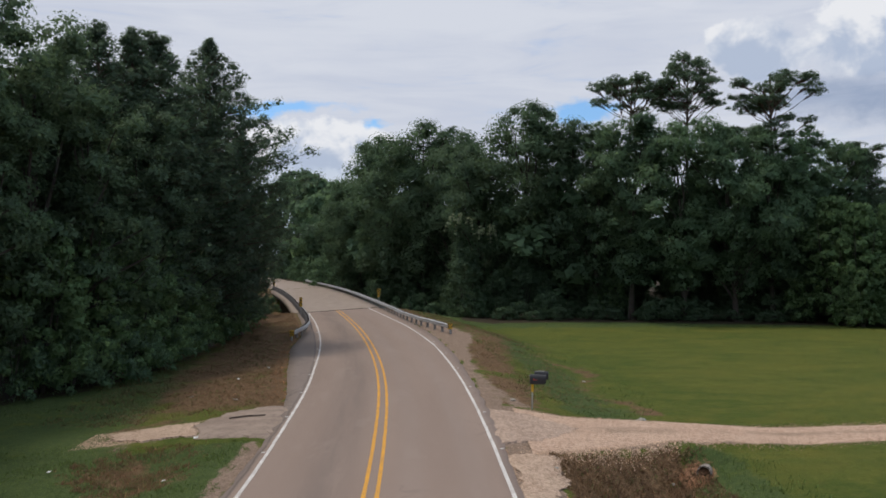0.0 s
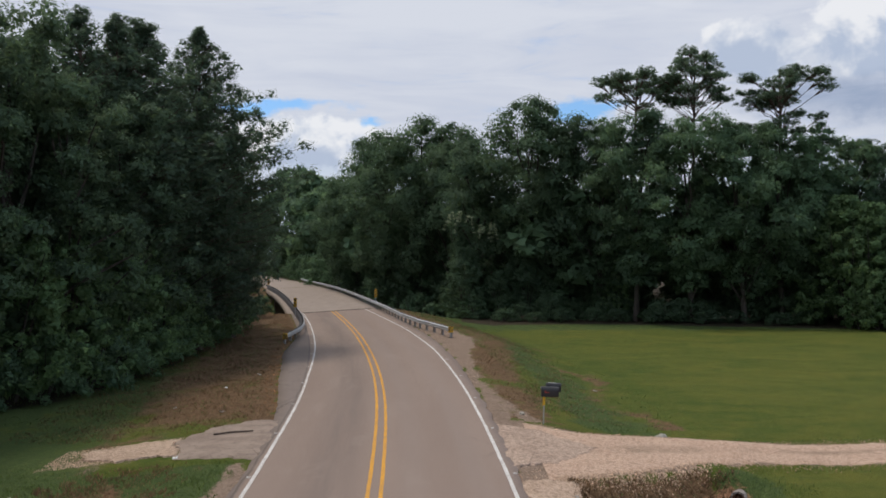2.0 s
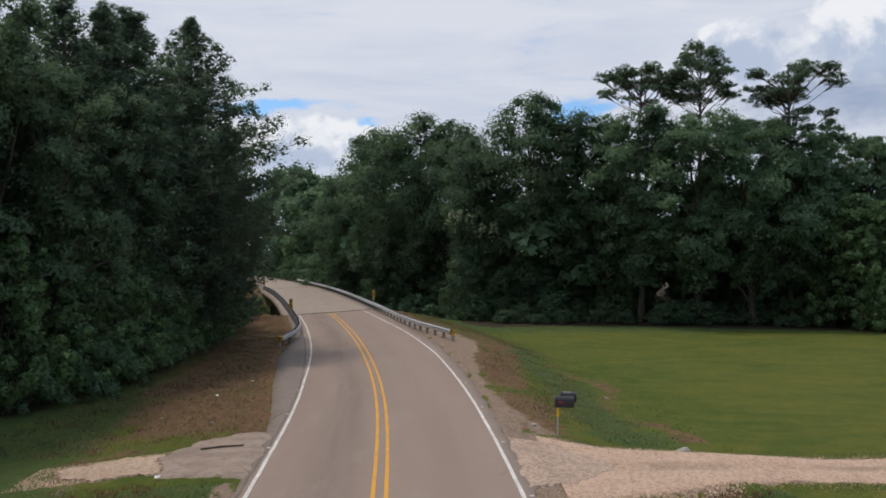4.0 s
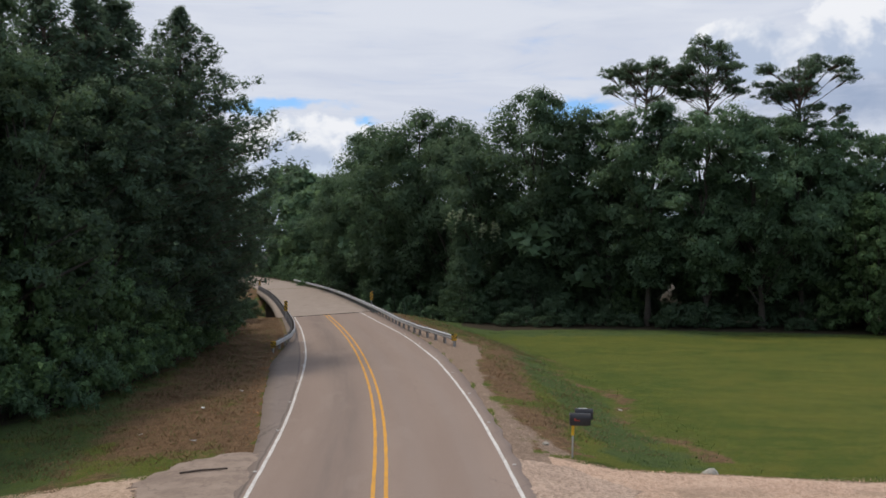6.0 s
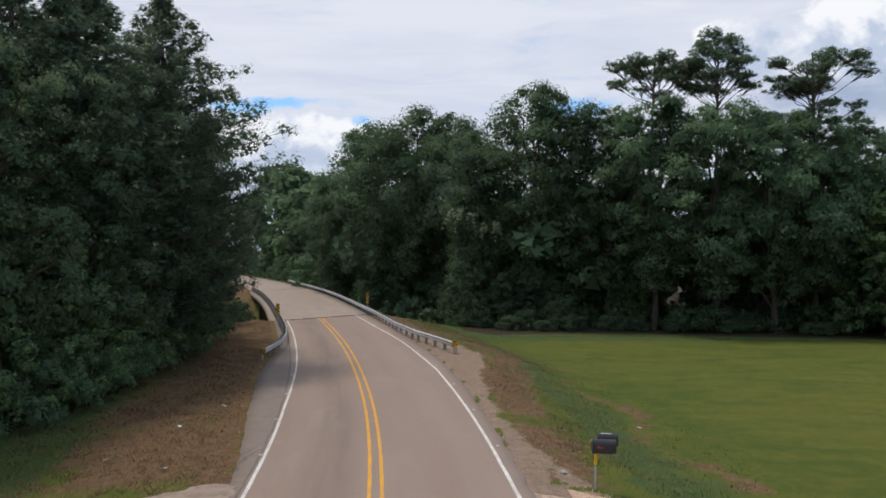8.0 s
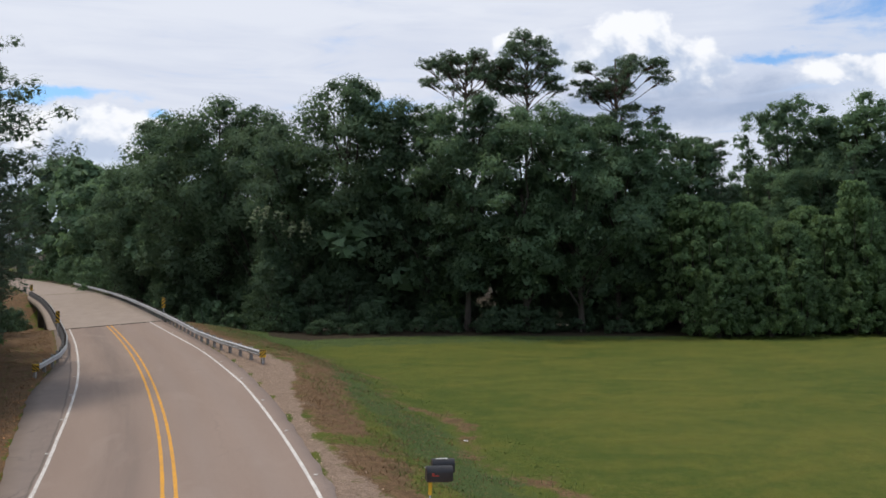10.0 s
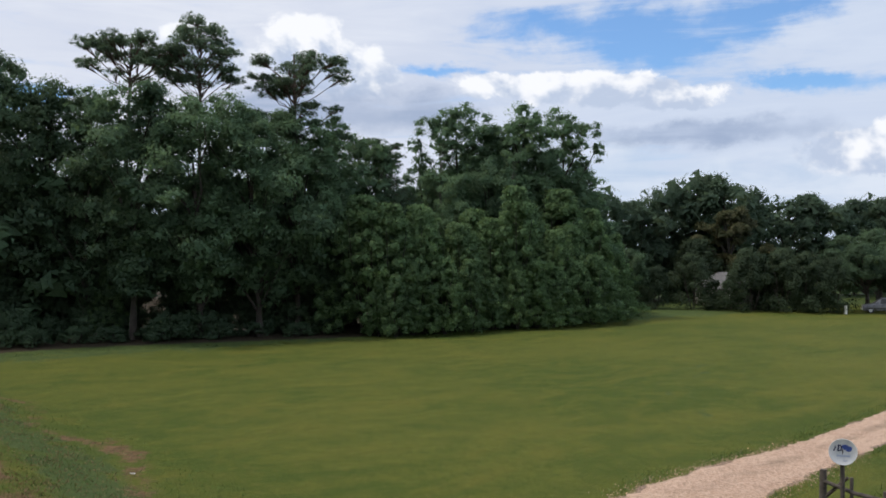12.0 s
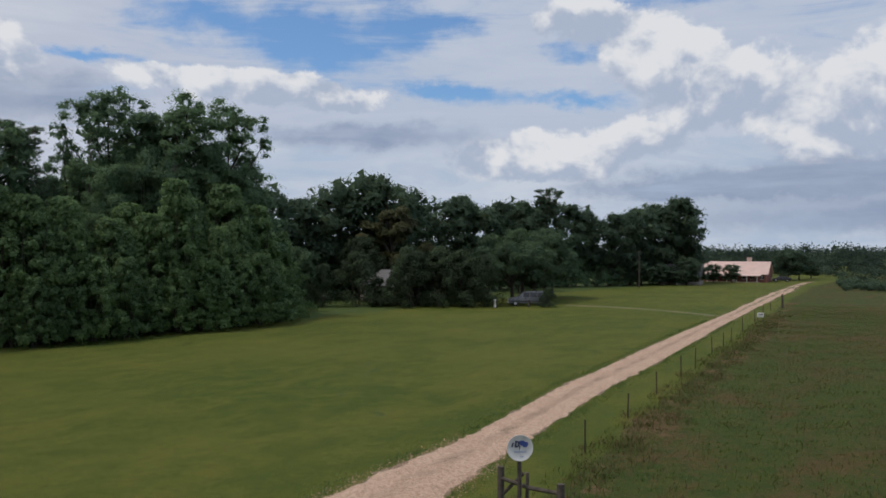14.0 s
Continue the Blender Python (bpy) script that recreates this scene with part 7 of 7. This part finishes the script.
house(pose(221.5, 71.0, -1.5, 0, 0, 4), 15.4, 9.4, 2.15, 4.9, BRICK_WALL, ROOF_PINK, "low red-brick farmhouse with a pale pinkish metal roof and porch", True, True)
house(pose(191.0, 76.0, hz(191, 76) - 0.1, 0, 0, 10), 9.0, 7.0, 2.3, 4.6, SIDING, ROOF_GREY, "grey-roofed outbuilding half hidden by trees", False, False)
house(pose(98.0, 87.0, hz(98, 87) - 0.05, 0, 0, -28), 11.0, 7.0, 2.6, 4.4, SIDING, ROOF_GREY, "pale house with a grey roof hidden behind shrubs", False, False)

for nm, x, y, h, r, mat, lab in (("marker_post", 95.3, 70.6, 1.0, 0.16, TRIM_WHITE, "short white post at the end of the hedge"), ("yard_stump", 98.0, 67.2, 0.9, 0.12, POST_WOOD, "small dark stump on the lawn")):
    bm = bmesh.new()
    tube(bm, [(0, 0, -0.1), (0, 0, h * 0.7), (0, 0, h)], [r, r * 0.9, r * 1.1], 10)
    ob = tagged(part(nm, bm, mat), lab, "post")
    ob.matrix_basis = pose(x, y, hz(x, y))

# ---- weeds and grass ----


def blades(name, xy, tall, wide, mat, label, seed, lean=0.8, per=2):
    """Grass and weeds: thin blades that stand and lean on the ground, in tufts of uneven height."""
    rng = np.random.default_rng(seed)
    base = np.repeat(xy, per, axis=0) + rng.normal(0, 0.035, (len(xy) * per, 2))
    n = len(base)
    patch = 0.75 + 0.35 * np.sin(base[:, 0] * 1.3 + 2 * np.sin(base[:, 1] * 0.8)) * np.sin(base[:, 1] * 1.1)
    h = tall * rng.uniform(0.35, 1.35, n) * patch
    th, side = rng.uniform(0, 6.283, n), rng.uniform(0, 6.283, n)
    tip = h * lean * rng.uniform(0.1, 0.9, n)
    w_ = wide * rng.uniform(0.22, 0.5, n)
    z = height(base[:, 0], base[:, 1]) - 0.02
    v = np.empty((n, 3, 3))
    for k, sgn in ((0, 1), (1, -1)):
        v[:, k] = np.stack([base[:, 0] + sgn * w_ * np.cos(side), base[:, 1] + sgn * w_ * np.sin(side), z], -1)
    v[:, 2] = np.stack([base[:, 0] + tip * np.cos(th), base[:, 1] + tip * np.sin(th), z + h], -1)
    soft = np.stack([0.35 * np.cos(th), 0.35 * np.sin(th), np.ones(n)], -1)
    soft /= np.linalg.norm(soft, axis=1, keepdims=True)
    return tagged(mesh_object(name, leaf_mesh(name, v.reshape(-1, 3), np.arange(n * 3).reshape(-1, 3), np.repeat(soft, 3, axis=0)), mat), label, "weeds", kind="stuff")


def scatter(n, x0, x1, y0, y1, keep, seed, clump=0.6):
    """Points in patches where keep(x, y) holds."""
    rng = np.random.default_rng(seed)
    x, y = rng.uniform(x0, x1, n * 3), rng.uniform(y0, y1, n * 3)
    patch = np.sin(x * 1.9 + 2.0 * np.sin(y * 0.7)) * np.sin(y * 1.6 + 1.5 * np.sin(x * 0.9)) + 0.6 * np.sin(x * 4.3 + y * 3.1)
    ok = keep(x, y) & (rng.uniform(-1.2, 1.2, n * 3) * (1 / max(clump, 0.05)) < patch + 0.3)
    return np.stack([x[ok], y[ok]], -1)[:n]


def r_of(x, y):
    return off(x, y) - paved_right(y)


def l_of(x, y):
    return paved_left(y) - off(x, y)


def off_drive(x, y):
    return (y > drive_n(x) + 0.25) | (y < drive_s(x) - 0.25)


def off_slab(x, y):
    return ~((x > -12.8) & (x < -5) & (y > 28.6 + np.clip((-9 - x) * 0.0, 0, 1)) & (y < 35 - np.clip(-6.2 - x, 0, 7) * 0.75))


blades("dry_weeds", scatter(20000, 3.0, 8.6, 14, 28.5, lambda x, y: (y < drive_s(x) - 0.1) & (x > 3.1 + 0.35 * np.sin(y * 2.0)), 1), 0.16, 0.05, WEED_DRY, "brown dry weeds filling the ditch", 101, 1.5)
blades("ditch_weeds", scatter(2500, 3.4, 11, 14, 28.5, lambda x, y: (y < drive_s(x) - 0.1) & (x > 4.0), 2), 0.15, 0.05, WEED_GREEN, "green weeds among the dry stalks in the ditch", 102, 0.8)
blades("verge_dry_weeds", scatter(30000, -22, -4, 33, 92, lambda x, y: (l_of(x, y) > 0.35) & (l_of(x, y) < 9.5) & off_slab(x, y), 3), 0.12, 0.042, WEED_DRY, "brown dry weeds on the shaded verge", 103, 1.4)
blades("verge_green_weeds", scatter(6000, -22, -4, 33, 80, lambda x, y: (l_of(x, y) > 0.8) & off_slab(x, y), 4, 0.4), 0.12, 0.042, WEED_GREEN, "green weeds on the shaded verge", 104, 1.2)
blades("verge_grass", scatter(26000, -22, -4, 13, 30, lambda x, y: (l_of(x, y) > 0.45 + 0.2 * np.sin(y * 3)) & off_slab(x, y), 5), 0.10, 0.04, WEED_GREEN, "short green grass beside the side track", 105, 0.6)
blades("side_dry_weeds", scatter(5000, -12.5, -6.8, 22, 29.2, lambda x, y: (np.hypot((x + 9.3 + 0.5 * np.sin(y)) / 2.3, (y - 26.2) / 3.2) < 0.75 + 0.3 * np.sin(x * 6.1) * np.sin(y * 5.3)) & off_slab(x, y), 6), 0.14, 0.045, WEED_DRY, "patch of brown dry weeds by the side track", 106, 0.6)
blades("bank_dry_weeds", scatter(16000, -4, 12, 37, 92, lambda x, y: (r_of(x, y) > 0.9) & (r_of(x, y) < 6.0) & (r_of(x, y) > np.interp(y, [50, 60, 68, 80], [0.8, 3.0, 2.6, 0.9])), 7), 0.12, 0.042, WEED_DRY, "brown dry weeds on the road bank", 107, 1.5)
blades("bank_grass", scatter(24000, -3, 17, 35, 90, lambda x, y: (r_of(x, y) > 2.2) & (r_of(x, y) < 7.0 + 1.5 * np.sin(x * 9.1 + y * 7.7)) & off_drive(x, y), 8, 0.8), 0.11, 0.04, WEED_GREEN, "lush green grass on the road bank", 108, 1.2)
blades("drive_edge_grass", np.concatenate([np.stack([xs := np.random.default_rng(5).uniform(6, 90, 5000), drive_n(xs) + 0.1 + np.abs(np.random.default_rng(6).normal(0, 0.35, 5000))], -1),
                                          np.stack([xs, drive_s(xs) - 0.1 - np.abs(np.random.default_rng(7).normal(0, 0.35, 5000))], -1)]), 0.11, 0.04, WEED_GREEN, "grass fringing the gravel driveway", 109, 0.6)


def fence_y(x):
    return np.interp(x, [21, 29.6, 49, 70, 113, 200], [29.4, 30.6, 33.0, 35.2, 40.3, 50.0])


blades("fence_weeds", scatter(17000, 20, 100, 26, 42, lambda x, y: np.abs(y - fence_y(x) + 0.9) < 1.1 + 0.5 * np.sin(x * 0.9), 9), 0.27, 0.04, WEED_FENCE, "brown weeds along the meadow fence", 110, 0.7)
blades("fence_green_weeds", scatter(16000, 20, 100, 26, 42, lambda x, y: np.abs(y - fence_y(x) + 0.7) < 1.1, 10), 0.24, 0.045, WEED_FIELD, "green weeds along the meadow fence", 111, 0.8)
def in_meadow(x, y):
    return (y < fence_y(x) - 0.5) & (y > 4 + 0.26 * x - 6)


blades("meadow_grass", scatter(42000, 19, 120, 6, 44, in_meadow, 11, 0.9), 0.15, 0.042, WEED_FIELD, "rough uncut meadow grass", 112, 0.8)
blades("meadow_dry_stalks", scatter(9000, 19, 110, 6, 42, in_meadow, 12, 1.4), 0.18, 0.035, WEED_FENCE, "brown dry stalks in the meadow", 113, 0.6)
blades("lawn_edge_grass", scatter(7000, 4, 80, 72, 92, lambda x, y: np.abs(y - forest_edge(x) + 0.2) < 0.9, 13, 1.2), 0.2, 0.05, WEED_GREEN, "longer grass where the lawn meets the wood", 114, 0.6)


def loose_gravel(name, xy, label, seed, size=0.02, mat=None):
    """Broken stones lying about, past counting."""
    rng = np.random.default_rng(seed)
    n = len(xy)
    z = height(xy[:, 0], xy[:, 1])
    k = size * rng.uniform(0.5, 1.6, n) ** 1.3
    th = rng.uniform(0, 6.283, n)
    v = np.empty((n, 5, 3))
    for i in range(4):
        f = k * rng.uniform(0.6, 1.2, n)
        v[:, i, 0], v[:, i, 1], v[:, i, 2] = xy[:, 0] + f * np.cos(th + i * 1.571), xy[:, 1] + f * np.sin(th + i * 1.571), z - 0.02
    v[:, 4, 0], v[:, 4, 1], v[:, 4, 2] = xy[:, 0] + k * 0.3 * np.cos(th * 3), xy[:, 1] + k * 0.3 * np.sin(th * 3), z + k * rng.uniform(0.3, 0.7, n) + 0.025
    faces = (np.arange(n)[:, None, None] * 5 + np.array([(0, 1, 4), (1, 2, 4), (2, 3, 4), (3, 0, 4)])).reshape(-1, 3)
    return tagged(mesh_object(name, raw_mesh(name, v.reshape(-1, 3), faces), mat or PEBBLE), label, "gravel" if mat is None else "litter", kind="stuff")


PEBBLE = leaves("pale_pebbles", (0.34, 0.225, 0.155), (0.60, 0.45, 0.34), (0.40, 0.28, 0.20), thin=0.0)
_g = np.random.default_rng(77)
_x = _g.uniform(3.0, 30, 5200)
_edge = np.where(_g.random(5200) < 0.5, drive_n(_x) + _g.normal(0, 0.28, 5200), drive_s(_x) + _g.normal(0, 0.28, 5200))
loose_gravel("drive_edge_stones", np.stack([_x, _edge], -1), "loose pale stones along the edges of the gravel driveway", 201)
_x = 3.0 + 5.0 * _g.random(2600) ** 1.4
loose_gravel("mouth_stones", np.stack([_x, drive_s(_x) + _g.normal(0.0, 0.35, 2600)], -1), "loose pale stones spilling from the mouth of the driveway", 202)
loose_gravel("shoulder_stones", scatter(2600, 1.9, 4.2, 15, 27.5, lambda x, y: x < 3.3 + 0.5 * np.sin(y * 1.3), 203, 1.0), "loose pale stones beside the pavement", 203)
loose_gravel("side_stones", scatter(4200, -12.8, -8.4, 29.0, 33.0, lambda x, y: np.abs(y - 30.9 - (x + 10.5) * 0.25) < 1.3, 204, 1.0), "loose pale stones of the side track", 204, 0.016)
loose_gravel("bank_stones", scatter(900, -2, 6, 35, 74, lambda x, y: (r_of(x, y) > -0.2) & (r_of(x, y) < np.interp(y, [35, 44, 52, 60, 68, 74], [1.6, 0.9, 1.0, 2.7, 2.4, 1.4])), 205, 0.8), "grit and small stones on the road shoulder", 205, 0.016)
loose_gravel("leaf_litter", scatter(2600, -12, -5, 36, 78, lambda x, y: (l_of(x, y) > -0.25) & (l_of(x, y) < 0.7), 206, 0.9), "orange-brown leaf litter along the pavement", 206, 0.04, leaves("fallen_leaves", (0.16, 0.075, 0.035), (0.36, 0.20, 0.11), (0.2, 0.1, 0.05), thin=0.1))
